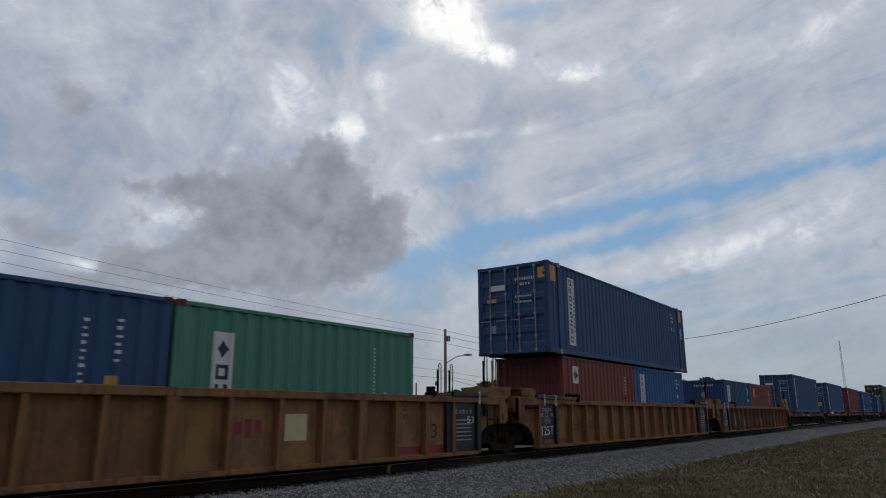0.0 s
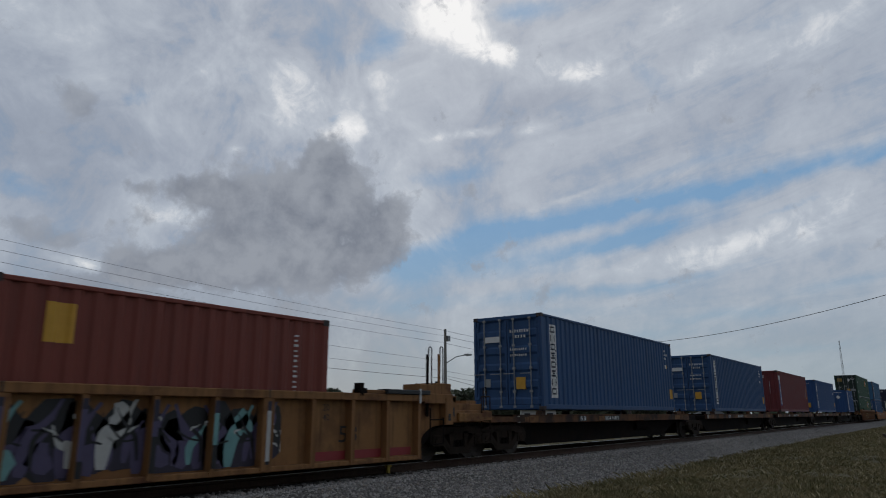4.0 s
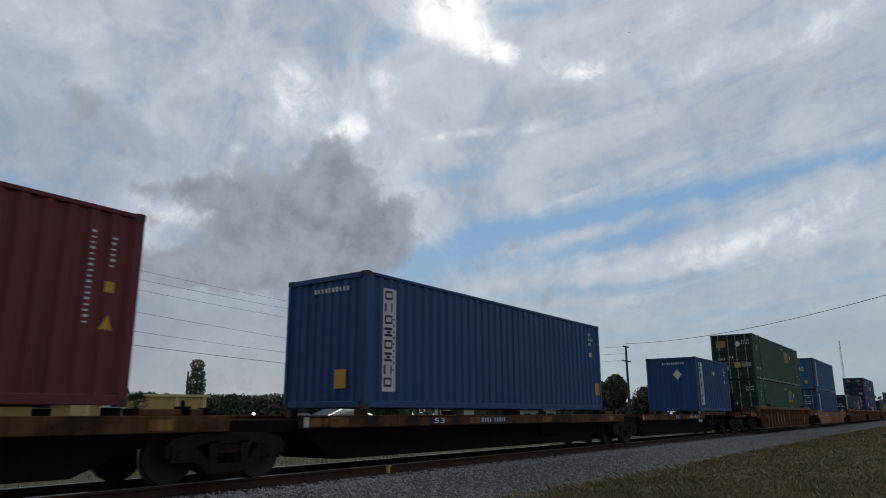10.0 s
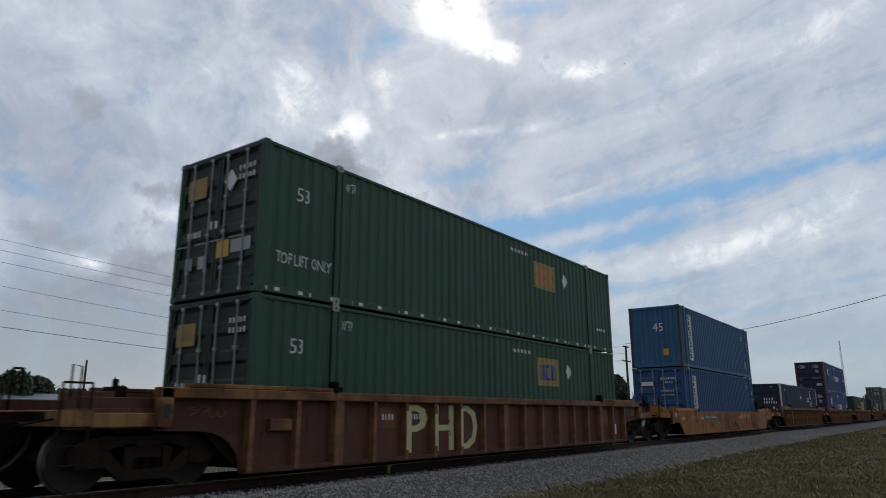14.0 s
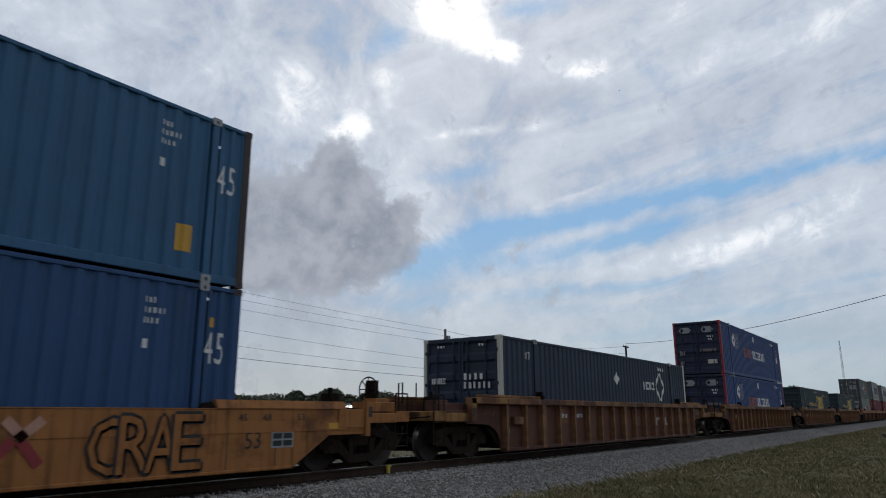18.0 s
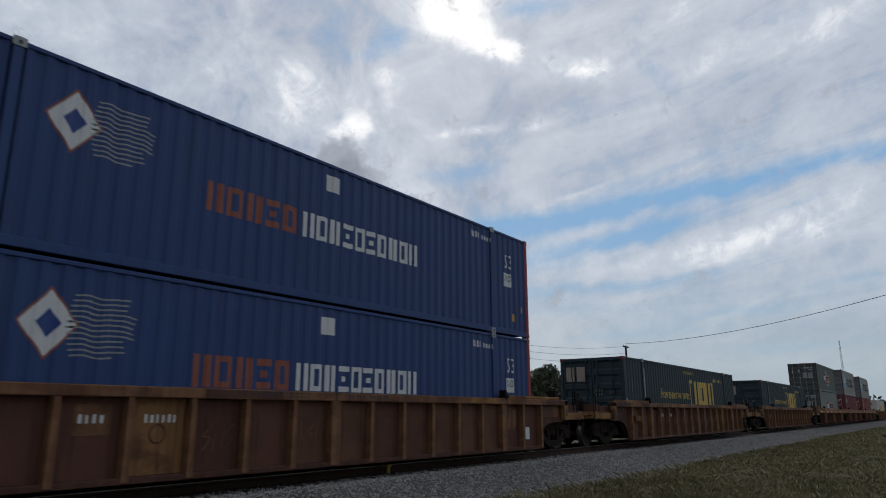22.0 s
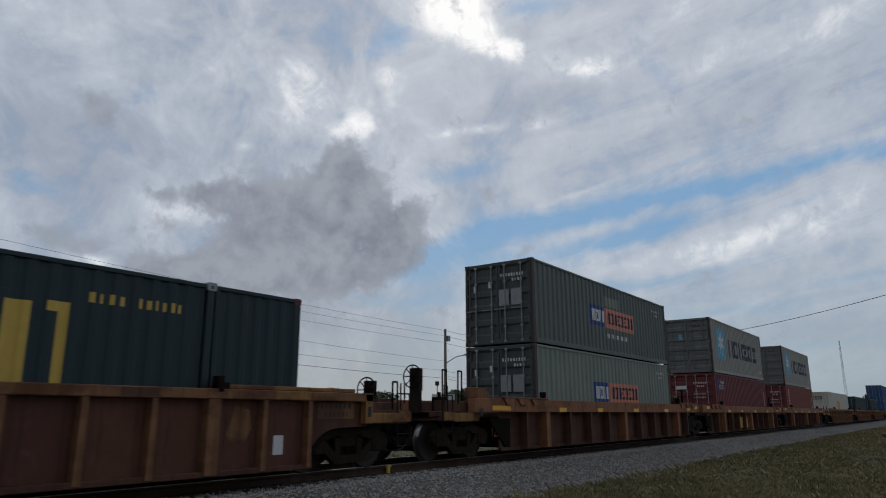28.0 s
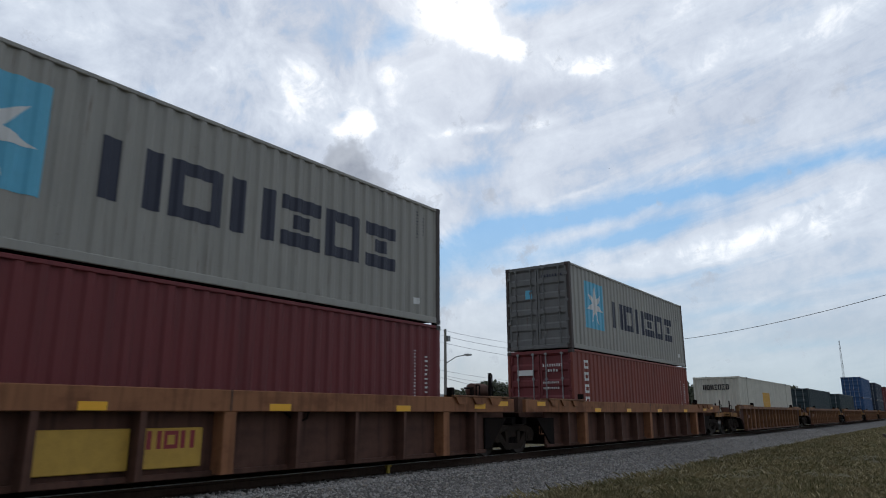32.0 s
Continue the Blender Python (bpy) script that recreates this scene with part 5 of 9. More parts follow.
def dress_well(c, seed):
    """Stencils, ghost patches and tags on a brown well car's side."""
    g = random.Random(seed)
    px = 1.0234
    bay = lambda i: -0.11 + px * i + 0.30
    side_paint(c, "stencil_patch", [quad(bay(3), 0.80, bay(3) + 0.52, 1.22)], CHORD, proud=0.001, label="faded yellow stencil patch")
    side_paint(c, "number_mark", bar_row(bay(3) + 0.06, 0.96, 0.40, 0.12, 4), WHITE, proud=0.003)
    side_paint(c, "number_mark", bar_row(bay(4), 0.96, 0.56, 0.12, 6), WHITE, proud=0.003)
    side_paint(c, "stencil_patch", [[(bay(14) + dx, z) for dx, z in ((0.05, 0.75), (0.2, 0.6), (0.42, 0.62), (0.55, 0.85), (0.5, 1.15), (0.2, 1.22))]], CHORD, proud=0.001, label="faded round stencil patch")
    side_paint(c, "number_mark", bar_row(L53 + 0.5, 1.18, 0.85, 0.10, 7) + bar_row(L53 + 0.6, 1.03, 0.7, 0.08, 6), BLACK, proud=0.003)
    side_paint(c, "stencil_patch", [quad(L53 + 0.42, 0.99, L53 + 1.4, 1.30)], CHORD, proud=0.001, label="worn yellow stencil patch")
    for k, i in enumerate(g.sample((5, 6, 7, 8, 10), 2)):
        side_paint(c, "graffiti", scrawl(seed * 7 + k, bay(i), 0.5, 0.55, 0.5, 0.022, 4), CHORD, proud=0.004, label="thin sprayed scrawl")
    side_paint(c, "graffiti", scrawl(seed * 5, -1.35, 1.02, 0.8, 0.22, 0.02, 5), CHORD, proud=0.004, label="chalk scrawl over the truck")


def chord_patches(c, seed):
    """Odd lengths of orange and ochre on a top chord, with stencilled bars."""
    g = random.Random(seed)
    x = -1.6
    while x < L53 + 1.0:
        w = g.uniform(0.5, 1.6)
        paint = g.choice((BROWNED, BROWNED, OXIDE, CHORD, DUSTBROWN))
        part("chord_patch", Mesh().box(x, x + w, -1.5625, -1.45, 1.325, 1.470), paint, c)
        x += w + g.uniform(0.3, 2.2)
    side_paint(c, "number_mark", bar_row(8.4, 1.37, 0.5, 0.07, 5) + bar_row(9.0, 1.37, 0.6, 0.07, 6), INK, y_side=1.56, proud=0.001)
    side_paint(c, "small_print", bar_row(6.2, 1.42, 1.2, 0.03, 14) + bar_row(6.2, 1.36, 1.2, 0.03, 14), INK, y_side=1.56, proud=0.001)


def gold_bay(c, i):
    """A side plate in newer yellow paint."""
    part("repaired_plate", Mesh().box(-0.11 + 1.0234 * i + 0.064, -0.11 + 1.0234 * (i + 1) - 0.064, -1.409, -1.398, 0.23, 1.31), GOLD, c, "yellow repainted side plate")
    if i < 11:
        x = -0.11 + 1.0234 * i + 0.52
        side_paint(c, "round_mark", stroke([(x + 0.13 * math.cos(k * 0.7), 0.80 + 0.13 * math.sin(k * 0.7)) for k in range(10)], 0.02), DUSTBROWN, proud=0.012)
    if i == 11:
        x = -0.11 + 1.0234 * i + 0.16
        side_paint(c, "trade_name", [quad(x, 0.98, x + 0.20, 1.03), quad(x + 0.08, 0.80, x + 0.12, 0.98), quad(x + 0.25, 0.98, x + 0.45, 1.03), quad(x + 0.33, 0.80, x + 0.37, 0.98), quad(x + 0.50, 0.80, x + 0.55, 1.03), quad(x + 0.62, 0.80, x + 0.67, 1.03)], RED, proud=0.012, label="faded red trade mark bars")


f_well = brown_well(-11.70, "rusty red-brown well car with pale graffiti on its ribs", 1)
for i, ch in enumerate("PHD"):
    x = 4.07 + i * 1.0234
    for dx in (0.0, 0.035, 0.07):
        side_paint(f_well, "graffiti_letter", fit_text(ch, x + dx, 0.27, x + dx + 0.72, 1.27), PALEYEL, proud=0.003 + dx * 0.02, label="pale yellow sprayed letter")
for k in range(4, 7):
    side_paint(f_well, "rib_paint", [quad(-0.11 + 1.0234 * k - 0.042, 0.34 + 0.05 * (k % 2), -0.11 + 1.0234 * k + 0.042, 1.20 - 0.06 * (k % 3))], PALEYEL, y_side=1.555, proud=0.004, label="pale sprayed paint on a rib")
for i, lab in ((0, "green corrugated 53 ft container in a well car"), (1, "green corrugated 53 ft container stacked on another")):
    c, side, end = container(-11.70, WELL_Z + i * (HC + 0.02), L53, HC, GREEN, lab, "doors", width=2.59, pitch=0.30, posts40=True, cast=GREEN, endpaint=SHADEDGREEN)
    side("reflector_tape", [quad(0.2 + 0.75 * k, 0.06, 0.55 + 0.75 * k, 0.13) for k in range(21)] if i else [quad(0.2, 0.06, 0.5, 0.12)], WHITE, "", 0.022)
    side("trade_mark", [quad(10.4, 1.60, 11.75, 2.42)], FADEDYEL, "faded yellow trade mark panel")
    side("trade_mark_print", block_row(10.55, 1.76, 1.1, 0.46, 3), SALMON if i else DECALBLUE, "", 0.009)
    side("hazard_diamond", diamond(12.45, 2.08, 0.24), WHITE)
    side("lettering", fit_text("53", 0.88, 1.88, 1.2, 2.16), WHITE)
    side("lettering", fit_text("WTP", 2.2, 2.42, 2.5, 2.62), WHITE)
    if i:
        side("lettering", fit_text("TOP LIFT ONLY", 0.42, 0.60, 1.85, 0.82), WHITE)
    side("number_mark", bar_row(9.0, HC - 0.42, 1.1, 0.1, 9) + bar_row(L53 - 1.3, 0.7, 0.8, 0.1, 7), WHITE)
    end("trade_mark", [quad(-0.98, HC - 0.85, -0.4, HC - 0.42)], FADEDYEL)
    end("trade_mark_print", block_row(-0.9, HC - 0.75, 0.45, 0.2, 3), SALMON if i else INK)
    end("hazard_diamond", diamond(0.35, HC - 0.65 if i else 0.75, 0.22), WHITE)
    end("number_mark", bar_row(0.6, HC - 0.5, 0.5, 0.1, 5) + bar_row(0.6, HC - 0.68, 0.5, 0.1, 5) + bar_row(-0.2, 1.35, 0.3, 0.16, 2) + bar_row(-0.9, 1.25, 0.45, 0.12, 5), WHITE)
    if i:
        end("yellow_plate", [quad(0.05, 0.75, 0.42, 1.08)], YELLOW)
        end("white_plate", [quad(0.48, 0.8, 1.05, 1.05), quad(-0.9, 0.6, -0.7, 0.85), quad(-0.5, 0.6, -0.3, 0.85)], GALV)

# the slim orange well car with two 45 ft containers
g_well = well_car(11.80, L53, "orange slim-sided well car with black graffiti", "slim", ORANGE, ORANGE, ORANGE, ("coupler", "coupler"), (-2.0, L53 + 2.0), top=1.15, over=1.9)
brake_wheel(g_well, L53 + 3.05, -0.35, 1.62)
slim_paint = lambda nm, rings, mat, proud=0.016, label="": side_paint(g_well, nm, rings, mat, y_side=1.5, proud=proud, label=label)
slim_paint("number_panel", [quad(2.74, 0.80, 5.11, 1.02)], BLACK, 0.014, "black number panel")
slim_paint("number_mark", bar_row(2.98, 0.85, 0.70, 0.13, 4) + bar_row(3.87, 0.85, 1.10, 0.13, 6), WHITE, 0.018)
slim_paint("trade_name", [quad(9.95, 0.90, 10.52, 1.02), quad(10.16, 0.77, 10.34, 0.90), quad(10.60, 0.90, 11.16, 1.02), quad(10.82, 0.77, 11.0, 0.90)] + stroke([(11.30, 1.02), (11.56, 0.77)], 0.13) + stroke([(11.75, 1.02), (11.46, 0.77)], 0.13), FADEDPINK, 0.014, "faded pinkish white trade mark bars")
slim_paint("trade_name", [quad(10.16, 0.44, 10.34, 0.77), quad(10.82, 0.44, 11.0, 0.77)] + stroke([(11.50, 0.77), (11.76, 0.45)], 0.13) + stroke([(11.42, 0.77), (11.12, 0.45)], 0.13), RED, 0.014, "faded red trade mark bars")
for word, x0, z0, x1, z1 in (("TWEEK", 6.15, 0.26, 9.40, 1.10), ("CRAE", 12.42, 0.27, 14.10, 1.08)):
    w = (x1 - x0) / len(word)
    for i, ch in enumerate(word):
        # black outlines round letters of bare paint
        a, b, lift = x0 + i * w - 0.06, x0 + (i + 1) * w + 0.02, (0.05, -0.02, 0.03, 0.0, 0.04)[i]
        for dx, dz in ((-0.045, 0), (0.045, 0), (0, -0.045), (0, 0.045), (0.03, -0.03)):
            slim_paint("graffiti_letter", fit_text(ch, a + dx, z0 + dz, b + dx, z1 - abs(lift) + dz), BLACK, 0.015 + 0.002 * i, "black sprayed outline")
        slim_paint("graffiti_letter", fit_text(ch, a, z0, b, z1 - abs(lift)), ORANGE, 0.016 + 0.002 * i, "letter of bare orange paint inside a sprayed outline")
slim_paint("graffiti", scrawl(71, 5.02, 0.46, 0.72, 0.25, 0.03, 5), PALETEAL, 0.004, "faint teal sprayed tag")
slim_paint("graffiti", scrawl(72, 3.2, 1.035, 0.75, 0.09, 0.014, 6), BLACK, 0.014, "thin black sprayed tag")
for x in (-0.62, 2.23, 9.50, 16.84):
    slim_paint("reflector", [quad(x, 0.81, x + 0.46, 0.92)], YELLOW, 0.014, "dull yellow reflector strip")
slim_paint("lettering", fit_text("53", 14.95, 0.52, 15.27, 0.80), BLACK, 0.002, "black stencilled number")
slim_paint("lettering", fit_text("53", -0.12, 0.97, 0.06, 1.08) + fit_text("48", 0.62, 0.97, 0.80, 1.08) + fit_text("45", 1.10, 0.97, 1.28, 1.08) + fit_text("45", 14.78, 0.97, 14.96, 1.08) + fit_text("48", 15.28, 0.97, 15.46, 1.08) + fit_text("53", 16.05, 0.97, 16.23, 1.08), BLACK, 0.014)
slim_paint("data_plate", [quad(15.50, 0.52, 15.99, 0.79)], GALV, 0.002, "pale framed data plate")
slim_paint("data_plate_print", [quad(15.53, 0.55, 15.73, 0.64), quad(15.76, 0.55, 15.96, 0.64), quad(15.53, 0.67, 15.73, 0.76), quad(15.76, 0.67, 15.96, 0.76)], BLACK, 0.004)
slim_paint("white_card", [quad(-1.54, 0.92, -1.36, 1.10)], CREAM, 0.034, "cream card")
slim_paint("dark_smear", [[(1.47, 0.68), (1.84, 0.70), (1.88, 0.76), (1.5, 0.77)]], CASTING, 0.003)
for i, (paint, lab, front) in enumerate(((BLUE, "blue corrugated 45 ft container in an orange well car", "doors"), (TEALBLUE, "faded blue corrugated 45 ft container stacked on another", "plain"))):
    c, side, end = container(13.0, WELL_Z + i * (HC + 0.02), L45, HC, paint, lab, front, posts40=True, post_paint=CASTING if i else None)
    marine_panel(side, 1.38, 0.36, HC - 0.34, 0.45)
    id_marks(side, L45, HC, L45 - 1.75, False)
    side("lettering", fit_text("45", L45 - 0.68, 1.6, L45 - 0.28, 2.12), WHITE)
    side("yellow_plate", [quad(L45 - 1.35, 0.45, L45 - 1.05, 0.9)] if i else [quad(L45 - 0.6, 2.2, L45 - 0.5, 2.36)], YELLOW)
    if i:
        r45, _ = text_shape("45", 0.55)
        end("lettering", place(r45, -0.1, 1.7), WHITE)
        end("yellow_sticker", [quad(0.35, 0.55, 0.6, 0.85)], YELLOW)
    else:
        end_marks(end, HC)

# three more brown wells: navy, royal blue pair, two dark green
w = brown_well(35.21, "rusty brown well car with dark ribs and faded panels", 0)
side_paint(w, "trade_name", [quad(11.22, 0.82, 11.98, 0.93), quad(11.48, 0.62, 11.76, 0.82), quad(12.02, 0.84, 12.12, 0.93), quad(12.23, 0.84, 12.55, 0.93), quad(12.24, 0.62, 12.44, 0.84), quad(12.60, 0.62, 12.96, 0.70), quad(12.68, 0.70, 12.86, 0.93)], FADEDCREAM, proud=0.005, label="faded cream trade mark blocks")
side_paint(w, "stencil_patch", [[(13.27, 0.66), (13.38, 0.58), (13.80, 0.60), (13.86, 0.78), (13.80, 1.00), (13.30, 0.98)]], CHORD, proud=0.001, label="tan stencil patch")
side_paint(w, "lettering", fit_text("53", 13.33, 0.66, 13.74, 0.94), INK, proud=0.006)
side_paint(w, "stencil_patch", [[(9.28, 0.72), (9.40, 0.64), (9.86, 0.66), (9.92, 0.82), (9.84, 0.98), (9.32, 0.96)]], CHORD, proud=0.001, label="tan stencil patch")
side_paint(w, "stencil_patch", [[(15.60, 0.72), (15.74, 0.60), (15.96, 0.64), (16.06, 0.88), (16.02, 1.14), (15.72, 1.18)]], CHORD, proud=0.001, label="faded round stencil patch")
side_paint(w, "number_mark", bar_row(9.36, 0.73, 0.52, 0.15, 5), INK, proud=0.004)
c, side, end = container(35.21, WELL_Z, L53, HC, NAVY, "navy corrugated 53 ft container with white corner posts", "doors", width=2.59, pitch=0.30, posts40=True, post_paint=CREAM, cast=CREAM, bars=NAVY)
side("lettering", fit_text("WTP", 1.41, 2.3, 1.68, 2.52), WHITE)
side("hazard_diamond", diamond(8.16, 2.02, 0.27), WHITE, "white hazard diamond")
side("trade_name", block_row(10.92, 1.72, 1.3, 0.3, 4, 0.2, 0.07), WHITE, "white trade name blocks")
corner = [(12.78 + 0.50 * math.cos(k * math.pi / 2), 1.86 + 0.58 * math.sin(k * math.pi / 2)) for k in range(5)]
side("logo_mark", [r for (a, b), (c_, d_) in zip(corner[:-1], corner[1:]) for u, v, t in ((0.06, 0.94, 0.13),) for r in stroke([(a + (c_ - a) * u, b + (d_ - b) * u), (a + (c_ - a) * v, b + (d_ - b) * v)], t)], WHITE, "white logo diamond ring")
side("number_mark", bar_row(12.6, HC - 0.38, 0.9, 0.14, 6), WHITE)
end("trade_name", block_row(-1.0, 1.62, 0.5, 0.16, 4, 0.2, 0.05), WHITE)
end("number_mark", bar_row(0.1, 1.72, 0.7, 0.17, 4) + bar_row(0.1, 1.48, 0.95, 0.18, 6), WHITE)
end("hazard_diamond", diamond(0.75, 1.05, 0.27), WHITE)
end("header_mark", bar_row(-0.8, HC - 0.27, 0.3, 0.07, 3) + bar_row(0.6, HC - 0.27, 0.3, 0.07, 3), WHITE)

w = brown_well(58.62, "rusty brown well car with tan ribs", 1)
gold_bay(w, 4)
for i, lab in ((0, "royal blue 53 ft container with red ends in a well car"), (1, "royal blue 53 ft container with red ends stacked on another")):
    c, side, end = container(58.62, WELL_Z + i * (HC + 0.02), L53, HC, PURPLE, lab, "doors", width=2.59, pitch=0.30, posts40=True, post_paint=ENDRED, cast=ENDRED, bars=SHADEDNAVY, endpaint=SHADEDNAVY)
    lz = 2.0
    side("logo_diamond", diamond(2.84, lz, 0.45), WHITE, "white logo diamond")
    side("logo_spot", diamond(2.84, lz, 0.20), DECALBLUE, "", 0.009)
    side("logo_border", diamond(2.84, lz, 0.50), FADEDORANGE, "thin faded red logo border", 0.003)
    side("logo_hatching", [r for k in range(12) for r in stroke([(3.05 + 0.07 * abs(k - 5.5) * 0.3 + 0.2 * j, lz - 0.42 + 0.076 * k + 0.018 * math.sin(2.2 * j)) for j in range(6 - abs(k - 6) // 3)], 0.026)], GALV)
    side("trade_name", block_row(5.1, 1.22, 2.1, 0.52, 5, 0.2, 0.13), FADEDORANGE, "faded orange-red trade name blocks")
    side("trade_name", block_row(7.28, 1.22, 3.65, 0.5, 10, 0.2, 0.11), WHITE, "white trade name blocks")
    side("white_plate", [quad(7.85, 2.3, 8.25, 2.64)], WHITE)
    side("number_mark", bar_row(13.2, HC - 0.42, 0.4, 0.17, 4) + bar_row(13.7, HC - 0.42, 0.55, 0.12, 6), WHITE)
    side("lettering", fit_text("53", L53 - 1.28, 1.88, L53 - 0.9, 2.28), WHITE)
    side("height_plate", [quad(L53 - 1.34, 1.36, L53 - 0.92, 1.74)], WHITE, "white height plate")
    side("lettering", fit_text("110'", L53 - 1.3, 1.5, L53 - 0.96, 1.7), INK, "", 0.009)
    side("yellow_sticker", [quad(L53 - 0.95, 0.42, L53 - 0.78, 0.62), quad(L53 - 0.42, 0.7, L53 - 0.32, 0.86)], YELLOW)
    hexes = [[(x - 0.34, HC - 0.46), (x - 0.20, HC - 0.62), (x + 0.20, HC - 0.62), (x + 0.34, HC - 0.46), (x + 0.20, HC - 0.30), (x - 0.20, HC - 0.30)] for x in (-0.64, 0.58)]
    end("logo_hexagon", hexes, GALV, "pale worn logo panels")
    end("logo_spot", diamond(-0.80, HC - 0.46, 0.13) + diamond(0.42, HC - 0.46, 0.13), SHADEDNAVY, "", 0.016)
    end("worn_plate", [quad(-1.0, 1.02, -0.72, 1.30), quad(0.12, 1.22, 0.98, 1.36), quad(-1.0, 0.48, -0.78, 0.72)], CHALK, "scuffed pale plates")
    end("number_mark", bar_row(0.55, HC - 0.9, 0.35, 0.1, 4) + bar_row(0.6, HC - 1.06, 0.25, 0.1, 3) + bar_row(-1.0, 1.05, 0.25, 0.25, 2), WHITE)
    end("data_plate", [quad(0.5, 0.55, 0.98, 0.78)], CREAM)

for n, x in enumerate((81.98, 105.42)):
    w = brown_well(x, "rusty brown well car with tan top chord and graffiti" if n == 0 else "rusty brown well car with tan top chord", n)
    if n == 0:
        gold_bay(w, 11)
        gold_bay(w, 12)
        side_paint(w, "trade_name", block_row(11.9, 1.0, 0.6, 0.16, 3, 0.15, 0.05), BLACK)
        for k in range(3):
            side_paint(w, "graffiti", scrawl(330 + k, 8.38 + k * 1.06, 0.40, 0.6, 0.55, 0.035, 5), CHALK, proud=0.002, label="faint sprayed scrawl")
    c, side, end = container(x, WELL_Z, L53, HC, DARKGREEN, "dark green corrugated 53 ft container with yellow lettering", "doors", width=2.59, pitch=0.30, posts40=True, cast=REDBROWN, bars=DARKGREEN)
    side("lettering", fit_text("How tomorrow moves", 4.1, 1.42, 7.93, 1.82), CSXYEL)
    side("bracket", [quad(8.06, 0.95, 8.2, 2.32), quad(8.2, 2.16, 8.42, 2.32), quad(8.2, 0.95, 8.42, 1.1), quad(11.8, 0.95, 11.94, 2.3), quad(11.64, 2.16, 11.8, 2.3), quad(11.64, 0.95, 11.8, 1.1)], CSXYEL, "yellow square bracket")
    side("trade_name", block_row(8.75, 1.12, 2.75, 1.14, 3, 0.06, 0.3), CSXYEL, "yellow trade name blocks")
    side("lettering", fit_text("WARNING HIGH CUBE", 7.22, 2.55, 8.8, 2.68), CSXYEL)
    side("number_mark", bar_row(12.2, 2.34, 0.6, 0.15, 4) + bar_row(12.95, 2.34, 0.8, 0.15, 6), CSXYEL)
    end("door_plate", [quad(-1.06, 2.0, -0.72, 2.55), quad(-0.62, 2.0, -0.28, 2.55)], FADEDCREAM, "faded cream door plates")
    end("number_mark", bar_row(0.12, 1.60, 0.34, 0.10, 3) + bar_row(0.12, 1.45, 0.34, 0.10, 3) + bar_row(0.68, 1.50, 0.2, 0.14, 2), CHALK)
    side("white_plate", [quad(0.74, 1.62, 0.82, 2.12)], CHALK, "", 0.012)
    side("height_plate", [quad(0.02, 1.12, 0.17, 1.36)], GALV, "", 0.020)
    part("white_post_strip", Mesh().box(1.95, 2.13, -1.303, -1.296, 0.2, 2.55), GALV, c)

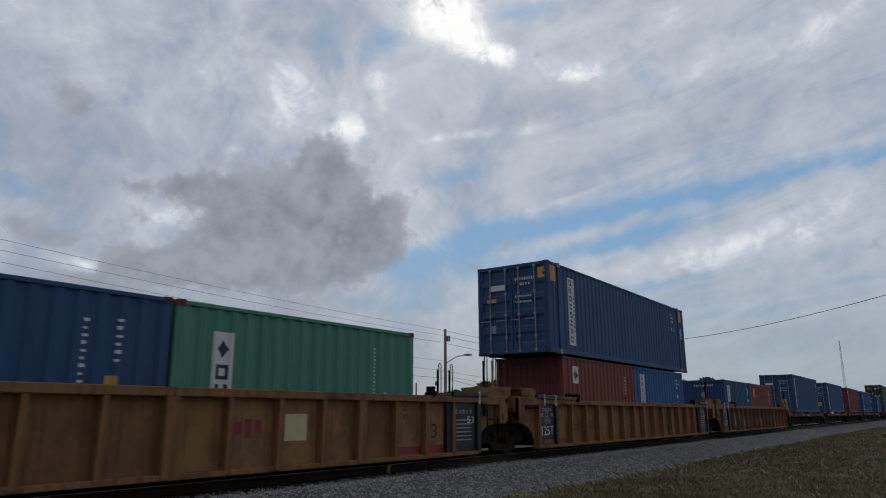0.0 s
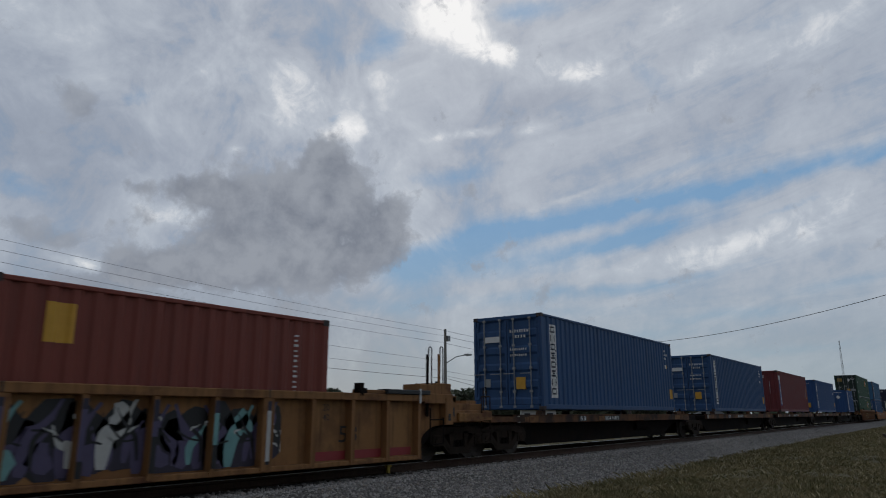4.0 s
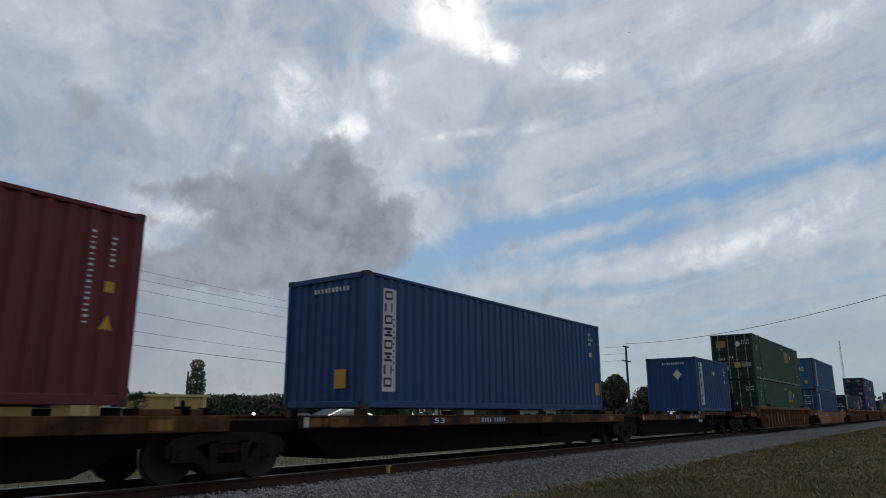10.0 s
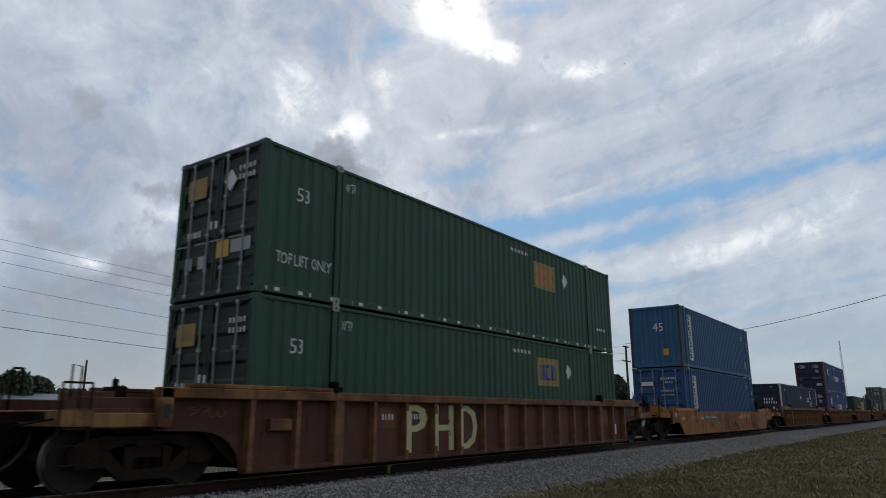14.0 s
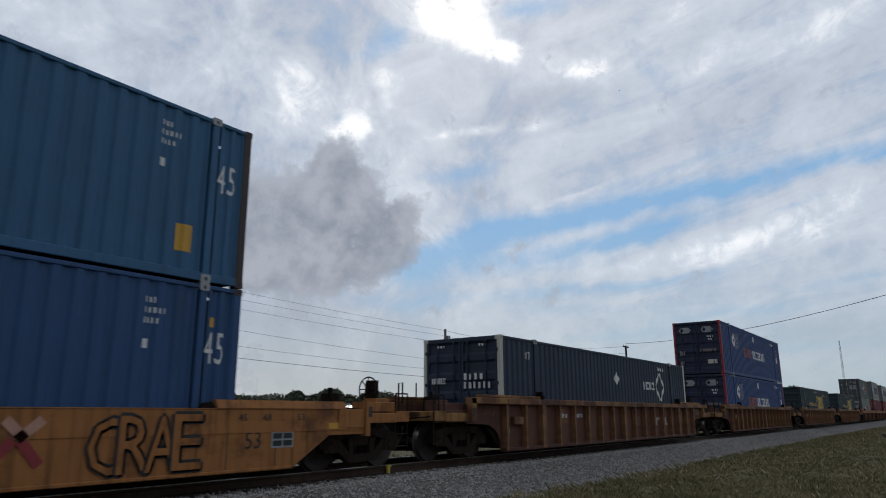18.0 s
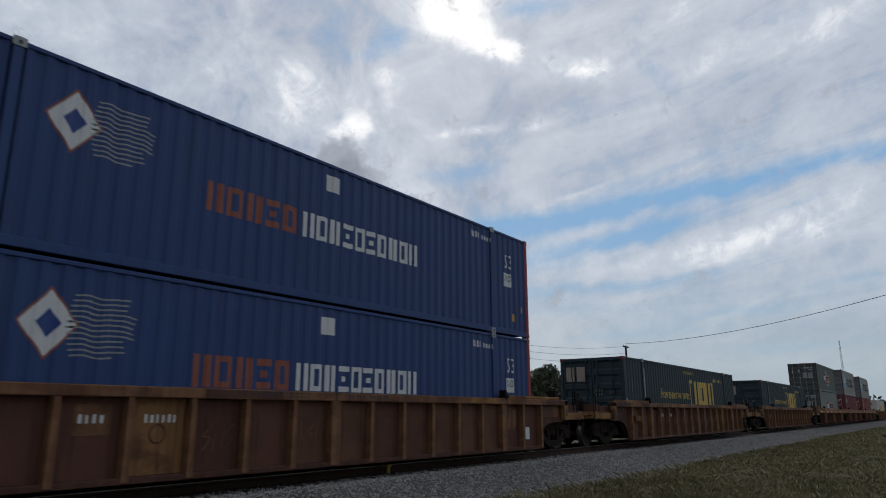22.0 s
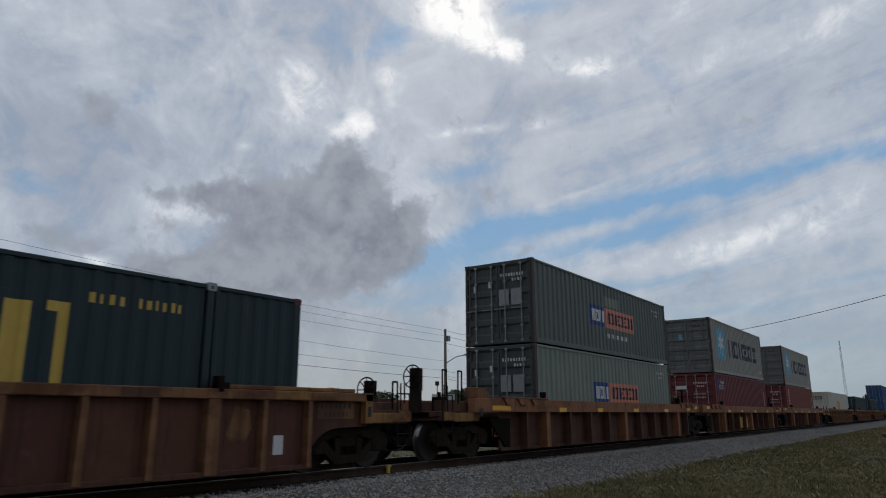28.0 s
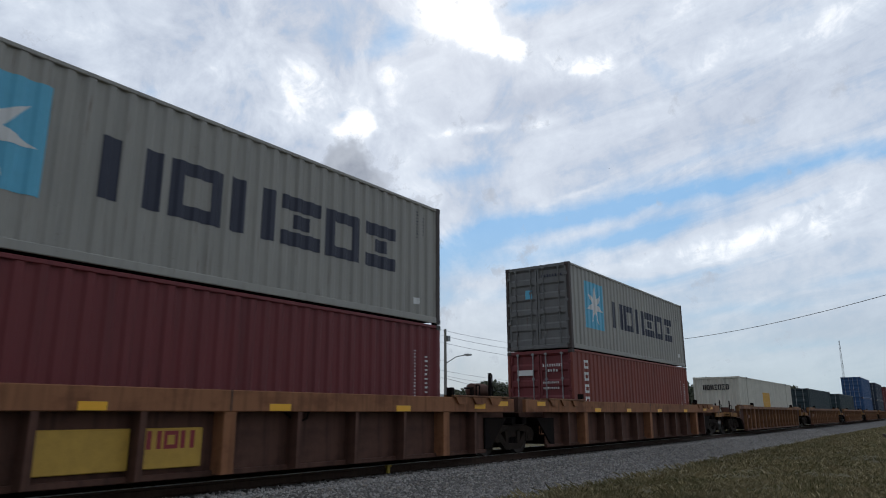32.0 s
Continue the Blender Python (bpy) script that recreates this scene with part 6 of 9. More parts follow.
# three dusty brown articulated units
def dusty_unit(x16, label, first, last, trucks, panel=False):
    L = 15.7
    c = well_car(x16, L, label, "chord", DUSTBROWN, DUSTCHORD, DUSTBROWN, ("coupler" if first else "joint", "coupler" if last else "joint"), trucks, over=1.85, post_x=[0.60] + [1.82 + 1.488 * i for i in range(9)] + [14.95], wide=(1, 5, 9), deep=0.21, top=1.46, chord_h=0.34)
    strips = ((-1.23, 0.92, 1.16) if first else (-1.40, 0.48, 1.29), (2.53, 0.47, 1.13), (5.32, 0.4, 1.13), (8.56, 0.47, 1.13), (11.93, 0.47, 1.13), (14.9, 0.48, 1.20), (16.0, 0.48, 1.27))
    for x, w, z in strips:
        part("reflector", Mesh().box(x, x + w, -1.566, -1.552, z, z + 0.12), REFLECT, c, "yellow reflector strip")
    for a, b in ((-0.78, 1.74), (L - 1.74, L + 0.78)):
        part("container_guide", Mesh().box(a, b, -1.62, -1.32, 1.464, 1.51), CHORD, c)
        for k in range(3):
            part("guide_bracket", Mesh().prism([(a + 0.22 + 0.74 * k, 1.30), (a + 0.52 + 0.74 * k, 1.30), (a + 0.66 + 0.74 * k, 1.463), (a + 0.08 + 0.74 * k, 1.463)], -1.61, -1.561), DUSTCHORD, c)
        part("lock_bracket", Mesh().box(b - 0.1 if a < 0 else a, b if a < 0 else a + 0.1, -1.55, -1.38, 1.4, 1.68), DARKSTEEL, c)
    if first:
        part("brake_stand_plate", Mesh().box(-3.12, -3.05, -0.75, -0.45, 1.62, 2.15), CHORD, c)
        brake_wheel(c, -3.3, -0.62, 1.95)
        for x in (-2.95, -2.3):
            rail_loop(c, x, -1.25, 1.1, 2.1)
        part("locker", Mesh().box(-1.79, -1.40, -1.5, -1.1, 1.462, 1.72).box(-1.40, -1.28, -1.5, -1.1, 1.462, 1.64), CHORD, c)
    if not last:
        # reservoir, valves and an upright at the joint
        part("air_tank", Mesh().lathe([(-0.40, 0.02), (-0.38, 0.12), (-0.32, 0.19), (0.32, 0.19), (0.38, 0.12), (0.40, 0.02)], 16), DUSTBROWN, c, "brown air reservoir", pose(L + 1.05, -0.45, 1.70, 0, 0, 90))
        part("tank_saddle", Mesh().box(L + 0.75, L + 0.85, -0.65, -0.25, 1.0, 1.54).box(L + 1.25, L + 1.35, -0.65, -0.25, 1.0, 1.54), DUSTBROWN, c)
        part("valve_lever", Mesh().rod((L + 0.2, -0.8, 1.1), (L + 0.25, -0.8, 1.76), 0.09, 8, 0.05).rod((L + 0.22, -0.8, 1.74), (L - 0.1, -0.8, 1.72), 0.03, 6), DARKSTEEL, c)
        rail_loop(c, L + 0.45, -0.8, 1.1, 1.82)
        part("upright", Mesh().box(L + 1.06, L + 1.13, -0.86, -0.78, 1.0, 2.16).rod((L + 1.22, -0.82, 1.3), (L + 1.22, -0.82, 2.12), 0.017, 6).rod((L + 1.1, -0.82, 2.13), (L + 1.22, -0.82, 2.12), 0.017, 6), DARKSTEEL, c)
        part("cross_walk", Mesh().box(L + 1.5, L + 2.3, -1.1, -0.5, 1.42, 1.47), DARKSTEEL, c)
    if panel:
        panelpaint = plain("yellow_panel_paint", (0.50, 0.30, 0.045), 0.6, 0, 0.35)
        for xa, xb in ((4.90, 6.20), (6.37, 7.40)):
            part("yellow_panel", Mesh().box(xa, xb, -1.38, -1.285, 0.30, 0.88), panelpaint, c, "yellow side panel")
        side_paint(c, "trade_name", block_row(6.46, 0.58, 0.84, 0.26, 3, 0.14, 0.06), RED, y_side=1.38)
    side_paint(c, "lettering", fit_text("125T", -0.85, 0.50, -0.35, 0.74), DUSTCHORD, y_side=1.29, proud=0.006)
    part("side_hook", Mesh().tube([(9.0, -1.33, 1.18), (9.35, -1.38, 0.92), (9.6, -1.36, 1.0), (9.7, -1.33, 1.18)], 0.02, 6), DARKSTEEL, c)
    part("side_pipe", Mesh().rod((-0.9, -1.36, 1.14), (L - 0.2, -1.36, 1.14), 0.022, 6), DARKSTEEL, c)
    return c


u = dusty_unit(129.11, "dusty brown well car unit with a tan chord and yellow reflectors", True, False, (-2.0,))
u = dusty_unit(148.59, "dusty brown well car unit with a yellow panel on its side", False, False, (-2.1,), True)
u = dusty_unit(168.09, "dusty brown well car unit with yellow reflectors", False, True, (-2.1, 17.7))
for i, (paint, hh, zz, lab) in enumerate(((GREYGREEN, HC, WELL_Z - 0.06, "pale grey-green corrugated 40 ft container in a well car"), (DARKGREY, STD, WELL_Z - 0.04 + HC, "dark grey-green weathered 40 ft container stacked on another"))):
    c, side, end = container(130.86, zz, FT40, hh, paint, lab, "doors", post_paint=CASTING, endpaint=ENDSHADEGREY)
    z = 0.98 if i else 1.2
    side("name_panel", [quad(4.2, z, 5.52, z + 0.72)], DECALBLUE, "blue trade mark panel")
    side("name_panel", [quad(5.52, z, 8.4, z + 0.72)], PINKSALMON, "salmon trade mark panel")
    side("trade_name", block_row(4.32, z + 0.16, 1.1, 0.42, 3, 0.15, 0.1), WHITE, "", 0.009)
    side("trade_name", block_row(5.7, z + 0.16, 2.55, 0.42, 8, 0.2, 0.08), INK, "", 0.009)
    if i:
        side("small_print", bar_row(5.62, z - 0.36, 2.0, 0.17, 11), WHITE)
        side("pale_patch", [quad(5.55, z + 0.78, 6.9, z + 1.15)], GREYGREEN, "unfaded paint patch")
    side("number_mark", bar_row(FT40 - 1.55, hh - 0.46, 0.85, 0.11, 8) + bar_row(FT40 - 1.3, hh - 0.62, 0.45, 0.08, 4), WHITE)
    end("number_mark", bar_row(0.1, hh - 0.5, 0.85, 0.1, 9) + bar_row(0.5, hh - 0.66, 0.4, 0.09, 4) + bar_row(-0.9, hh - 0.9, 0.12, 0.2, 1) + bar_row(-0.35, hh - 0.8, 0.15, 0.2, 1), WHITE)
    end("white_plate", [quad(0.02, hh - 1.4, 0.38, hh - 0.9), quad(0.46, hh - 1.4, 0.84, hh - 0.9)], GALV)
for i, x in enumerate((150.35, 169.85)):
    c, side, end = container(x, WELL_Z - 0.03, FT40, HC, (REDBROWN, ORANGERED)[i], ("oxide-red corrugated 40 ft container in a well car", "orange-red corrugated 40 ft container in a well car")[i], "doors", endpaint=REDBROWN)
    if i == 0:
        side("name_panel", [quad(0.68, 2.02, 1.95, 2.6)], DECALBLUE, "blue name panel")
        side("trade_name", block_row(0.85, 2.1, 1.05, 0.2, 6, 0.2, 0.05) + [quad(1.15, 2.38, 1.9, 2.5)], CSXYEL, "", 0.009)
    else:
        side("trade_name", [r for k in range(5) for r in frame_shape(0.95, 0.7 + 0.4 * k, 1.25, 0.98 + 0.4 * k, 0.08)], WHITE)
    side("number_mark", bar_column(FT40 - 0.95, 0.7, 0.06, 1.6, 14) + bar_column(FT40 - 0.55, 1.3, 0.06, 0.9, 6), WHITE)
    end_marks(end, HC, False)
    c, side, end = container(x, WELL_Z - 0.01 + HC, FT40, HC, GREY, "light grey corrugated 40 ft container with a pale blue star panel", "doors", post_paint=CASTING, endpaint=SHADEDGREY, bars=SHADEDGREY)
    side("star_panel", [quad(1.24, 0.8, 2.88, 2.44)], CYAN, "light blue square panel")
    star = []
    for k in range(14):
        r = 0.72 if k % 2 == 0 else 0.26
        g = math.pi / 2 + 2 * math.pi * k / 14
        star.append((2.06 + r * math.cos(g), 1.62 + r * math.sin(g)))
    side("star", [[(2.06, 1.62), star[k], star[(k + 1) % 14]] for k in range(14)], WHITE, "white seven-pointed star", 0.009)
    rings = block_row(3.65, 1.02, 7.0, 0.98, 6, 0.14, 0.24)
    side("trade_name", rings, INK, "dark trade name blocks")
    side("white_card", [quad(FT40 - 1.0, 0.4, FT40 - 0.8, 0.55)], WHITE)
    side("number_mark", bar_column(FT40 - 0.9, HC - 0.9, 0.05, 0.7, 6) + bar_column(FT40 - 0.65, HC - 0.8, 0.05, 0.5, 4), INK)
    end("logo_plate", [quad(-0.45, 1.75, -0.2, 2.05)], CYAN)
    end("number_mark", bar_row(0.2, HC - 0.45, 0.8, 0.09, 8), INK)

# the far rear of the train
brown_well(191.65, "rusty brown well car", 0)
c, side, end = container(191.65, WELL_Z, L53, HC, CREAM, "cream corrugated 53 ft container in a well car", "plain", width=2.59, pitch=0.30, posts40=True, cast=CREAM, post_paint=CREAM)
end("trade_name", block_row(-0.75, HC - 0.75, 1.5, 0.3, 7, 0.2, 0.06), BLACK)
side("name_panel", [quad(6.0, 1.2, 8.2, 2.1)], YELLOW)
side("number_mark", bar_row(6.6, HC - 2.2, 1.6, 0.35, 5), BLACK)
for x in (215.05, 238.45, 261.85, 285.25, 308.65, 332.05, 355.45, 378.85):
    brown_well(x, "rusty brown well car", 1)
for x, paint, n, lab in ((222.3, DARKGREEN, 1, "dark green 53 ft container in a well car"), (243.3, DARKGREEN, 1, "dark green 53 ft container in a well car"), (263.7, BLUE, 2, "blue 45 ft container in a well car"), (287.1, NAVY, 2, "navy 45 ft container in a well car"), (310.5, REDBROWN, 2, "oxide-red 45 ft container in a well car"), (333.9, BLUE, 2, "blue 45 ft container in a well car"), (357.3, BLUE2, 2, "bright blue 45 ft container in a well car"), (380.7, DARKGREEN, 2, "dark green 45 ft container in a well car")):
    for i in range(n):
        container(x - (0 if n == 2 else 6.0), WELL_Z + i * (HC + 0.02), L45, HC, paint, lab, "doors", posts40=True)


# ---- the sky: a slowly turning vault of high cloud, and a lower layer of grey banks ----
# each bank: azimuth, elevation, half width, half height (degrees), lean (degrees), weight
BLUE_GAPS = ((62.0, 32.6, 3.1, 0.8, 0, 1.10), (49.9, 30.6, 1.6, 1.7, -30, 0.80), (47.4, 29.4, 2.1, 0.7, 20, 0.60), (52.0, 31.9, 1.3, 1.1, 0, 0.50), (45.7, 24.2, 1.5, 0.5, 10, 0.90), (37.0, 27.0, 1.4, 1.1, -30, 0.35), (29.1, 23.9, 1.7, 0.6, 10, 0.45), (21.5, 15.7, 1.6, 0.7, 0, 0.50), (20.9, 16.8, 1.0, 0.5, 0, 0.40), (53.1, 13.2, 3.4, 1.3, 10, 0.80), (58.5, 14.9, 5.3, 1.1, 12, 1.10), (64.8, 15.6, 6.2, 0.9, 12, 1.10), (71.8, 16.4, 5.4, 0.7, 13, 1.15), (78.4, 17.2, 5.0, 0.6, 14, 1.05), (84.5, 17.8, 4.5, 0.5, 14, 1.05), (88.6, 18.0, 2.1, 0.5, 14, 1.05), (51.2, 11.8, 2.4, 1.7, 0, 0.80), (54.1, 19.3, 4.5, 0.7, 8, 0.50), (50.1, 19.7, 2.5, 0.6, 0, 0.45), (70.2, 14.0, 4.1, 0.5, 8, 0.50), (82.2, 15.0, 2.7, 0.3, 10, 0.45), (65.0, 11.5, 3.7, 0.6, 3, 0.40), (74.2, 19.0, 6.6, 0.4, 12, 0.30), (72.6, 26.7, 1.9, 0.8, -30, 0.30), (83.9, 28.3, 2.4, 0.7, 0, 0.30), (50.2, 8.9, 4.3, 0.8, 0, 0.50), (64.4, 7.8, 6.9, 0.6, 2, 0.35), (77.4, 7.3, 5.2, 0.4, 4, 0.60), (81.0, 4.6, 4.1, 0.4, 2, 0.55), (68.8, 5.9, 5.3, 0.4, 2, 0.50), (74.4, 10.5, 5.9, 0.4, 6, 0.45), (85.2, 9.2, 3.2, 0.4, 6, 0.45), (56.5, 12.2, 5.3, 1.3, 8, 0.75), (63.7, 12.7, 6.6, 0.9, 10, 0.70), (70.7, 14.0, 5.8, 0.7, 12, 0.60), (59.8, 9.3, 7.5, 0.7, 3, 0.55), (67.2, 9.6, 5.4, 0.5, 4, 0.50))
WHITE_BANKS = ((55.4, 32.7, 2.4, 1.9, 0, 1.50), (57.0, 31.0, 2.4, 1.3, -20, 1.20), (59.8, 29.4, 2.6, 0.7, -8, 1.20), (54.1, 33.2, 1.6, 1.0, 0, 0.80), (48.9, 27.6, 1.4, 0.8, 0, 0.80), (47.0, 23.3, 1.6, 0.7, 0, 0.80), (45.1, 22.6, 1.2, 0.5, 0, 0.60), (55.9, 22.9, 2.5, 0.4, 8, 0.80), (62.4, 23.3, 1.4, 0.5, 0, 0.60), (67.8, 27.3, 2.2, 1.0, 0, 0.70), (64.4, 27.6, 4.0, 1.3, 0, 0.50), (26.1, 11.0, 1.9, 0.5, -6, 1.20), (36.5, 21.1, 0.8, 0.4, 0, 0.60), (41.5, 25.7, 3.4, 1.5, 0, 0.60), (33.4, 25.6, 2.7, 1.1, 15, 0.50), (39.2, 23.2, 4.3, 1.3, 0, 0.45), (33.0, 15.3, 1.9, 0.8, 0, 0.80), (41.9, 27.5, 3.0, 1.1, 0, 0.40), (77.3, 26.8, 4.0, 1.2, 15, 0.50), (85.8, 27.1, 4.6, 1.5, 16, 0.50), (72.9, 29.7, 4.7, 1.2, 10, 0.40), (83.2, 13.6, 3.4, 1.4, 10, 0.45), (77.9, 12.5, 5.3, 1.1, 8, 0.40), (86.1, 15.7, 2.1, 1.2, 10, 0.35), (72.8, 12.0, 6.5, 0.8, 5, 0.30), (65.3, 17.5, 2.9, 0.2, 12, 0.30), (22.9, 27.3, 3.5, 1.5, 0, 0.20), (47.4, 8.0, 7.0, 0.9, 0, 0.25))
SHADE_BANKS = ((79.0, 22.7, 10.9, 1.7, 14, 0.35), (65.3, 26.0, 4.5, 1.3, 10, 0.30), (60.2, 25.2, 6.1, 1.4, 10, 0.35), (21.0, 24.5, 4.4, 2.7, 0, 0.65), (21.6, 19.8, 4.0, 2.4, 0, 0.50), (28.2, 21.0, 3.3, 1.5, 0, 0.35), (32.6, 19.9, 3.9, 1.3, 0, 0.35), (24.0, 6.6, 7.1, 3.0, 0, 1.70), (37.5, 7.3, 9.5, 2.7, 0, 1.50), (28.8, 3.5, 16.9, 1.9, 0, 1.20), (24.3, 16.6, 4.5, 2.5, 0, 0.50), (85.3, 23.6, 6.1, 0.8, 16, 0.10), (46.2, 18.7, 2.9, 1.7, 0, 0.30), (66.3, 9.6, 1.8, 0.4, 8, 0.70), (84.1, 5.6, 5.0, 1.6, 0, 0.50))
GREY_BANKS = ((43.9, 20.0, 1.8, 2.1, 0, 1.00), (45.7, 20.4, 1.7, 1.6, 0, 0.70), (43.3, 17.2, 4.3, 2.8, 0, 1.00), (47.2, 15.4, 3.6, 2.8, 0, 1.00), (50.1, 16.7, 1.5, 0.8, 0, 0.75), (49.7, 13.6, 1.9, 1.9, 0, 0.80), (35.9, 17.5, 3.4, 1.4, 0, 1.00), (32.8, 17.6, 1.7, 0.8, 0, 0.75), (37.9, 15.0, 4.1, 2.3, 0, 1.00), (41.7, 12.4, 6.0, 2.8, 0, 1.00), (36.3, 11.3, 4.8, 1.8, 0, 0.90), (31.7, 10.5, 3.3, 1.0, 0, 0.60), (46.4, 11.2, 2.8, 1.2, 0, 0.50), (29.4, 17.3, 1.8, 0.6, -10, 0.70), (27.1, 15.5, 1.0, 0.9, 0, 0.40), (30.4, 11.5, 3.2, 1.2, 0, 0.70), (27.0, 9.9, 3.0, 0.8, 0, 0.55))
WISP_BANKS = ((24.1, 23.2, 1.5, 0.6, -12, 0.60), (25.0, 22.2, 1.4, 1.1, 0, 1.00), (23.0, 23.7, 1.0, 0.5, 0, 0.40), (22.5, 13.2, 3.2, 1.0, 0, 0.60), (21.0, 13.6, 1.7, 0.6, 0, 0.50), (24.8, 12.4, 3.3, 0.7, 0, 0.60), (28.2, 9.0, 4.6, 1.3, 0, 0.50), (23.2, 7.8, 4.2, 1.2, 0, 0.35), (40.0, 8.7, 6.7, 1.1, 0, 0.35), (27.0, 9.7, 4.6, 1.0, 0, 0.60))


def vault(name, radius, label):
    m = Mesh()
    na, ne = 96, 30
    els = [-8 + 98 * (j / ne) for j in range(ne + 1)]
    verts = [(radius * math.cos(radians(e)) * math.sin(2 * math.pi * i / na), radius * math.cos(radians(e)) * math.cos(2 * math.pi * i / na), radius * math.sin(radians(e))) for e in els for i in range(na)]
    faces = [(j * na + i, j * na + (i + 1) % na, (j + 1) * na + (i + 1) % na, (j + 1) * na + i) for j in range(ne) for i in range(na)]
    me = bpy.data.meshes.new(name)
    me.from_pydata(verts, [], faces)
    me.polygons.foreach_set("use_smooth", [True] * len(me.polygons))
    ob = new(name, me)
    ob.matrix_basis = Matrix.Translation(CAM)
    return tagged(ob, label, "sky", kind="structure")


def sky_angles(n, wob=2.2, scale=5.0):
    """Azimuth and elevation in degrees, roughened by noise, and the plain direction."""
    tc = n.t.nodes.new("ShaderNodeTexCoord")
    nm = n.t.nodes.new("ShaderNodeVectorMath")
    nm.operation = "NORMALIZE"
    n.link(tc.outputs["Object"], nm.inputs[0])
    d = nm.outputs[0]
    s = n.t.nodes.new("ShaderNodeSeparateXYZ")
    n.link(d, s.inputs[0])
    az = n.math("MULTIPLY", n.math("ARCTAN2", s.outputs[0], s.outputs[1]), 180 / math.pi)
    el = n.math("MULTIPLY", n.math("ARCSINE", s.outputs[2]), 180 / math.pi)
    w = n.node("ShaderNodeTexNoise", Scale=scale, Detail=6.0, Roughness=0.6)
    n.link(d, w.inputs["Vector"])
    ws = n.t.nodes.new("ShaderNodeSeparateColor")
    n.link(w.outputs["Color"], ws.inputs[0])
    az2 = n.math("ADD", az, n.math("MULTIPLY", n.math("SUBTRACT", ws.outputs[0], 0.5), wob * 4))
    el2 = n.math("ADD", el, n.math("MULTIPLY", n.math("SUBTRACT", ws.outputs[1], 0.5), wob * 3))
    return d, s, az, el, az2, el2


def banks(n, az, el, rows):
    """The sum of soft ellipses."""
    total = None
    for a, e, w, h, lean, k in rows:
        dx, dy = n.math("SUBTRACT", az, a), n.math("SUBTRACT", el, e)
        c, s = math.cos(radians(lean)), math.sin(radians(lean))
        u = n.math("DIVIDE", n.math("ADD", n.math("MULTIPLY", dx, c), n.math("MULTIPLY", dy, s)), w)
        v = n.math("DIVIDE", n.math("SUBTRACT", n.math("MULTIPLY", dy, c), n.math("MULTIPLY", dx, s)), h)
        q = n.math("ADD", n.math("MULTIPLY", u, u), n.math("MULTIPLY", v, v))
        g = n.math("MULTIPLY", n.math("EXPONENT", n.math("MULTIPLY", q, -0.9)), k)
        total = g if total is None else n.math("ADD", total, g)
    return total


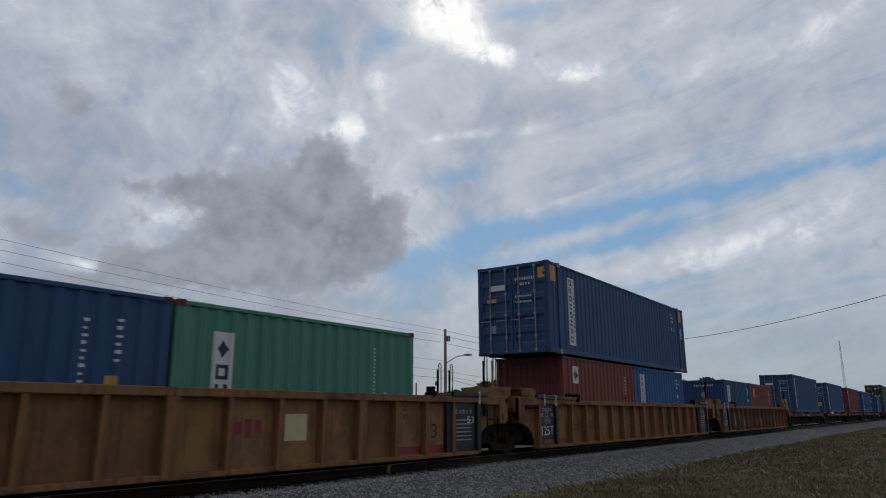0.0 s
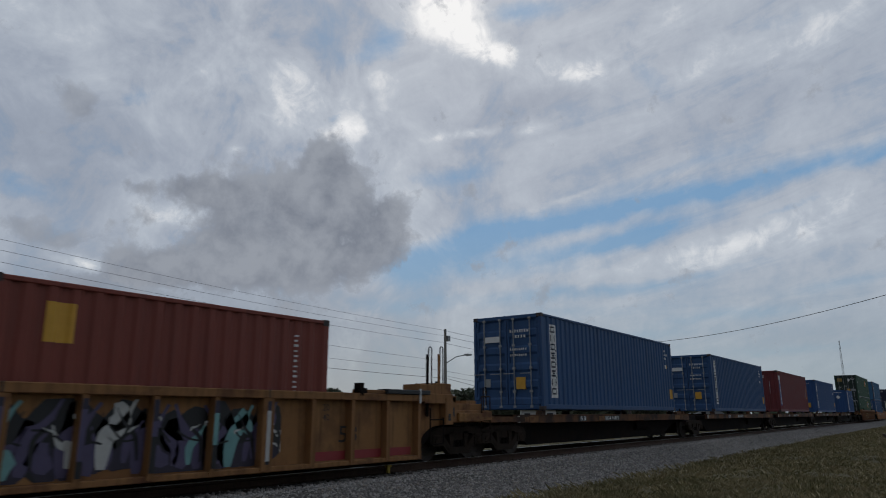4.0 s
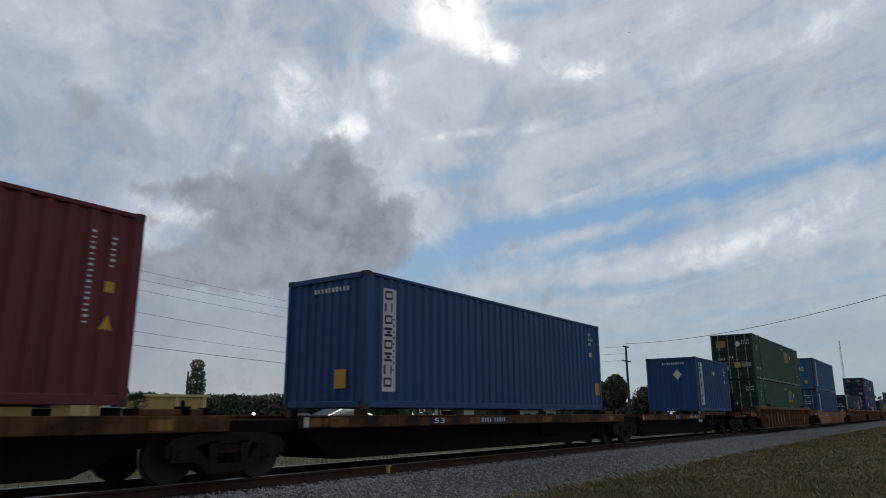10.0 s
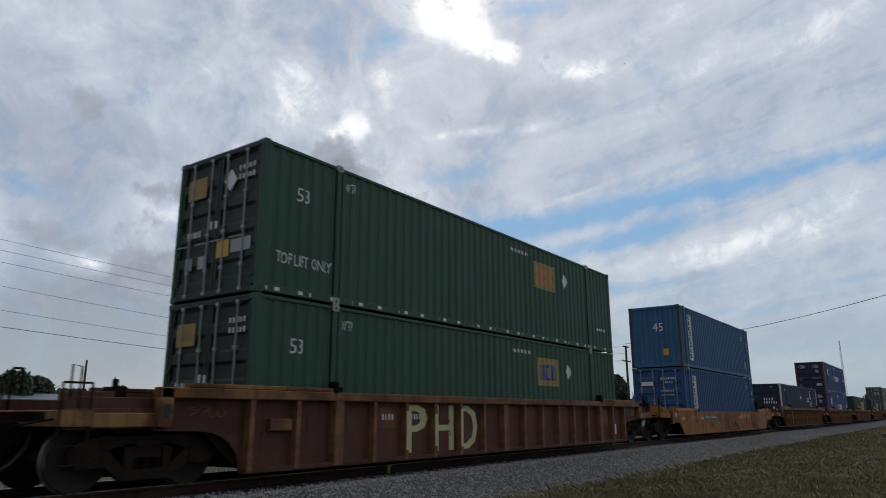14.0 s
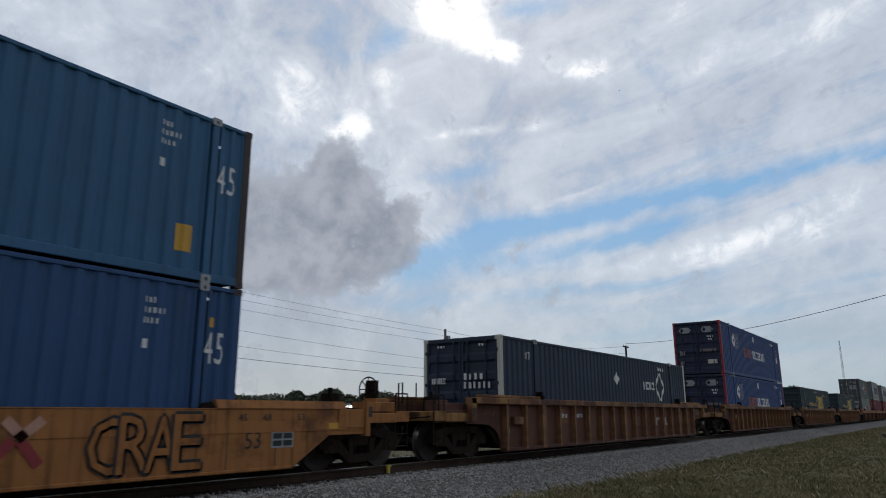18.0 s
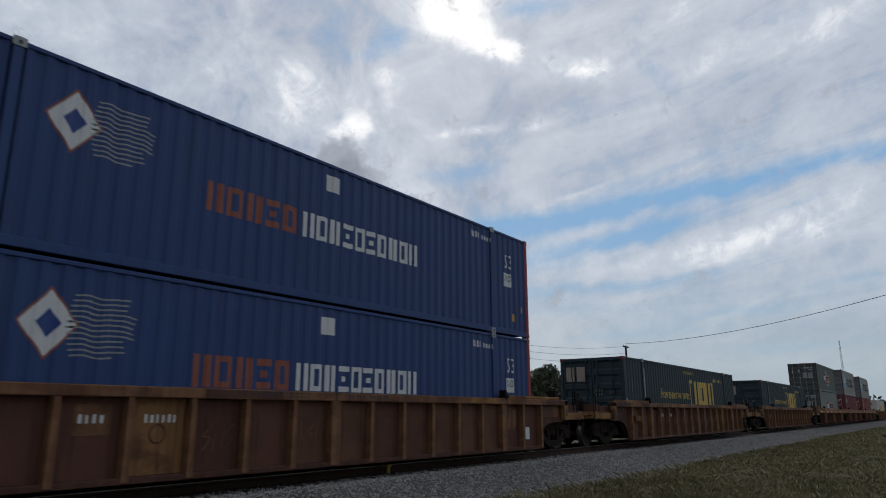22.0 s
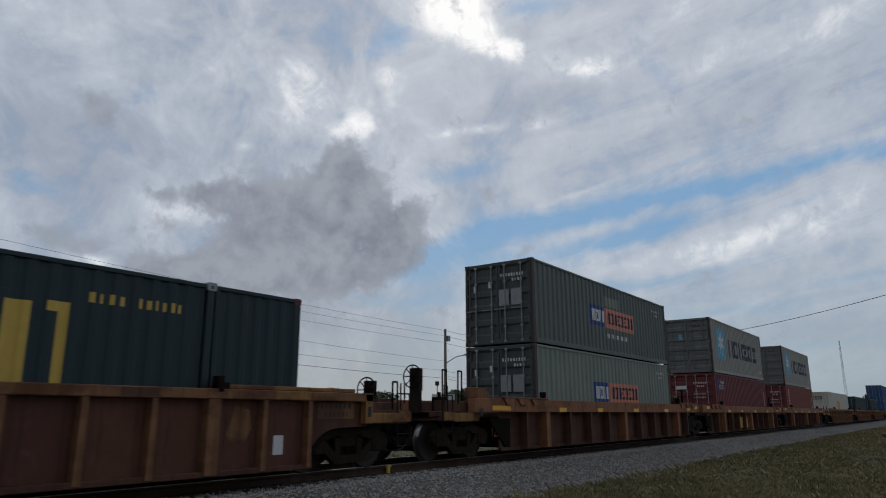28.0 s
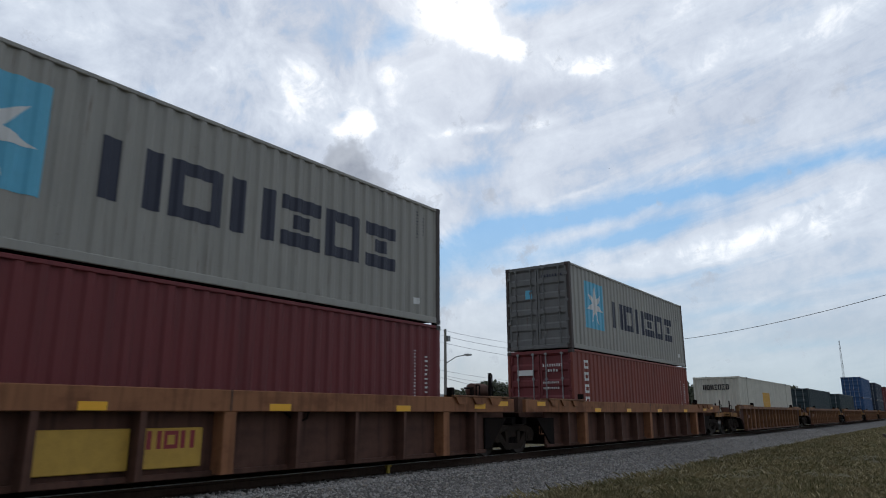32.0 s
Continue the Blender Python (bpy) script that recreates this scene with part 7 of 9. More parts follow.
def high_cloud_material():
    n = Nodes("high_cloud")
    d, s, az, el, az2, el2 = sky_angles(n, 0.75, 9.0)
    gap = banks(n, az2, el2, BLUE_GAPS)
    shade = banks(n, az2, el2, SHADE_BANKS)
    curl = n.noise(d, 26.0, 9, 0.62, 0.6)
    white = n.math("MULTIPLY", banks(n, az2, el2, WHITE_BANKS), n.math("ADD", n.math("MULTIPLY", n.ramp(curl, step(0.36, 0.62)), 0.85), 0.40))
    # billows on one side of the sky, long streaks that climb to the far end on the other
    puff = n.math("ADD", n.math("MULTIPLY", n.noise(d, 9.0, 10, 0.60, 0.5), 1.15), -0.075)
    cv = n.t.nodes.new("ShaderNodeCombineXYZ")
    n.link(n.math("MULTIPLY", n.math("ADD", az, n.math("MULTIPLY", el, 0.25)), 0.055), cv.inputs[0])
    n.link(n.math("MULTIPLY", n.math("SUBTRACT", el, n.math("MULTIPLY", az, 0.24)), 0.26), cv.inputs[1])
    streak = n.math("ADD", n.math("MULTIPLY", n.noise(cv.outputs[0], 1.7, 9, 0.64, 0.6), 0.60), 0.205)
    fine = n.noise(d, 34.0, 8, 0.66, 0.25)
    side = n.ramp(n.math("DIVIDE", az, 100.0), step(0.50, 0.70))
    f = n.math("ADD", n.math("MULTIPLY", puff, n.math("SUBTRACT", 1.0, n.math("MULTIPLY", side, 0.75))), n.math("MULTIPLY", streak, n.math("MULTIPLY", side, 0.75)))
    f = n.math("ADD", f, n.math("MULTIPLY", n.math("SUBTRACT", fine, 0.5), 0.25))
    cover = n.math("SUBTRACT", n.math("ADD", n.math("ADD", f, n.math("MULTIPLY", n.math("SUBTRACT", 1.0, side), 0.07)), n.math("MULTIPLY", white, 0.30)), n.math("MULTIPLY", gap, 0.33))
    cloud = n.ramp(cover, [(0.12, (0.16, 0.16, 0.16)), (0.51, (1, 1, 1))])
    lum = n.math("ADD", n.math("MULTIPLY", f, 0.72), n.math("MULTIPLY", white, 0.30))
    lum = n.math("ADD", n.math("SUBTRACT", lum, n.math("MULTIPLY", shade, 0.17)), 0.070)
    tone = n.ramp(lum, [(0.12, (0.252, 0.287, 0.36)), (0.36, (0.366, 0.41, 0.49)), (0.54, (0.512, 0.56, 0.63)), (0.67, (0.76, 0.78, 0.81)), (0.83, (0.99, 0.99, 0.99))])
    # thin haze low down veils the blue
    hz = n.t.nodes.new("ShaderNodeMapRange")
    hz.inputs["From Min"].default_value, hz.inputs["From Max"].default_value = 1.0, 15.0
    hz.inputs["To Min"].default_value, hz.inputs["To Max"].default_value = 1.0, 0.0
    n.link(el, hz.inputs["Value"])
    blue = n.mix(hz.outputs[0], (0.145, 0.335, 0.575), (0.31, 0.45, 0.555))
    col = n.mix(cloud, blue, tone)
    # grey haze towards the horizon
    haze = n.mix(side, (0.300, 0.342, 0.372), (0.258, 0.350, 0.420))
    col = n.mix(n.math("MULTIPLY", n.math("POWER", hz.outputs[0], 2.0), 0.75), col, haze)
    # the hidden sun stands ahead: the vault dims away from it
    dot = n.t.nodes.new("ShaderNodeVectorMath")
    dot.operation = "DOT_PRODUCT"
    n.link(d, dot.inputs[0])
    dot.inputs[1].default_value = SUN_DIR
    dim = n.ramp(n.math("ADD", n.math("MULTIPLY", dot.outputs["Value"], 0.5), 0.5), [(0.0, (0.24, 0.24, 0.245)), (0.20, (0.36, 0.36, 0.365)), (0.40, (0.74, 0.74, 0.745)), (0.80, (1, 1, 1))])
    col = n.mix(1.0, col, dim, "MULTIPLY")
    em = n.node("ShaderNodeEmission", Strength=1.0)
    n.link(col, em.inputs["Color"])
    tr = n.t.nodes.new("ShaderNodeBsdfTransparent")
    mx = n.t.nodes.new("ShaderNodeMixShader")
    mx.inputs[0].default_value = 0.93
    n.link(tr.outputs[0], mx.inputs[1])
    n.link(em.outputs[0], mx.inputs[2])
    n.link(mx.outputs[0], n.out.inputs["Surface"])
    return n.mat


def low_cloud_material():
    n = Nodes("low_grey_cloud")
    d, s, az, el, az2, el2 = sky_angles(n, 0.6, 13.0)
    body, wisp = banks(n, az2, el2, GREY_BANKS), banks(n, az2, el2, WISP_BANKS)
    billow = n.noise(d, 17.0, 10, 0.58, 0.25)
    fine = n.noise(d, 44.0, 7, 0.62)
    rough = n.math("ADD", n.math("MULTIPLY", n.math("SUBTRACT", billow, 0.5), 2.7), n.math("MULTIPLY", n.math("SUBTRACT", fine, 0.5), 1.3))
    thick = n.ramp(n.math("ADD", body, rough), [(0.36, (0, 0, 0)), (0.62, (0.50, 0.50, 0.50)), (0.85, (0.82, 0.82, 0.82)), (1.0, (0.94, 0.94, 0.94))])
    thin = n.ramp(n.math("ADD", wisp, rough), [(0.36, (0, 0, 0)), (0.95, (0.66, 0.66, 0.66))])
    a = n.math("MAXIMUM", thick, thin)
    tone = n.ramp(n.math("ADD", n.math("MULTIPLY", billow, 0.7), n.math("MULTIPLY", fine, 0.3)), [(0.38, (0.212, 0.236, 0.288)), (0.60, (0.330, 0.358, 0.410))])
    em = n.node("ShaderNodeEmission", Strength=1.0)
    n.link(tone, em.inputs["Color"])
    tr = n.t.nodes.new("ShaderNodeBsdfTransparent")
    mx = n.t.nodes.new("ShaderNodeMixShader")
    n.link(a, mx.inputs[0])
    n.link(tr.outputs[0], mx.inputs[1])
    n.link(em.outputs[0], mx.inputs[2])
    n.link(mx.outputs[0], n.out.inputs["Surface"])
    return n.mat


HIGH = vault("backdrop_high_clouds", 2400.0, "broken white and lavender-grey cloud with blue gaps")
HIGH.data.materials.append(high_cloud_material())
LOW = vault("backdrop_low_clouds", 2300.0, "drifting dark grey cloud banks")
LOW.data.materials.append(low_cloud_material())


# ---- ground ----
def ground_z(x, y):
    z = np.where(y > -0.75, -0.19, np.where(y > -2.1, -0.19 - (-0.75 - y) / 1.35 * 0.36, -0.55))
    z = np.where(y > 3.2, -0.19 - np.minimum((y - 3.2) / 1.6, 1.0) * 0.5, z)
    z = np.where(y > 16, -0.69 - np.minimum((y - 16) / 30, 1.0) * 2.6, z)
    bank = np.clip((x - 22) / 110, 0, 1) * np.clip((-2.6 - y) / 3.0, 0, 1)
    return z + bank * 1.3


EDGE = -2.70                    # the foot of the ballast on the near side


def ground_sheet():
    xs = np.concatenate([np.linspace(-1900, -60, 14), np.arange(-55, 5, 2.5), np.arange(5, 60, 0.5), np.arange(60, 200, 4), np.linspace(210, 2000, 16)])
    ys = np.concatenate([np.linspace(-1900, -30, 12), np.arange(-28, -9, 1.0), np.arange(-9, 6, 0.15), np.arange(6, 60, 2.0), np.linspace(64, 2000, 16)])
    X, Y = np.meshgrid(xs, ys)
    Z = ground_z(X, Y)
    for i in range(X.shape[0]):
        for j in range(X.shape[1]):
            if -10 < Y[i, j] < 8 and 0 < X[i, j] < 90:
                Z[i, j] += 0.05 * noise.noise(Vector((X[i, j] * 0.9, Y[i, j] * 0.9, 0))) * (1.0 if Y[i, j] < -2 else 0.35)
    nx = len(xs)
    me = bpy.data.meshes.new("ground")
    me.from_pydata(np.stack([X, Y, Z], -1).reshape(-1, 3).tolist(), [], [(i * nx + j, i * nx + j + 1, (i + 1) * nx + j + 1, (i + 1) * nx + j) for i in range(len(ys) - 1) for j in range(nx - 1)])
    me.polygons.foreach_set("use_smooth", [True] * len(me.polygons))
    n = Nodes("ground")
    co = n.coords()
    sp = n.t.nodes.new("ShaderNodeSeparateXYZ")
    n.link(co, sp.inputs[0])
    wob = n.noise(co, 0.8, 4)
    y = n.math("ADD", sp.outputs[1], n.math("MULTIPLY", n.math("SUBTRACT", wob, 0.5), 1.1))
    stone = n.math("MULTIPLY", n.math("GREATER_THAN", y, EDGE), n.math("LESS_THAN", y, 4.9))
    road = n.math("MULTIPLY", n.math("GREATER_THAN", sp.outputs[1], 21.0), n.math("LESS_THAN", sp.outputs[1], 29.0))
    patch = n.noise(co, 1.1, 7, 0.65)
    tuft = n.noise(co, 9.0, 5, 0.7)
    grass = n.mix(n.ramp(patch, step(0.35, 0.68)), (0.090, 0.080, 0.038), (0.170, 0.138, 0.076))
    grass = n.mix(n.math("MULTIPLY", n.ramp(tuft, step(0.4, 0.7)), 0.5), grass, (0.060, 0.058, 0.026))
    vo = n.node("ShaderNodeTexVoronoi", Scale=26.0)
    n.link(co, vo.inputs["Vector"])
    gravel = n.mix(n.ramp(vo.outputs["Distance"], step(0.1, 0.55)), (0.34, 0.318, 0.292), (0.085, 0.078, 0.071))
    gravel = n.mix(n.math("MULTIPLY", n.ramp(patch, step(0.3, 0.7)), 0.35), gravel, (0.12, 0.10, 0.085))
    col = n.mix(stone, grass, gravel)
    col = n.mix(road, col, (0.12, 0.12, 0.125))
    n.link(col, n.bsdf.inputs["Base Color"])
    n.bsdf.inputs["Roughness"].default_value = 0.95
    n.bump(n.math("ADD", vo.outputs["Distance"], n.math("MULTIPLY", tuft, 0.8)), 0.6, 0.04)
    me.materials.append(n.mat)
    return tagged(new("ground", me), "grassy ground with a grey ballast bed", "ground", kind="structure")


ground_sheet()

# ---- track ----
RAILSTEEL = rusty("rail_rust", (0.060, 0.036, 0.024), (0.050, 0.026, 0.017), amount=0.5, rough=0.8)
RAILHEAD = plain("polished_rail_head", (0.42, 0.42, 0.42), 0.28, 1.0, 0.2, 3)
TIE = plain("weathered_tie", (0.070, 0.058, 0.050), 0.9, 0, 0.5, 5, 0.4)
prof = [(-0.075, -0.180), (0.075, -0.180), (0.075, -0.165), (0.018, -0.150), (0.010, -0.130), (0.010, -0.060), (0.037, -0.045), (0.037, -0.010), (-0.037, -0.010), (-0.037, -0.045), (-0.010, -0.060), (-0.010, -0.130), (-0.018, -0.150), (-0.075, -0.165)]
track = thing("railway_track", pose(0, 0, 0), "pair of rusty steel rails with polished heads on ties", "track", kind="structure")
for k in (-1, 1):
    m = Mesh()
    n = len(prof)
    m.add([(x, Y0 + k * GAUGE + a, b) for x in (-400, 900) for a, b in prof], [(i, (i + 1) % n, n + (i + 1) % n, n + i) for i in range(n)])
    part("rail", m, RAILSTEEL, track)
    part("rail_head", Mesh().box(-400, 900, Y0 + k * GAUGE - 0.034, Y0 + k * GAUGE + 0.034, -0.009, 0.0), RAILHEAD, track)
tie = Mesh().box(-0.11, 0.11, -1.3, 1.3, -0.34, -0.165).data("tie", TIE)
plate = Mesh().box(-0.09, 0.09, -0.16, 0.16, -0.182, -0.168).rod((-0.05, -0.09, -0.165), (-0.05, -0.09, -0.15), 0.018, 6).rod((0.05, 0.09, -0.165), (0.05, 0.09, -0.15), 0.018, 6).data("tie_plate", RAILSTEEL)
for i in range(130):
    t_ = part("tie", tie, TIE, track, at=pose(-4 + i * 0.52, Y0, 0))
    if i < 70:
        part("tie_plate", plate, RAILSTEEL, t_, at=pose(0, -GAUGE, 0))
part("rail_mark", Mesh().box(4.14, 4.48, Y0 - GAUGE - 0.078, Y0 - GAUGE - 0.011, -0.155, -0.045), MARK_YEL, track, "yellow paint mark")
part("rail_mark", Mesh().box(4.02, 4.14, Y0 - GAUGE - 0.070, Y0 - GAUGE - 0.011, -0.150, -0.055), TIE, track)
part("rail_clip", Mesh().box(11.90, 12.00, Y0 - GAUGE - 0.10, Y0 - GAUGE - 0.04, -0.17, -0.02).box(11.88, 12.02, Y0 - GAUGE - 0.11, Y0 - GAUGE - 0.04, -0.04, -0.005), MARK_YEL, track, "yellow clip on the rail")


# ---- loose stones and grass ----
def stones():
    rng = np.random.default_rng(5)
    n = 56000
    x = 2.0 + 62 * rng.random(n) ** 1.5
    y = np.where(rng.random(n) < 0.9, EDGE - 0.4 + 3.35 * rng.random(n), 0.5 + 3.0 * rng.random(n))
    z = ground_z(x, y)
    r = 0.016 + 0.024 * rng.random(n) ** 2
    base = np.array([(1, 0, 0), (-1, 0, 0), (0, 1, 0), (0, -1, 0), (0, 0, 1), (0, 0, -1)], float)
    fac = np.array([(0, 2, 4), (2, 1, 4), (1, 3, 4), (3, 0, 4), (2, 0, 5), (1, 2, 5), (3, 1, 5), (0, 3, 5)])
    a = rng.random(n) * 6.283
    v = base[None] * (0.65 + 0.7 * rng.random((n, 6, 1))) * r[:, None, None]
    v += 0.25 * r[:, None, None] * (rng.random((n, 6, 3)) - 0.5)
    c, s = np.cos(a)[:, None], np.sin(a)[:, None]
    vx, vy = v[..., 0] * c - v[..., 1] * s, v[..., 0] * s + v[..., 1] * c
    verts = np.stack([vx + x[:, None], vy + y[:, None], v[..., 2] * 0.8 + z[:, None] + 0.012], -1).reshape(-1, 3)
    faces = (fac[None] + 6 * np.arange(n)[:, None, None]).reshape(-1, 3)
    me = bpy.data.meshes.new("ballast_stones")
    me.from_pydata(verts.tolist(), [], faces.tolist())
    q = Nodes("ballast_stone")
    g = q.t.nodes.new("ShaderNodeNewGeometry")
    col = q.ramp(g.outputs["Random Per Island"], [(0.0, (0.13, 0.122, 0.114)), (0.4, (0.33, 0.308, 0.282)), (0.75, (0.49, 0.458, 0.420)), (1.0, (0.33, 0.275, 0.22))])
    q.link(q.mix(q.math("MULTIPLY", q.noise(q.coords(), 60.0, 3), 0.5), col, (0.10, 0.10, 0.10)), q.bsdf.inputs["Base Color"])
    q.bsdf.inputs["Roughness"].default_value = 0.9
    me.materials.append(q.mat)
    tagged(new("ballast_stones", me), "grey crushed ballast stones beside the rails", "gravel", kind="stuff")


def blade_material():
    q = Nodes("grass_blades")
    g = q.t.nodes.new("ShaderNodeNewGeometry")
    col = q.ramp(g.outputs["Random Per Island"], [(0.0, (0.100, 0.092, 0.036)), (0.45, (0.190, 0.158, 0.066)), (0.85, (0.305, 0.245, 0.125)), (1.0, (0.50, 0.43, 0.26))])
    patch = q.noise(q.coords(), 0.7, 6, 0.68)
    q.link(q.mix(q.math("MULTIPLY", q.ramp(patch, step(0.50, 0.58)), 0.8), col, (0.126, 0.112, 0.044)), q.bsdf.inputs["Base Color"])
    dry = q.noise(q.coords(), 1.3, 6, 0.7)
    last = q.bsdf.inputs["Base Color"].links[0].from_socket
    q.link(q.mix(q.math("MULTIPLY", q.ramp(dry, step(0.50, 0.58)), 0.75), last, (0.240, 0.190, 0.096)), q.bsdf.inputs["Base Color"])
    q.bsdf.inputs["Roughness"].default_value = 0.8
    return q.mat


BLADES = blade_material()


def grass(name, n, xr, yr, hmin, hmax, seed, label, power=1.5, sparse=0.0):
    rng = np.random.default_rng(seed)
    x = xr[0] + (xr[1] - xr[0]) * rng.random(n) ** power
    y = yr[1] - (yr[1] - yr[0]) * rng.random(n) ** 1.2
    keep = np.array([noise.noise(Vector((a * 0.55, b * 0.55, 3.0))) > sparse - 0.5 for a, b in zip(x, y)])
    edge = np.array([0.45 * noise.noise(Vector((a * 0.8, 0.0, 7.0))) for a in x])
    keep &= (y < EDGE + edge) | (yr[1] > 0)
    x, y = x[keep], y[keep]
    n = len(x)
    tall = np.array([0.55 + 0.9 * max(0, noise.noise(Vector((a * 0.35, b * 0.35, 9.0))) + 0.3) for a, b in zip(x, y)])
    z = ground_z(x, y)
    h = (hmin + (hmax - hmin) * rng.random(n) ** 2) * tall
    a = rng.random(n) * 6.283
    w = 0.006 + 0.012 * rng.random(n) + 0.0006 * x
    lx, ly = np.cos(a), np.sin(a)
    bend = (rng.random((n, 2)) - 0.5) * h[:, None] * 1.1
    p0 = np.stack([x - lx * w, y - ly * w, z - 0.02], -1)
    p1 = np.stack([x + lx * w, y + ly * w, z - 0.02], -1)
    p2 = np.stack([x + bend[:, 0] * 0.35 + lx * w * 0.7, y + bend[:, 1] * 0.35 + ly * w * 0.7, z + h * 0.6], -1)
    p3 = np.stack([x + bend[:, 0], y + bend[:, 1], z + h], -1)
    verts = np.stack([p0, p1, p2, p3], 1).reshape(-1, 3)
    k = 4 * np.arange(n)[:, None]
    faces = np.concatenate([k + np.array([[0, 1, 2]]), k + np.array([[0, 2, 3]])])
    me = bpy.data.meshes.new(name)
    me.from_pydata(verts.tolist(), [], faces.tolist())
    me.materials.append(BLADES)
    tagged(new(name, me), label, "grass", kind="stuff")


def tufts(name, clumps, blades, xr, yr, hmin, hmax, seed, label, power=1.6):
    """Clumps of taller blades that lean outwards, thicker along the ballast's foot."""
    rng = np.random.default_rng(seed)
    cx = xr[0] + (xr[1] - xr[0]) * rng.random(clumps) ** power
    cy = yr[1] - (yr[1] - yr[0]) * rng.random(clumps) ** 1.35
    high = hmin + (hmax - hmin) * rng.random(clumps) ** 1.8
    wide = 0.06 + 0.16 * rng.random(clumps)
    n = clumps * blades
    which = np.repeat(np.arange(clumps), blades)
    off = rng.normal(size=(n, 2)) * wide[which][:, None]
    x, y = cx[which] + off[:, 0], cy[which] + off[:, 1]
    z = ground_z(x, y)
    h = high[which] * (0.45 + 0.7 * rng.random(n))
    w = 0.004 + 0.005 * rng.random(n) + 0.0004 * x
    a = rng.random(n) * 6.283
    lx, ly = np.cos(a) * w, np.sin(a) * w
    lean = off * 0.45 + (rng.random((n, 2)) - 0.5) * h[:, None] * 0.55
    p0 = np.stack([x - lx, y - ly, z - 0.02], -1)
    p1 = np.stack([x + lx, y + ly, z - 0.02], -1)
    p2 = np.stack([x + lean[:, 0] * 0.35 + lx * 0.7, y + lean[:, 1] * 0.35 + ly * 0.7, z + h * 0.6], -1)
    p3 = np.stack([x + lean[:, 0], y + lean[:, 1], z + h * 0.97], -1)
    verts = np.stack([p0, p1, p2, p3], 1).reshape(-1, 3)
    k = 4 * np.arange(n)[:, None]
    faces = np.concatenate([k + np.array([[0, 1, 2]]), k + np.array([[0, 2, 3]])])
    me = bpy.data.meshes.new(name)
    me.from_pydata(verts.tolist(), [], faces.tolist())
    me.materials.append(BLADES)
    tagged(new(name, me), label, "grass", kind="stuff")


tufts("grass_tufts", 2600, 30, (9.0, 62.0), (-12.0, EDGE - 0.05), 0.06, 0.17, 31, "ragged tufts of taller olive-green grass and weeds")
stones()
grass("grass", 80000, (9.0, 70.0), (-11.0, -1.7), 0.03, 0.12, 11, "dry and green rough grass beside the ballast", 1.7, -0.4)
grass("far_grass", 16000, (5.0, 90.0), (6.5, 15.0), 0.03, 0.12, 12, "rough green grass beyond the track", 1.3)


# ---- beyond the track: a lower plain with a road, shops, poles and trees ----
PLAIN = -3.29


def spot(az, d):
    return CAM[0] + d * math.sin(radians(az)), CAM[1] + d * math.cos(radians(az))


def rise(el, d):
    return CAM[2] + d * math.tan(radians(el))


def foliage(name, a, b, c):
    q = Nodes(name)
    g = q.t.nodes.new("ShaderNodeNewGeometry")
    col = q.ramp(g.outputs["Random Per Island"], [(0.0, a), (0.6, b), (1.0, c)])
    q.link(q.mix(q.math("MULTIPLY", q.noise(q.coords(), 0.6, 3), 0.5), col, a), q.bsdf.inputs["Base Color"])
    q.bsdf.inputs["Roughness"].default_value = 0.75
    return q.mat


# Leaf greens lightened and greyed: the distance haze is mixed into the colour.
LEAF = foliage("hazed_dark_leaves", (0.042, 0.055, 0.032), (0.078, 0.094, 0.048), (0.120, 0.136, 0.072))
LEAF2 = foliage("hazed_olive_leaves", (0.052, 0.060, 0.036), (0.092, 0.100, 0.056), (0.135, 0.140, 0.082))
BARK = plain("bark", (0.085, 0.068, 0.052), 0.9, 0, 0.5, 8, 0.5)
WOODPOLE = plain("grey_pole", (0.25, 0.235, 0.21), 0.85, 0, 0.4, 5, 0.3)
DARKPOLE = plain("dark_wood_pole", (0.075, 0.060, 0.050), 0.9, 0, 0.4, 5, 0.3)


def leaves(balls, n, size, rng):
    """Leaf clumps strewn through a set of balls (x, y, z, radius), denser near their skins."""
    per = np.array([b[3] ** 2 for b in balls])
    which = rng.choice(len(balls), n, p=per / per.sum())
    B = np.array(balls)[which]
    d = rng.normal(size=(n, 3))
    d /= np.linalg.norm(d, axis=1)[:, None]
    p = B[:, :3] + d * (B[:, 3] * (0.55 + 0.5 * rng.random(n) ** 0.7))[:, None] * np.array([1, 1, 0.9])
    u = rng.normal(size=(n, 3))
    u /= np.linalg.norm(u, axis=1)[:, None]
    w = np.cross(u, rng.normal(size=(n, 3)))
    w /= np.linalg.norm(w, axis=1)[:, None]
    s = size * (0.5 + rng.random(n))[:, None]
    verts = np.stack([p - u * s, p + w * s * 0.55, p + u * s, p - w * s * 0.55], 1).reshape(-1, 3)
    faces = (4 * np.arange(n)[:, None] + np.arange(4)[None]).tolist()
    return verts.tolist(), faces


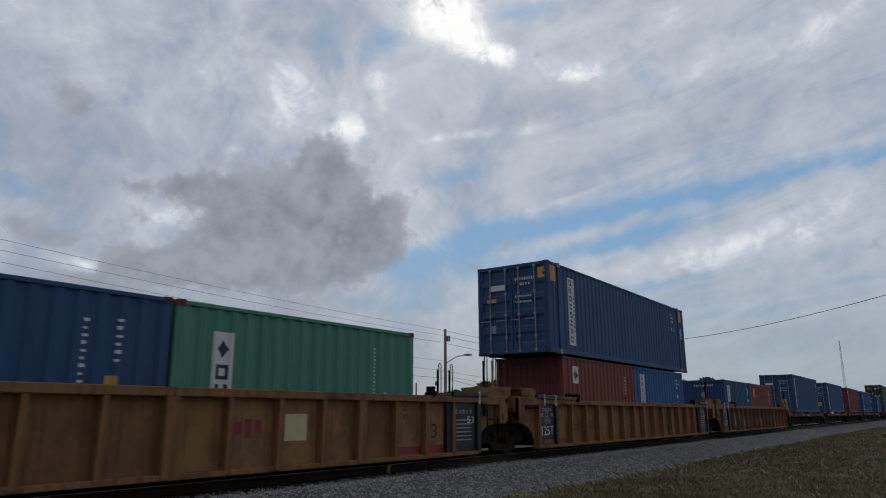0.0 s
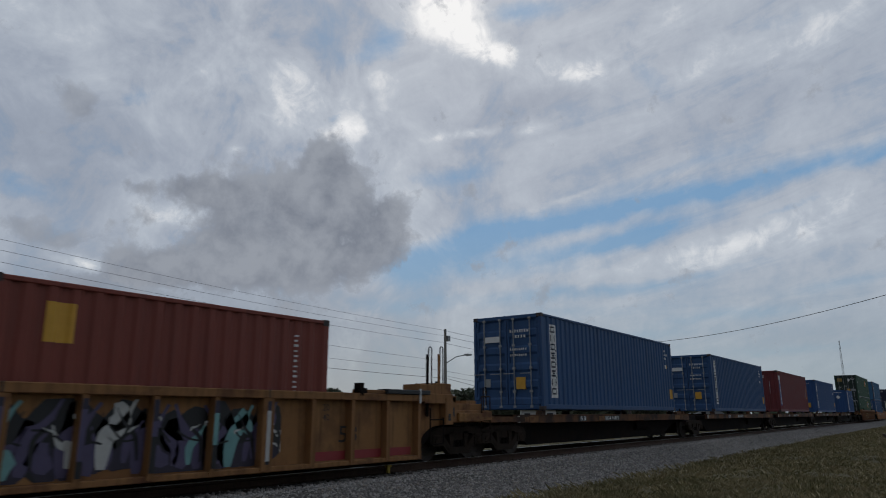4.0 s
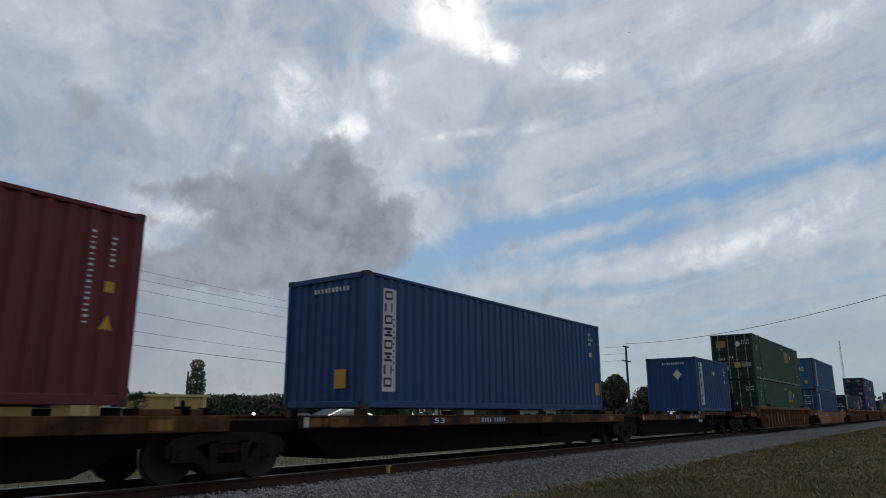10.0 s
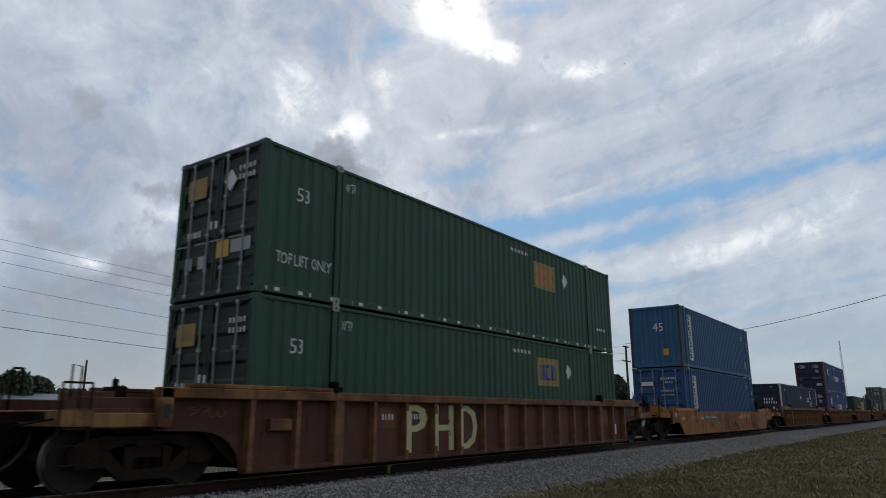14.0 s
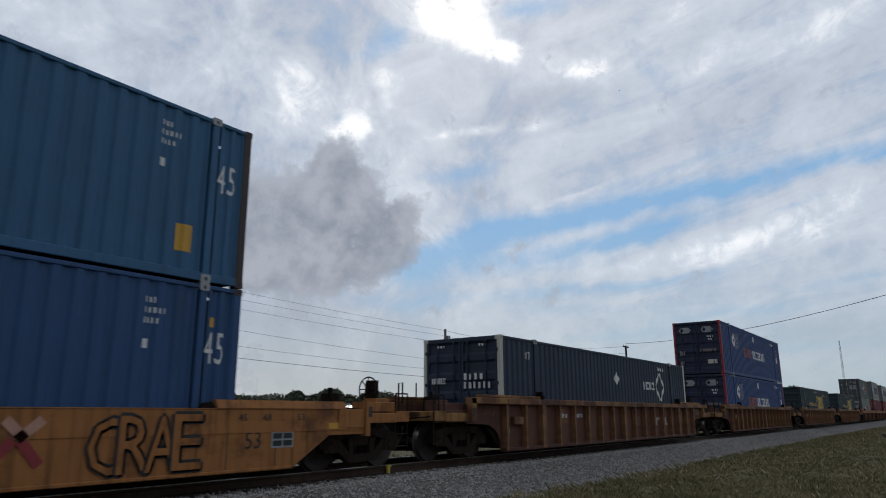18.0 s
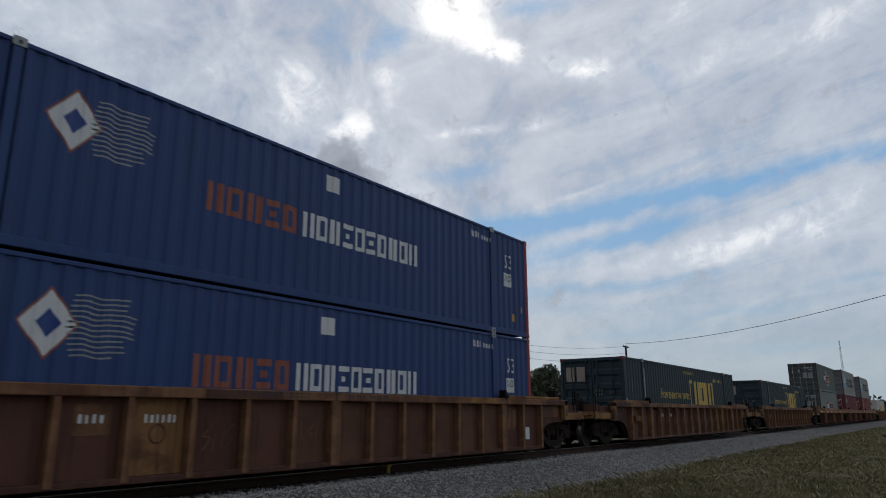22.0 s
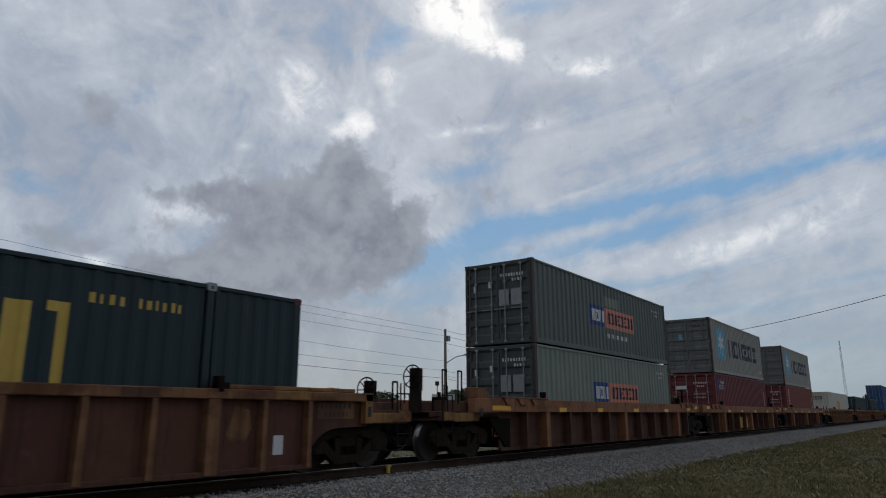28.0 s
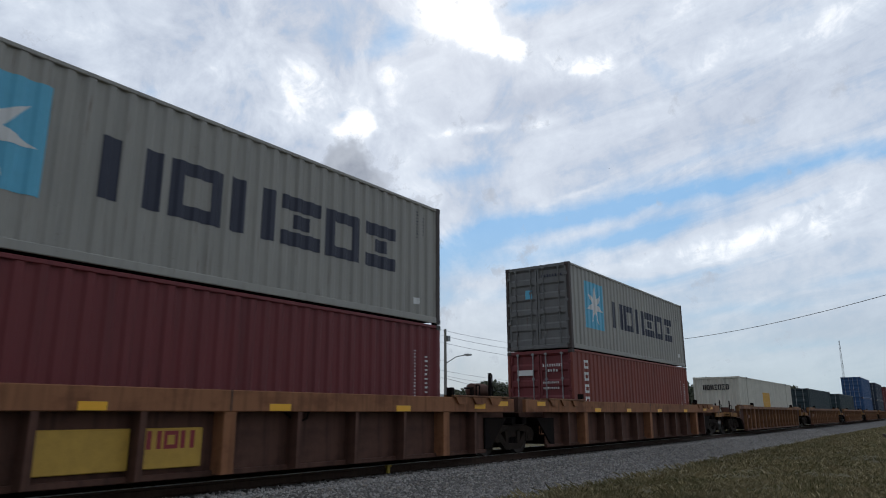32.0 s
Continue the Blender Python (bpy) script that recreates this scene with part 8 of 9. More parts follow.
def tree(az, d, el_top, width, label, seed, mat=None, shape="round", n=1500, size=0.32):
    x, y = spot(az, d)
    top = rise(el_top, d)
    h = top - PLAIN
    rng = np.random.default_rng(seed)
    t = thing("tree", pose(x, y, PLAIN), label, "tree", "trees beyond the track")
    r = width / 2
    tr = Mesh().rod((0, 0, -0.2), (0.1, 0.1, h * 0.4), 0.035 * h, 8, 0.022 * h)
    tr.rod((0.1, 0.1, h * 0.4), (0.0, 0.15, h * 0.85), 0.022 * h, 7, 0.006 * h)
    for i in range(6):
        g = rng.random() * 6.283
        z0 = h * (0.28 + 0.09 * i)
        tr.rod((0.08, 0.08, z0), (r * 0.75 * math.cos(g), r * 0.75 * math.sin(g), z0 + 0.16 * h), 0.011 * h, 6, 0.003 * h)
    part("trunk", tr, BARK, t)
    balls = []
    if shape == "round":
        for i in range(15):
            g, q = rng.random() * 6.283, rng.random() ** 0.5
            zz = h * (0.30 + 0.58 * rng.random())
            rr = r * (0.30 + 0.22 * rng.random())
            fall = 1 - 0.55 * (zz / h - 0.4) / 0.5
            balls.append((q * (r - rr) * fall * math.cos(g), q * (r - rr) * fall * math.sin(g), min(zz, h - rr * 0.9), rr))
        balls.append((0, 0, h - r * 0.42, r * 0.42))
    elif shape == "column":
        for i in range(9):
            zz = h * (0.22 + 0.72 * i / 8)
            balls.append((0.2 * rng.normal() * 0.5, 0.2 * rng.normal() * 0.5, zz, r * (0.8 + 0.25 * rng.random()) * (1.0 if i < 7 else 0.75)))
    v, f = leaves(balls, n, size, rng)
    part("crown", Mesh().add(v, f), mat or LEAF, t)
    return t


def palm(az, d, el_top, label):
    """A fan palm: stiff stalks that spread from the crown, each with a fan of narrow leaf blades."""
    x, y = spot(az, d)
    h = rise(el_top, d) - PLAIN - 1.35
    t = thing("palm_tree", pose(x, y, PLAIN), label, "tree", "trees beyond the track")
    part("trunk", Mesh().rod((0, 0, -0.2), (0.1, 0, h), 0.2, 8, 0.14), BARK, t)
    rng = np.random.default_rng(77)
    for i in range(30):
        g = 2.4 * i
        up = 1.35 - 2.0 * i / 29
        out = Vector((math.cos(g) * math.cos(up), math.sin(g) * math.cos(up), math.sin(up)))
        base, hub = Vector((0.1, 0, h)), Vector((0.1, 0, h)) + out * (0.55 + 0.2 * rng.random())
        m = Mesh().rod(base, hub, 0.02, 4)
        across = out.cross(Vector((0, 0, 1))).normalized()
        for k in range(13):
            a = (k - 6) * 0.24
            way = out * math.cos(a) + across * math.sin(a)
            tip = hub + way * (0.62 + 0.12 * rng.random()) + Vector((0, 0, -0.16 * rng.random()))
            flat = (out * -math.sin(a) + across * math.cos(a)) * 0.045
            mid = hub.lerp(tip, 0.45)
            m.add([hub, mid - flat, tip, mid + flat], [(0, 1, 2, 3)])
        part("frond", m, LEAF2, t)
    return t


def pole(az, d, el_top, label, mat, r=0.15, arms=()):
    x, y = spot(az, d)
    top = rise(el_top, d)
    t = thing("utility_pole", pose(x, y, PLAIN), label, "pole", "poles along the road")
    part("shaft", Mesh().rod((0, 0, -0.3), (0, 0, top - PLAIN), r, 10, r * 0.72), mat, t)
    for zz, w in arms:
        part("crossarm", Mesh().box(-w / 2, w / 2, -0.06, 0.06, zz - PLAIN - 0.06, zz - PLAIN + 0.06), mat, t)
        for k in (-0.45, 0.45):
            part("insulator", Mesh().rod((k * w, 0, zz - PLAIN + 0.05), (k * w, 0, zz - PLAIN + 0.24), 0.05, 8), GALV, t)
    return t


# main pole with its street lamp
P1 = (54.42, 64.0)
p1 = pole(*P1, 6.92, "grey round utility pole with a street lamp", WOODPOLE, 0.17)
x1, y1 = spot(*P1)
lamp_z = rise(4.83, 64.0)
px, py = math.cos(radians(P1[0])), -math.sin(radians(P1[0]))
arm = [(0, 0, rise(4.09, 64) - PLAIN), (px * 1.0, py * 1.0, rise(4.65, 64) - PLAIN), (px * 2.0, py * 2.0, lamp_z - PLAIN)]
m = Mesh()
for a, b in zip(arm[:-1], arm[1:]):
    m.rod(a, b, 0.04, 6)
la = part("lamp_arm", m, GALV, p1, "galvanised lamp arm")
part("lamp_head", Mesh().box(px * 2.0 - 0.25, px * 2.0 + 0.35, py * 2.0 - 0.3, py * 2.0 + 0.15, lamp_z - PLAIN - 0.1, lamp_z - PLAIN + 0.06), GALV, la)
part("junction_box", Mesh().box(0.1, 0.5, -0.25, 0.1, rise(6.39, 64) - PLAIN - 0.5, rise(6.39, 64) - PLAIN), GALV, p1)
P2 = (69.09, 88.0)
pole(*P2, 5.34, "wooden utility pole with two crossarms", DARKPOLE, 0.17, ((rise(5.29, 88) - 0.1, 1.7), (rise(4.10, 88), 2.6)))
for az, d, el in ((26.99, 82.0, 3.99), (34.09, 84.0, 3.32), (29.01, 95.0, 2.78), (52.02, 100.0, 2.55)):
    pole(az, d, el, "dark weathered wooden utility pole", DARKPOLE, 0.13)


def wire(name, pts, sag, label, r=0.018, n=20):
    """A hanging cable through the given points."""
    ob = thing(name, pose(0, 0, 0), label, "cable", "overhead cables")
    a, b = Vector(pts[0]), Vector(pts[1])
    m = Mesh().tube([a.lerp(b, i / n) - Vector((0, 0, sag * 4 * (i / n) * (1 - i / n))) for i in range(n + 1)], r, 5)
    part("strand", m, BLACK, ob)


# wires from the main pole to the near end of the road, on to the second pole and over to the grass bank
Q0 = spot(5.00, 45.0)
for el1, el0, sag, r in ((6.82, 11.49, 0.45, 0.01), (6.37, 10.77, 0.45, 0.01), (5.81, 9.96, 0.5, 0.01), (4.30, 8.30, 0.55, 0.01), (3.53, 6.74, 0.5, 0.01), (2.92, 5.65, 0.5, 0.017)):
    z1 = rise(el1, 64.0)
    # the point above the view's edge on the line between the two poles
    f = 0.66
    bx, by = x1 + (Q0[0] - x1) * f, y1 + (Q0[1] - y1) * f
    dd = math.hypot(bx - CAM[0], by - CAM[1])
    zb = rise(el0, dd) + sag * 4 * f * (1 - f)
    z0 = z1 + (zb - z1) / f
    wire("overhead_wire", [(x1, y1, z1), (Q0[0], Q0[1], z0)], sag, "thin black overhead wire", r)
x2, y2 = spot(*P2)
for k, el in enumerate((6.79, 6.34, 5.77)):
    wire("overhead_wire", [(x1, y1, rise(el, 64)), (x2, y2, rise(5.29 - 0.55 * k, 88))], 0.8, "thin black overhead wire", 0.014)
x4, y4 = spot(62.62, 130.0)
for el, drop, r in ((3.49, 1.0, 0.012), (3.10, 1.1, 0.012), (2.92, 1.75, 0.020)):
    wire("overhead_wire", [(x1, y1, rise(el, 64)), (x4, y4, rise(el - drop, 130))], 0.3, "thin black overhead wire", r)
Q3 = spot(93.00, 52.0)
wire("overhead_wire", [(x2, y2, rise(5.49, 88)), (Q3[0], Q3[1], rise(9.38, 52.0))], 1.0, "sagging black overhead cable", 0.024, 30)
for az, d, z in ((5.0, 45.0, 13.5), (93.0, 52.0, 10.2)):
    x, y = spot(az, d)
    t = thing("utility_pole", pose(x, y, PLAIN), "wooden utility pole carrying the cables", "pole", "poles along the road")
    part("shaft", Mesh().rod((0, 0, -0.3), (0, 0, z - PLAIN), 0.17, 10, 0.12), DARKPOLE, t)

# lattice mast far off
x, y = spot(84.18, 420.0)
mast_top = rise(5.10, 420.0)
t = thing("radio_mast", pose(x, y, PLAIN), "thin grey lattice radio mast", "tower")
m = Mesh()
for i in range(3):
    g = 2.094 * i
    m.rod((0.9 * math.cos(g), 0.9 * math.sin(g), 0), (0.25 * math.cos(g), 0.25 * math.sin(g), mast_top - PLAIN), 0.06, 5)
part("mast_frame", m, GALV, t)
m = Mesh()
for k in range(26):
    z0 = k * (mast_top - PLAIN) / 26
    q = 0.9 - 0.65 * k / 26
    for i in range(3):
        g, h_ = 2.094 * i, 2.094 * (i + 1)
        m.rod((q * math.cos(g), q * math.sin(g), z0), (q * math.cos(h_), q * math.sin(h_), z0 + 1.3), 0.03, 4)
part("bracing", m, GALV, t)

# the yellow shop
YELLOWWALL = plain("yellow_stucco", (0.50, 0.36, 0.13), 0.85, 0, 0.2, 3)
CREAMTRIM = plain("cream_trim", (0.62, 0.50, 0.26), 0.8, 0, 0.2, 3)
WHITEWALL = plain("white_stucco", (0.60, 0.60, 0.58), 0.85, 0, 0.2, 3)
GREYROOF = plain("grey_metal_roof", (0.26, 0.27, 0.28), 0.6, 0.2, 0.3, 2)
SLATE = plain("dark_slate_roof", (0.11, 0.12, 0.135), 0.8, 0, 0.3, 2)
WINDOWDARK = plain("dark_window_glass", (0.02, 0.022, 0.025), 0.1, 0, 0.1)
MAROON = plain("maroon_awning", (0.16, 0.02, 0.022), 0.7, 0, 0.2)
ax, ay = spot(27.29, 66.0)
bx, by = spot(35.57, 68.2)
L = math.hypot(bx - ax, by - ay)
yaw = math.degrees(math.atan2(by - ay, bx - ax))
H = rise(1.43, 66.0) - PLAIN
shop = thing("shop_building", pose(ax, ay, PLAIN, 0, 0, yaw), "yellow flat-roofed shop with cream trim and a white poster", "building")
part("wall", Mesh().box(0, L, 0, 9, -0.3, H), YELLOWWALL, shop)
part("parapet", Mesh().box(-0.15, L + 0.15, -0.15, 9.15, H - 0.02, H + 0.18), CREAMTRIM, shop)
part("roof", Mesh().box(0.1, L - 0.1, 0.1, 8.9, H + 0.18, H + 0.22), GREYROOF, shop)
for x in (0.0, L * 0.42, L * 0.72, L - 0.3):
    part("pilaster", Mesh().box(x, x + 0.3, -0.08, 0.0, -0.3, H - 0.02), CREAMTRIM, shop)
part("poster", Mesh().box(L * 0.10, L * 0.31, -0.06, -0.01, H - 2.2, H - 0.75), WHITEWALL, shop, "white poster with a faint grey drawing")
part("poster_print", Mesh().prism([(L * 0.18, H - 2.0), (L * 0.25, H - 2.0), (L * 0.23, H - 1.3), (L * 0.20, H - 1.3)], -0.075, -0.062), GALV, shop)
part("wall_lamp", Mesh().box(0.9, 1.2, -0.3, 0.0, H - 0.8, H - 0.5), BLACK, shop)
part("window", Mesh().box(L * 0.5, L * 0.66, -0.03, 0.02, 0.9, 2.3), WINDOWDARK, shop)
part("door", Mesh().box(L * 0.36, L * 0.41, -0.04, 0.02, 0.0, 2.1), MAROON, shop)

# long low grey-roofed building beside it
ax, ay = spot(12.87, 82.0)
bx, by = spot(26.58, 84.0)
L = math.hypot(bx - ax, by - ay)
H = rise(1.41, 82) - PLAIN
low = thing("low_building", pose(ax, ay, PLAIN, 0, 0, math.degrees(math.atan2(by - ay, bx - ax))), "long low building with a pale grey metal roof", "building")
part("wall", Mesh().box(0, L, 1, 8, -0.3, H - 0.5), YELLOWWALL, low)
part("roof", Mesh().add([(0, 0, H - 0.6), (L, 0, H - 0.6), (L, 4.5, H + 0.35), (0, 4.5, H + 0.35), (0, 9, H - 0.6), (L, 9, H - 0.6)], [(0, 1, 2, 3), (3, 2, 5, 4), (0, 3, 4), (1, 5, 2)]), GREYROOF, low)

# the white gabled shop with a lit edge
GLOW = Nodes("lamp_glow")
GLOW.bsdf.inputs["Emission Color"].default_value = (1.0, 0.97, 0.9, 1)
GLOW.bsdf.inputs["Emission Strength"].default_value = 2.5
GLOW = GLOW.mat
ax, ay = spot(44.87, 95.0)
bx, by = spot(48.49, 97.0)
L = math.hypot(bx - ax, by - ay)
store = thing("liquor_store", pose(ax, ay, PLAIN, 0, 0, math.degrees(math.atan2(by - ay, bx - ax))), "small white gabled shop with a lamp-lined roof edge", "building")
e, g = rise(-0.05, 95) - PLAIN, rise(0.84, 95) - PLAIN
part("wall", Mesh().prism([(0, -0.3), (L, -0.3), (L, e), (L / 2, g), (0, e)], 0.0, 8.0), WHITEWALL, store)
part("roof", Mesh().add([(-0.3, -0.3, e - 0.1), (L / 2, -0.3, g + 0.12), (L / 2, 8.3, g + 0.12), (-0.3, 8.3, e - 0.1), (L + 0.3, -0.3, e - 0.1), (L + 0.3, 8.3, e - 0.1)], [(0, 1, 2, 3), (1, 4, 5, 2)]), SLATE, store)
rings, w = text_shape("LIQUORS", 1.0)
decal("sign_lettering", [[(L * 0.27 + a * L * 0.46 / w, e + 0.10 + b * 0.62) for a, b in r] for r in rings], BLACK, store, None, (), -0.03)
for k in (-1, 1):
    m = Mesh()
    for i in range(3):
        q0, q1 = 0.12 + 0.3 * i, 0.12 + 0.3 * i + 0.24
        cx = L / 2
        m.rod((cx + k * cx * q0, -0.32, g + (e - g) * q0 - 0.02), (cx + k * cx * q1, -0.32, g + (e - g) * q1 - 0.02), 0.05, 5)
    part("light_strip", m, GLOW, store, "glowing white light strip")
part("spot_lamp", Mesh().lathe([(-0.1, 0.12), (0.1, 0.2), (0.12, 0.05)], 10), GLOW, store, "", pose(L / 2, -0.35, g - 0.35))
part("spot_lamp", Mesh().lathe([(-0.1, 0.12), (0.1, 0.2), (0.12, 0.05)], 10), GLOW, store, "", pose(-0.3, -0.35, e - 0.25))
part("door", Mesh().box(L * 0.42, L * 0.58, -0.04, 0.01, 0.0, 2.1), WINDOWDARK, store)
ax, ay = spot(40.19, 98.0)
annex = thing("grey_roofed_house", pose(ax, ay, PLAIN, 0, 0, -45), "small house with a dark slate roof and maroon awning", "building")
part("wall", Mesh().box(0, 8, 0, 6, -0.3, 3.0), WHITEWALL, annex)
part("roof", Mesh().add([(-0.4, -0.4, 2.9), (8.4, -0.4, 2.9), (8.4, 6.4, 2.9), (-0.4, 6.4, 2.9), (3.0, 3, 4.6), (5.4, 3, 4.6)], [(0, 1, 5, 4), (1, 2, 5), (2, 3, 4, 5), (3, 0, 4)]), SLATE, annex)
part("awning", Mesh().box(0.6, 3.0, -0.7, 0.0, 2.35, 2.8), MAROON, annex)
ax, ay = spot(39.17, 93.0)
yl = thing("yard_lamp", pose(ax, ay, PLAIN), "lamp post with a glowing white head", "lamp")
part("post", Mesh().rod((0, 0, -0.2), (0, 0, rise(0.02, 93) - PLAIN), 0.05, 6), DARKPOLE, yl)
part("lamp_head", Mesh().lathe([(-0.16, 0.1), (-0.08, 0.2), (0.08, 0.2), (0.16, 0.1)], 10, "z"), GLOW, yl, "glowing lamp head", pose(0, 0, rise(0.12, 93) - PLAIN))
# pylon sign with a flood lamp by the pole, a low white shop under the trees, a shed and a small white house
ax, ay = spot(53.42, 80.0)
sign = thing("pylon_sign", pose(ax, ay, PLAIN, 0, 0, -54), "white roadside pylon sign with a boxed top and brown bars", "sign")
top = rise(1.62, 80) - PLAIN
for x in (0.15, 1.62):
    part("post", Mesh().box(x, x + 0.28, -0.12, 0.12, -0.3, top - 0.6), WHITEWALL, sign)
part("top_box", Mesh().box(-0.15, 2.45, -0.3, 0.3, top - 0.62, top), WHITEWALL, sign)
part("panel", Mesh().box(0.43, 1.62, -0.06, 0.06, top - 2.9, top - 1.0), WHITEWALL, sign)
part("panel_print", Mesh().box(0.55, 1.5, -0.075, -0.062, top - 1.35, top - 1.15).box(0.55, 1.5, -0.075, -0.062, top - 2.62, top - 2.42), BLACK, sign)
part("panel_print", Mesh().box(0.52, 0.78, -0.075, -0.062, top - 2.25, top - 1.55).box(0.88, 1.14, -0.075, -0.062, top - 2.25, top - 1.55).box(1.24, 1.5, -0.075, -0.062, top - 2.25, top - 1.55), MAROON, sign)
part("lamp_post", Mesh().rod((0.45, 0, top - 0.01), (0.45, 0, top + 1.0), 0.05, 6), BLACK, sign)
part("flood_lamp", Mesh().box(0.22, 0.68, -0.15, 0.15, top + 0.98, top + 1.45), BLACK, sign, "black flood lamp")
ax, ay = spot(60.55, 94.0)
shed = thing("white_shop", pose(ax, ay, PLAIN, 0, 0, -59), "low white shop with dark openings under the trees", "building")
part("wall", Mesh().box(0, 4.6, 0, 6, -0.3, 4.9), WHITEWALL, shed)
part("roof", Mesh().prism([(-0.4, 4.9), (5.0, 4.9), (4.4, 5.9), (1.4, 5.9)], -0.5, 6.4), GREYROOF, shed)
for x in (0.4, 1.9, 3.4):
    part("opening", Mesh().box(x, x + 0.8, -0.03, 0.02, 2.9, 4.5), WINDOWDARK, shed)
ax, ay = spot(55.95, 97.0)
shed = thing("garden_shed", pose(ax, ay, PLAIN, 0, 0, -55), "small white shed before the trees", "shed")
part("wall", Mesh().box(0, 1.3, 0, 1.6, -0.3, 4.9), WHITEWALL, shed)
part("roof", Mesh().prism([(-0.15, 4.9), (1.45, 4.9), (0.65, 5.45)], -0.2, 1.8), GREYROOF, shed)
ax, ay = spot(73.81, 118.0)
wh = thing("white_house", pose(ax, ay, PLAIN, 0, 0, -60), "small white house with a grey roof", "house")
part("wall", Mesh().box(0, 5, 0, 5, -0.3, 4.0), WHITEWALL, wh)
part("roof", Mesh().prism([(-0.4, 3.9), (5.4, 3.9), (2.5, 5.6)], -0.4, 5.4), GREYROOF, wh)
part("window", Mesh().box(1.5, 3.0, -0.03, 0.02, 1.2, 2.6), WINDOWDARK, wh)

# trees, one by one
TREES = ((22.64, 88, 3.10, 6.0, "round"), (24.05, 90, 2.74, 6.0, "round"), (26.18, 95, 1.92, 7.0, "round"), (29.52, 92, 2.19, 4.0, "round"), (32.66, 96, 1.66, 6.0, "round"), (34.83, 80, 4.23, 2.1, "column"), (37.34, 100, 1.58, 6.0, "round"), (39.78, 104, 1.54, 8.0, "round"), (42.43, 104, 1.91, 5.5, "round"), (45.08, 106, 2.18, 6.5, "round"), (48.03, 108, 1.79, 8.0, "round"),
         (57.73, 105, 2.77, 9.0, "round"), (60.58, 108, 3.03, 6.0, "round"), (62.93, 100, 4.06, 8.0, "round"), (65.68, 104, 3.50, 4.5, "round"), (68.12, 104, 3.15, 5.5, "round"))
for i, (az, d, el, w, shp) in enumerate(TREES):
    tree(az, d, el, w, ("slender columnar tree with dark green leaves" if shp == "column" else ("broad dark green tree with an uneven crown", "bushy olive-green tree with gaps in its crown")[i % 2]), 100 + i, LEAF if i % 2 == 0 else LEAF2, shp, 9000 if shp == "round" else 6000, 0.23 if shp == "round" else 0.12)
for i, (az, d, el, w) in enumerate(((25.57, 100, 1.82, 9.0), (28.00, 104, 1.75, 9.0), (31.24, 106, 1.64, 10.0), (36.32, 108, 1.59, 8.0), (38.36, 110, 1.67, 9.0), (41.00, 112, 1.72, 9.0), (43.85, 114, 1.64, 9.0), (46.51, 116, 1.66, 9.0), (49.56, 112, 1.87, 10.0), (74.83, 120, 2.77, 7.0), (76.45, 124, 2.33, 8.0), (80.81, 190, 2.04, 8.0), (73.20, 125, 2.65, 5.0), (55.28, 112, 2.04, 6.0), (56.50, 116, 2.15, 9.0), (59.10, 118, 2.55, 11.0), (61.70, 118, 2.70, 10.0), (64.40, 116, 2.90, 10.0), (66.80, 118, 2.60, 10.0), (70.6, 122, 2.2, 9.0))):
    tree(az, d, el, w, "dark green tree with a ragged crown", 140 + i, LEAF2 if i % 2 else LEAF, "round", 5600, 0.23)
palm(30.53, 63.0, 2.03, "small fan palm with spread green fronds")


def far_woods():
    """A low ragged line of woods behind everything."""
    rng = np.random.default_rng(21)
    balls = []
    for i in range(420):
        az = -70 + 165 * rng.random()
        d = 150 + 130 * rng.random()
        x, y = spot(az, d)
        if abs(y - Y0) < 9:
            continue
        r = 2.0 + 2.4 * rng.random()
        el = 0.95 + 0.35 * noise.noise(Vector((az * 0.25, 0, 0))) + 0.25 * rng.random()
        balls.append((x, y, max(PLAIN + 1, rise(el, d) - r), r))
        balls.append((x + rng.normal(), y, PLAIN + 1.5, 3.0))
    v, f = leaves(balls, 42000, 0.85, rng)
    me = Mesh().add(v, f).data("far_woods", LEAF)
    tagged(new("far_woods", me), "low dark green woods on the horizon", "woods", kind="stuff")


far_woods()

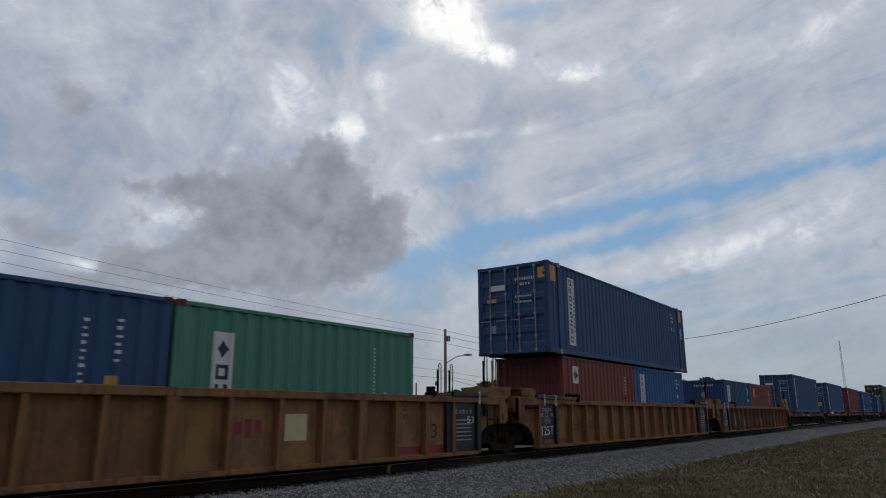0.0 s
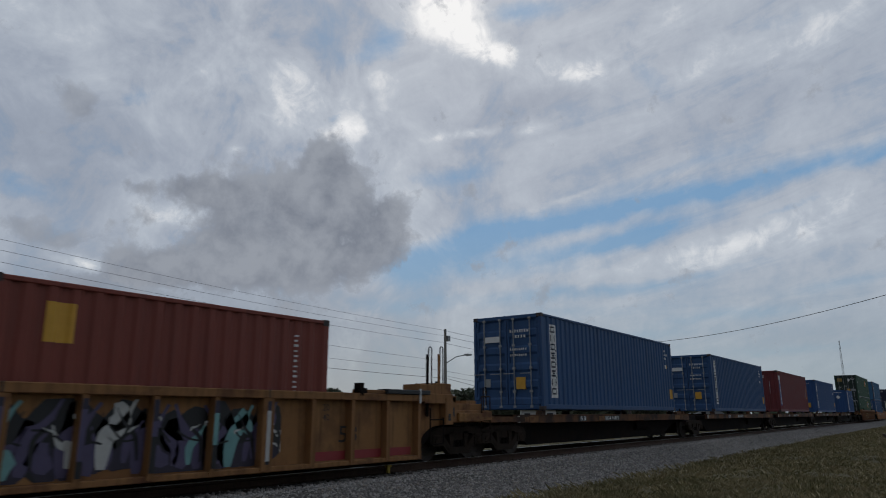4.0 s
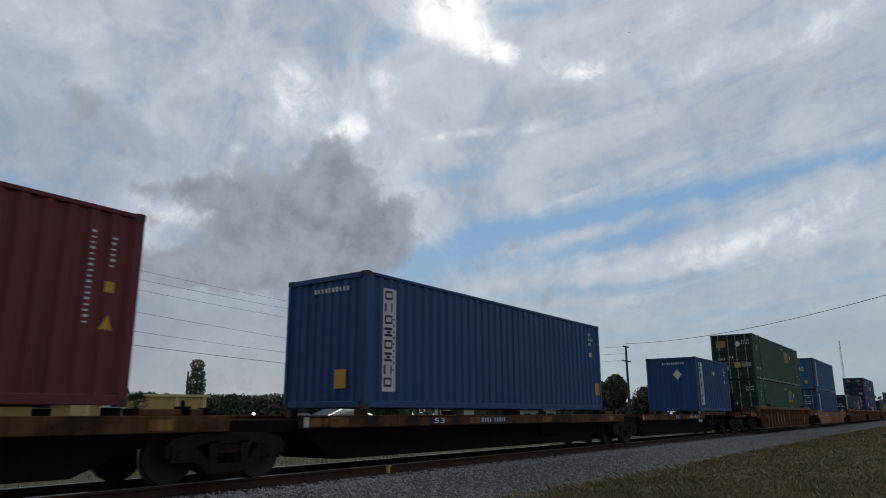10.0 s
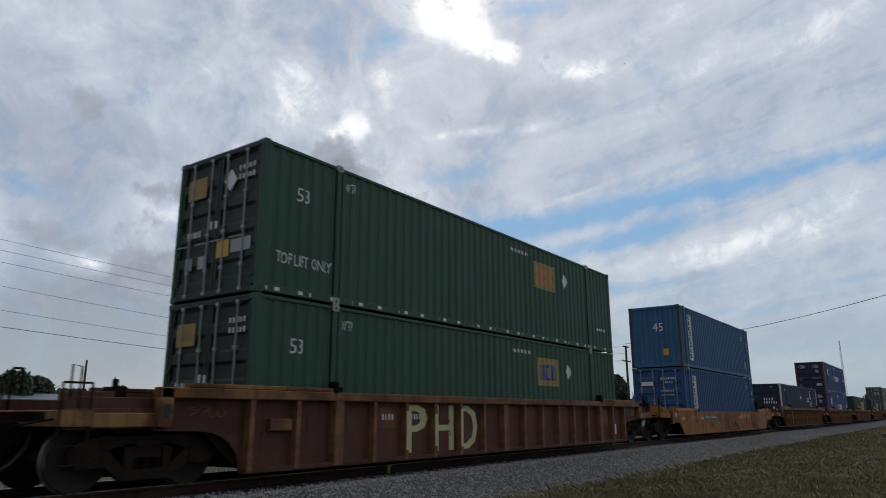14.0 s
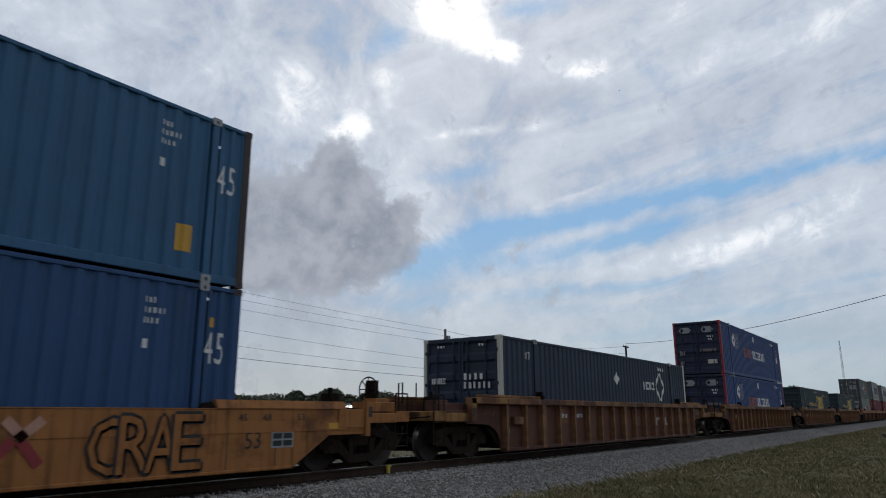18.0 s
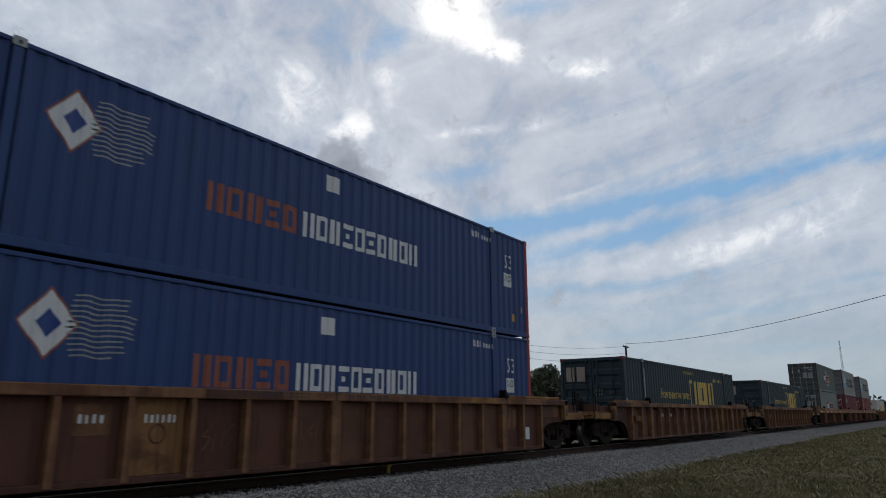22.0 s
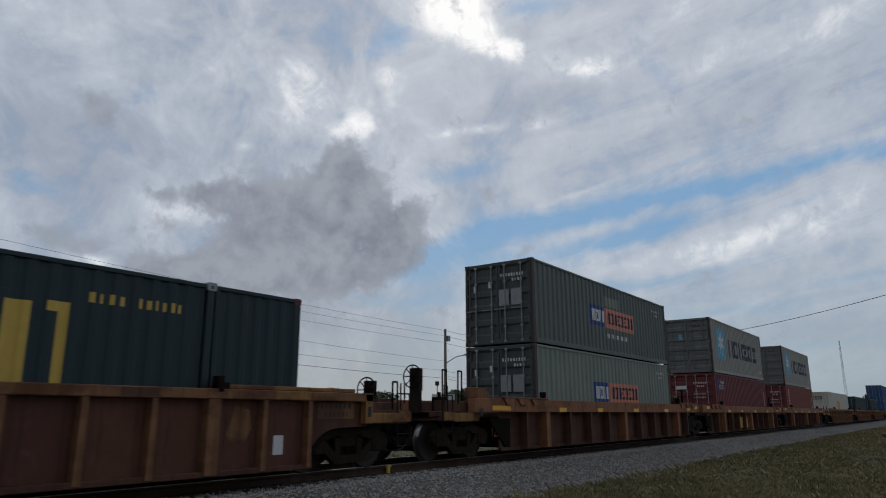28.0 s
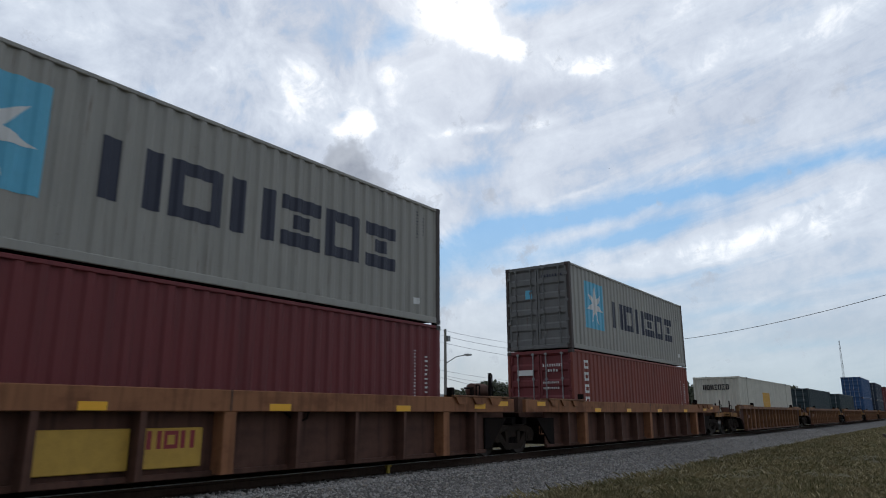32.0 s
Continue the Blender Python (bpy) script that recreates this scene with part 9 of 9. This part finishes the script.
# a dark steel scrap lying in the grass, and a bird gliding down
x, y = spot(86.16, 45.0)
gz = float(ground_z(np.array(x), np.array(y)))
scrap = thing("scrap_rail", pose(x, y, gz, 0, 0, 12), "short rusty rail stub lying in the grass", "scrap")
part("web", Mesh().box(-0.6, 0.6, -0.03, 0.03, 0.06, 0.20), RAILSTEEL, scrap)
part("head", Mesh().box(-0.6, 0.6, -0.06, 0.06, 0.20, 0.26), RAILSTEEL, scrap)
part("foot", Mesh().box(-0.6, 0.6, -0.1, 0.1, 0.0, 0.06), RAILSTEEL, scrap)
BIRD = thing("bird", pose(0, 0, 40), "small dark gliding bird", "bird")
part("body", Mesh().rod((-0.16, 0, 0), (0.16, 0, 0), 0.05, 8, 0.03), BLACK, BIRD)
for k in (-1, 1):
    part("wing", Mesh().add([(-0.06, 0, 0.0), (0.07, 0, 0.0), (0.02, k * 0.30, 0.05), (-0.05, k * 0.32, 0.05), (-0.06, 0, 0.02), (0.07, 0, 0.02), (0.02, k * 0.30, 0.06)], [(0, 1, 2, 3), (4, 5, 6), (1, 5, 6, 2)]), BLACK, BIRD)


# ---- what moves ----
def motions():
    times = [2.0 * i for i in range(17)]
    for ob, x16, z in MOVERS:
        walk(ob, [(t, pose(x16 - run(t), Y0, z)) for t in times])
    # wheels turn as the train rolls, less than a quarter turn from row to row
    ticks = [i / 15 for i in range(481)]
    for ob, dx in WHEELS:
        walk(ob, [(t, pose(dx, 0, WR) @ Matrix.Rotation(-(run(t) - run(0)) / WR, 4, "Y")) for t in ticks])
    birds = []
    for t, az, el in ((0.0, 72.53, 36.55), (9.0, 71.32, 30.59), (19.0, 69.85, 25.23), (28.0, 69.04, 21.28), (32.0, 68.69, 19.65)):
        x, y = spot(az, 170.0)
        birds.append((t, pose(x, y, rise(el, 170.0), 0, 0, 200)))
    walk(BIRD, birds)
    walk(HIGH, [(t, Matrix.Translation(CAM) @ pose(0, 0, 0, 0.25 * t / 32, -0.35 * t / 32, -0.95 * (t - 9) / 32)) for t in (0.0, 16.0, 32.0)])
    walk(LOW, [(t, Matrix.Translation(CAM) @ pose(0, 0, 0, -0.30 * (t - 9) / 32, 0.35 * (t - 9) / 32, -2.0 * (t - 9) / 32)) for t in (0.0, 16.0, 32.0)])


motions()
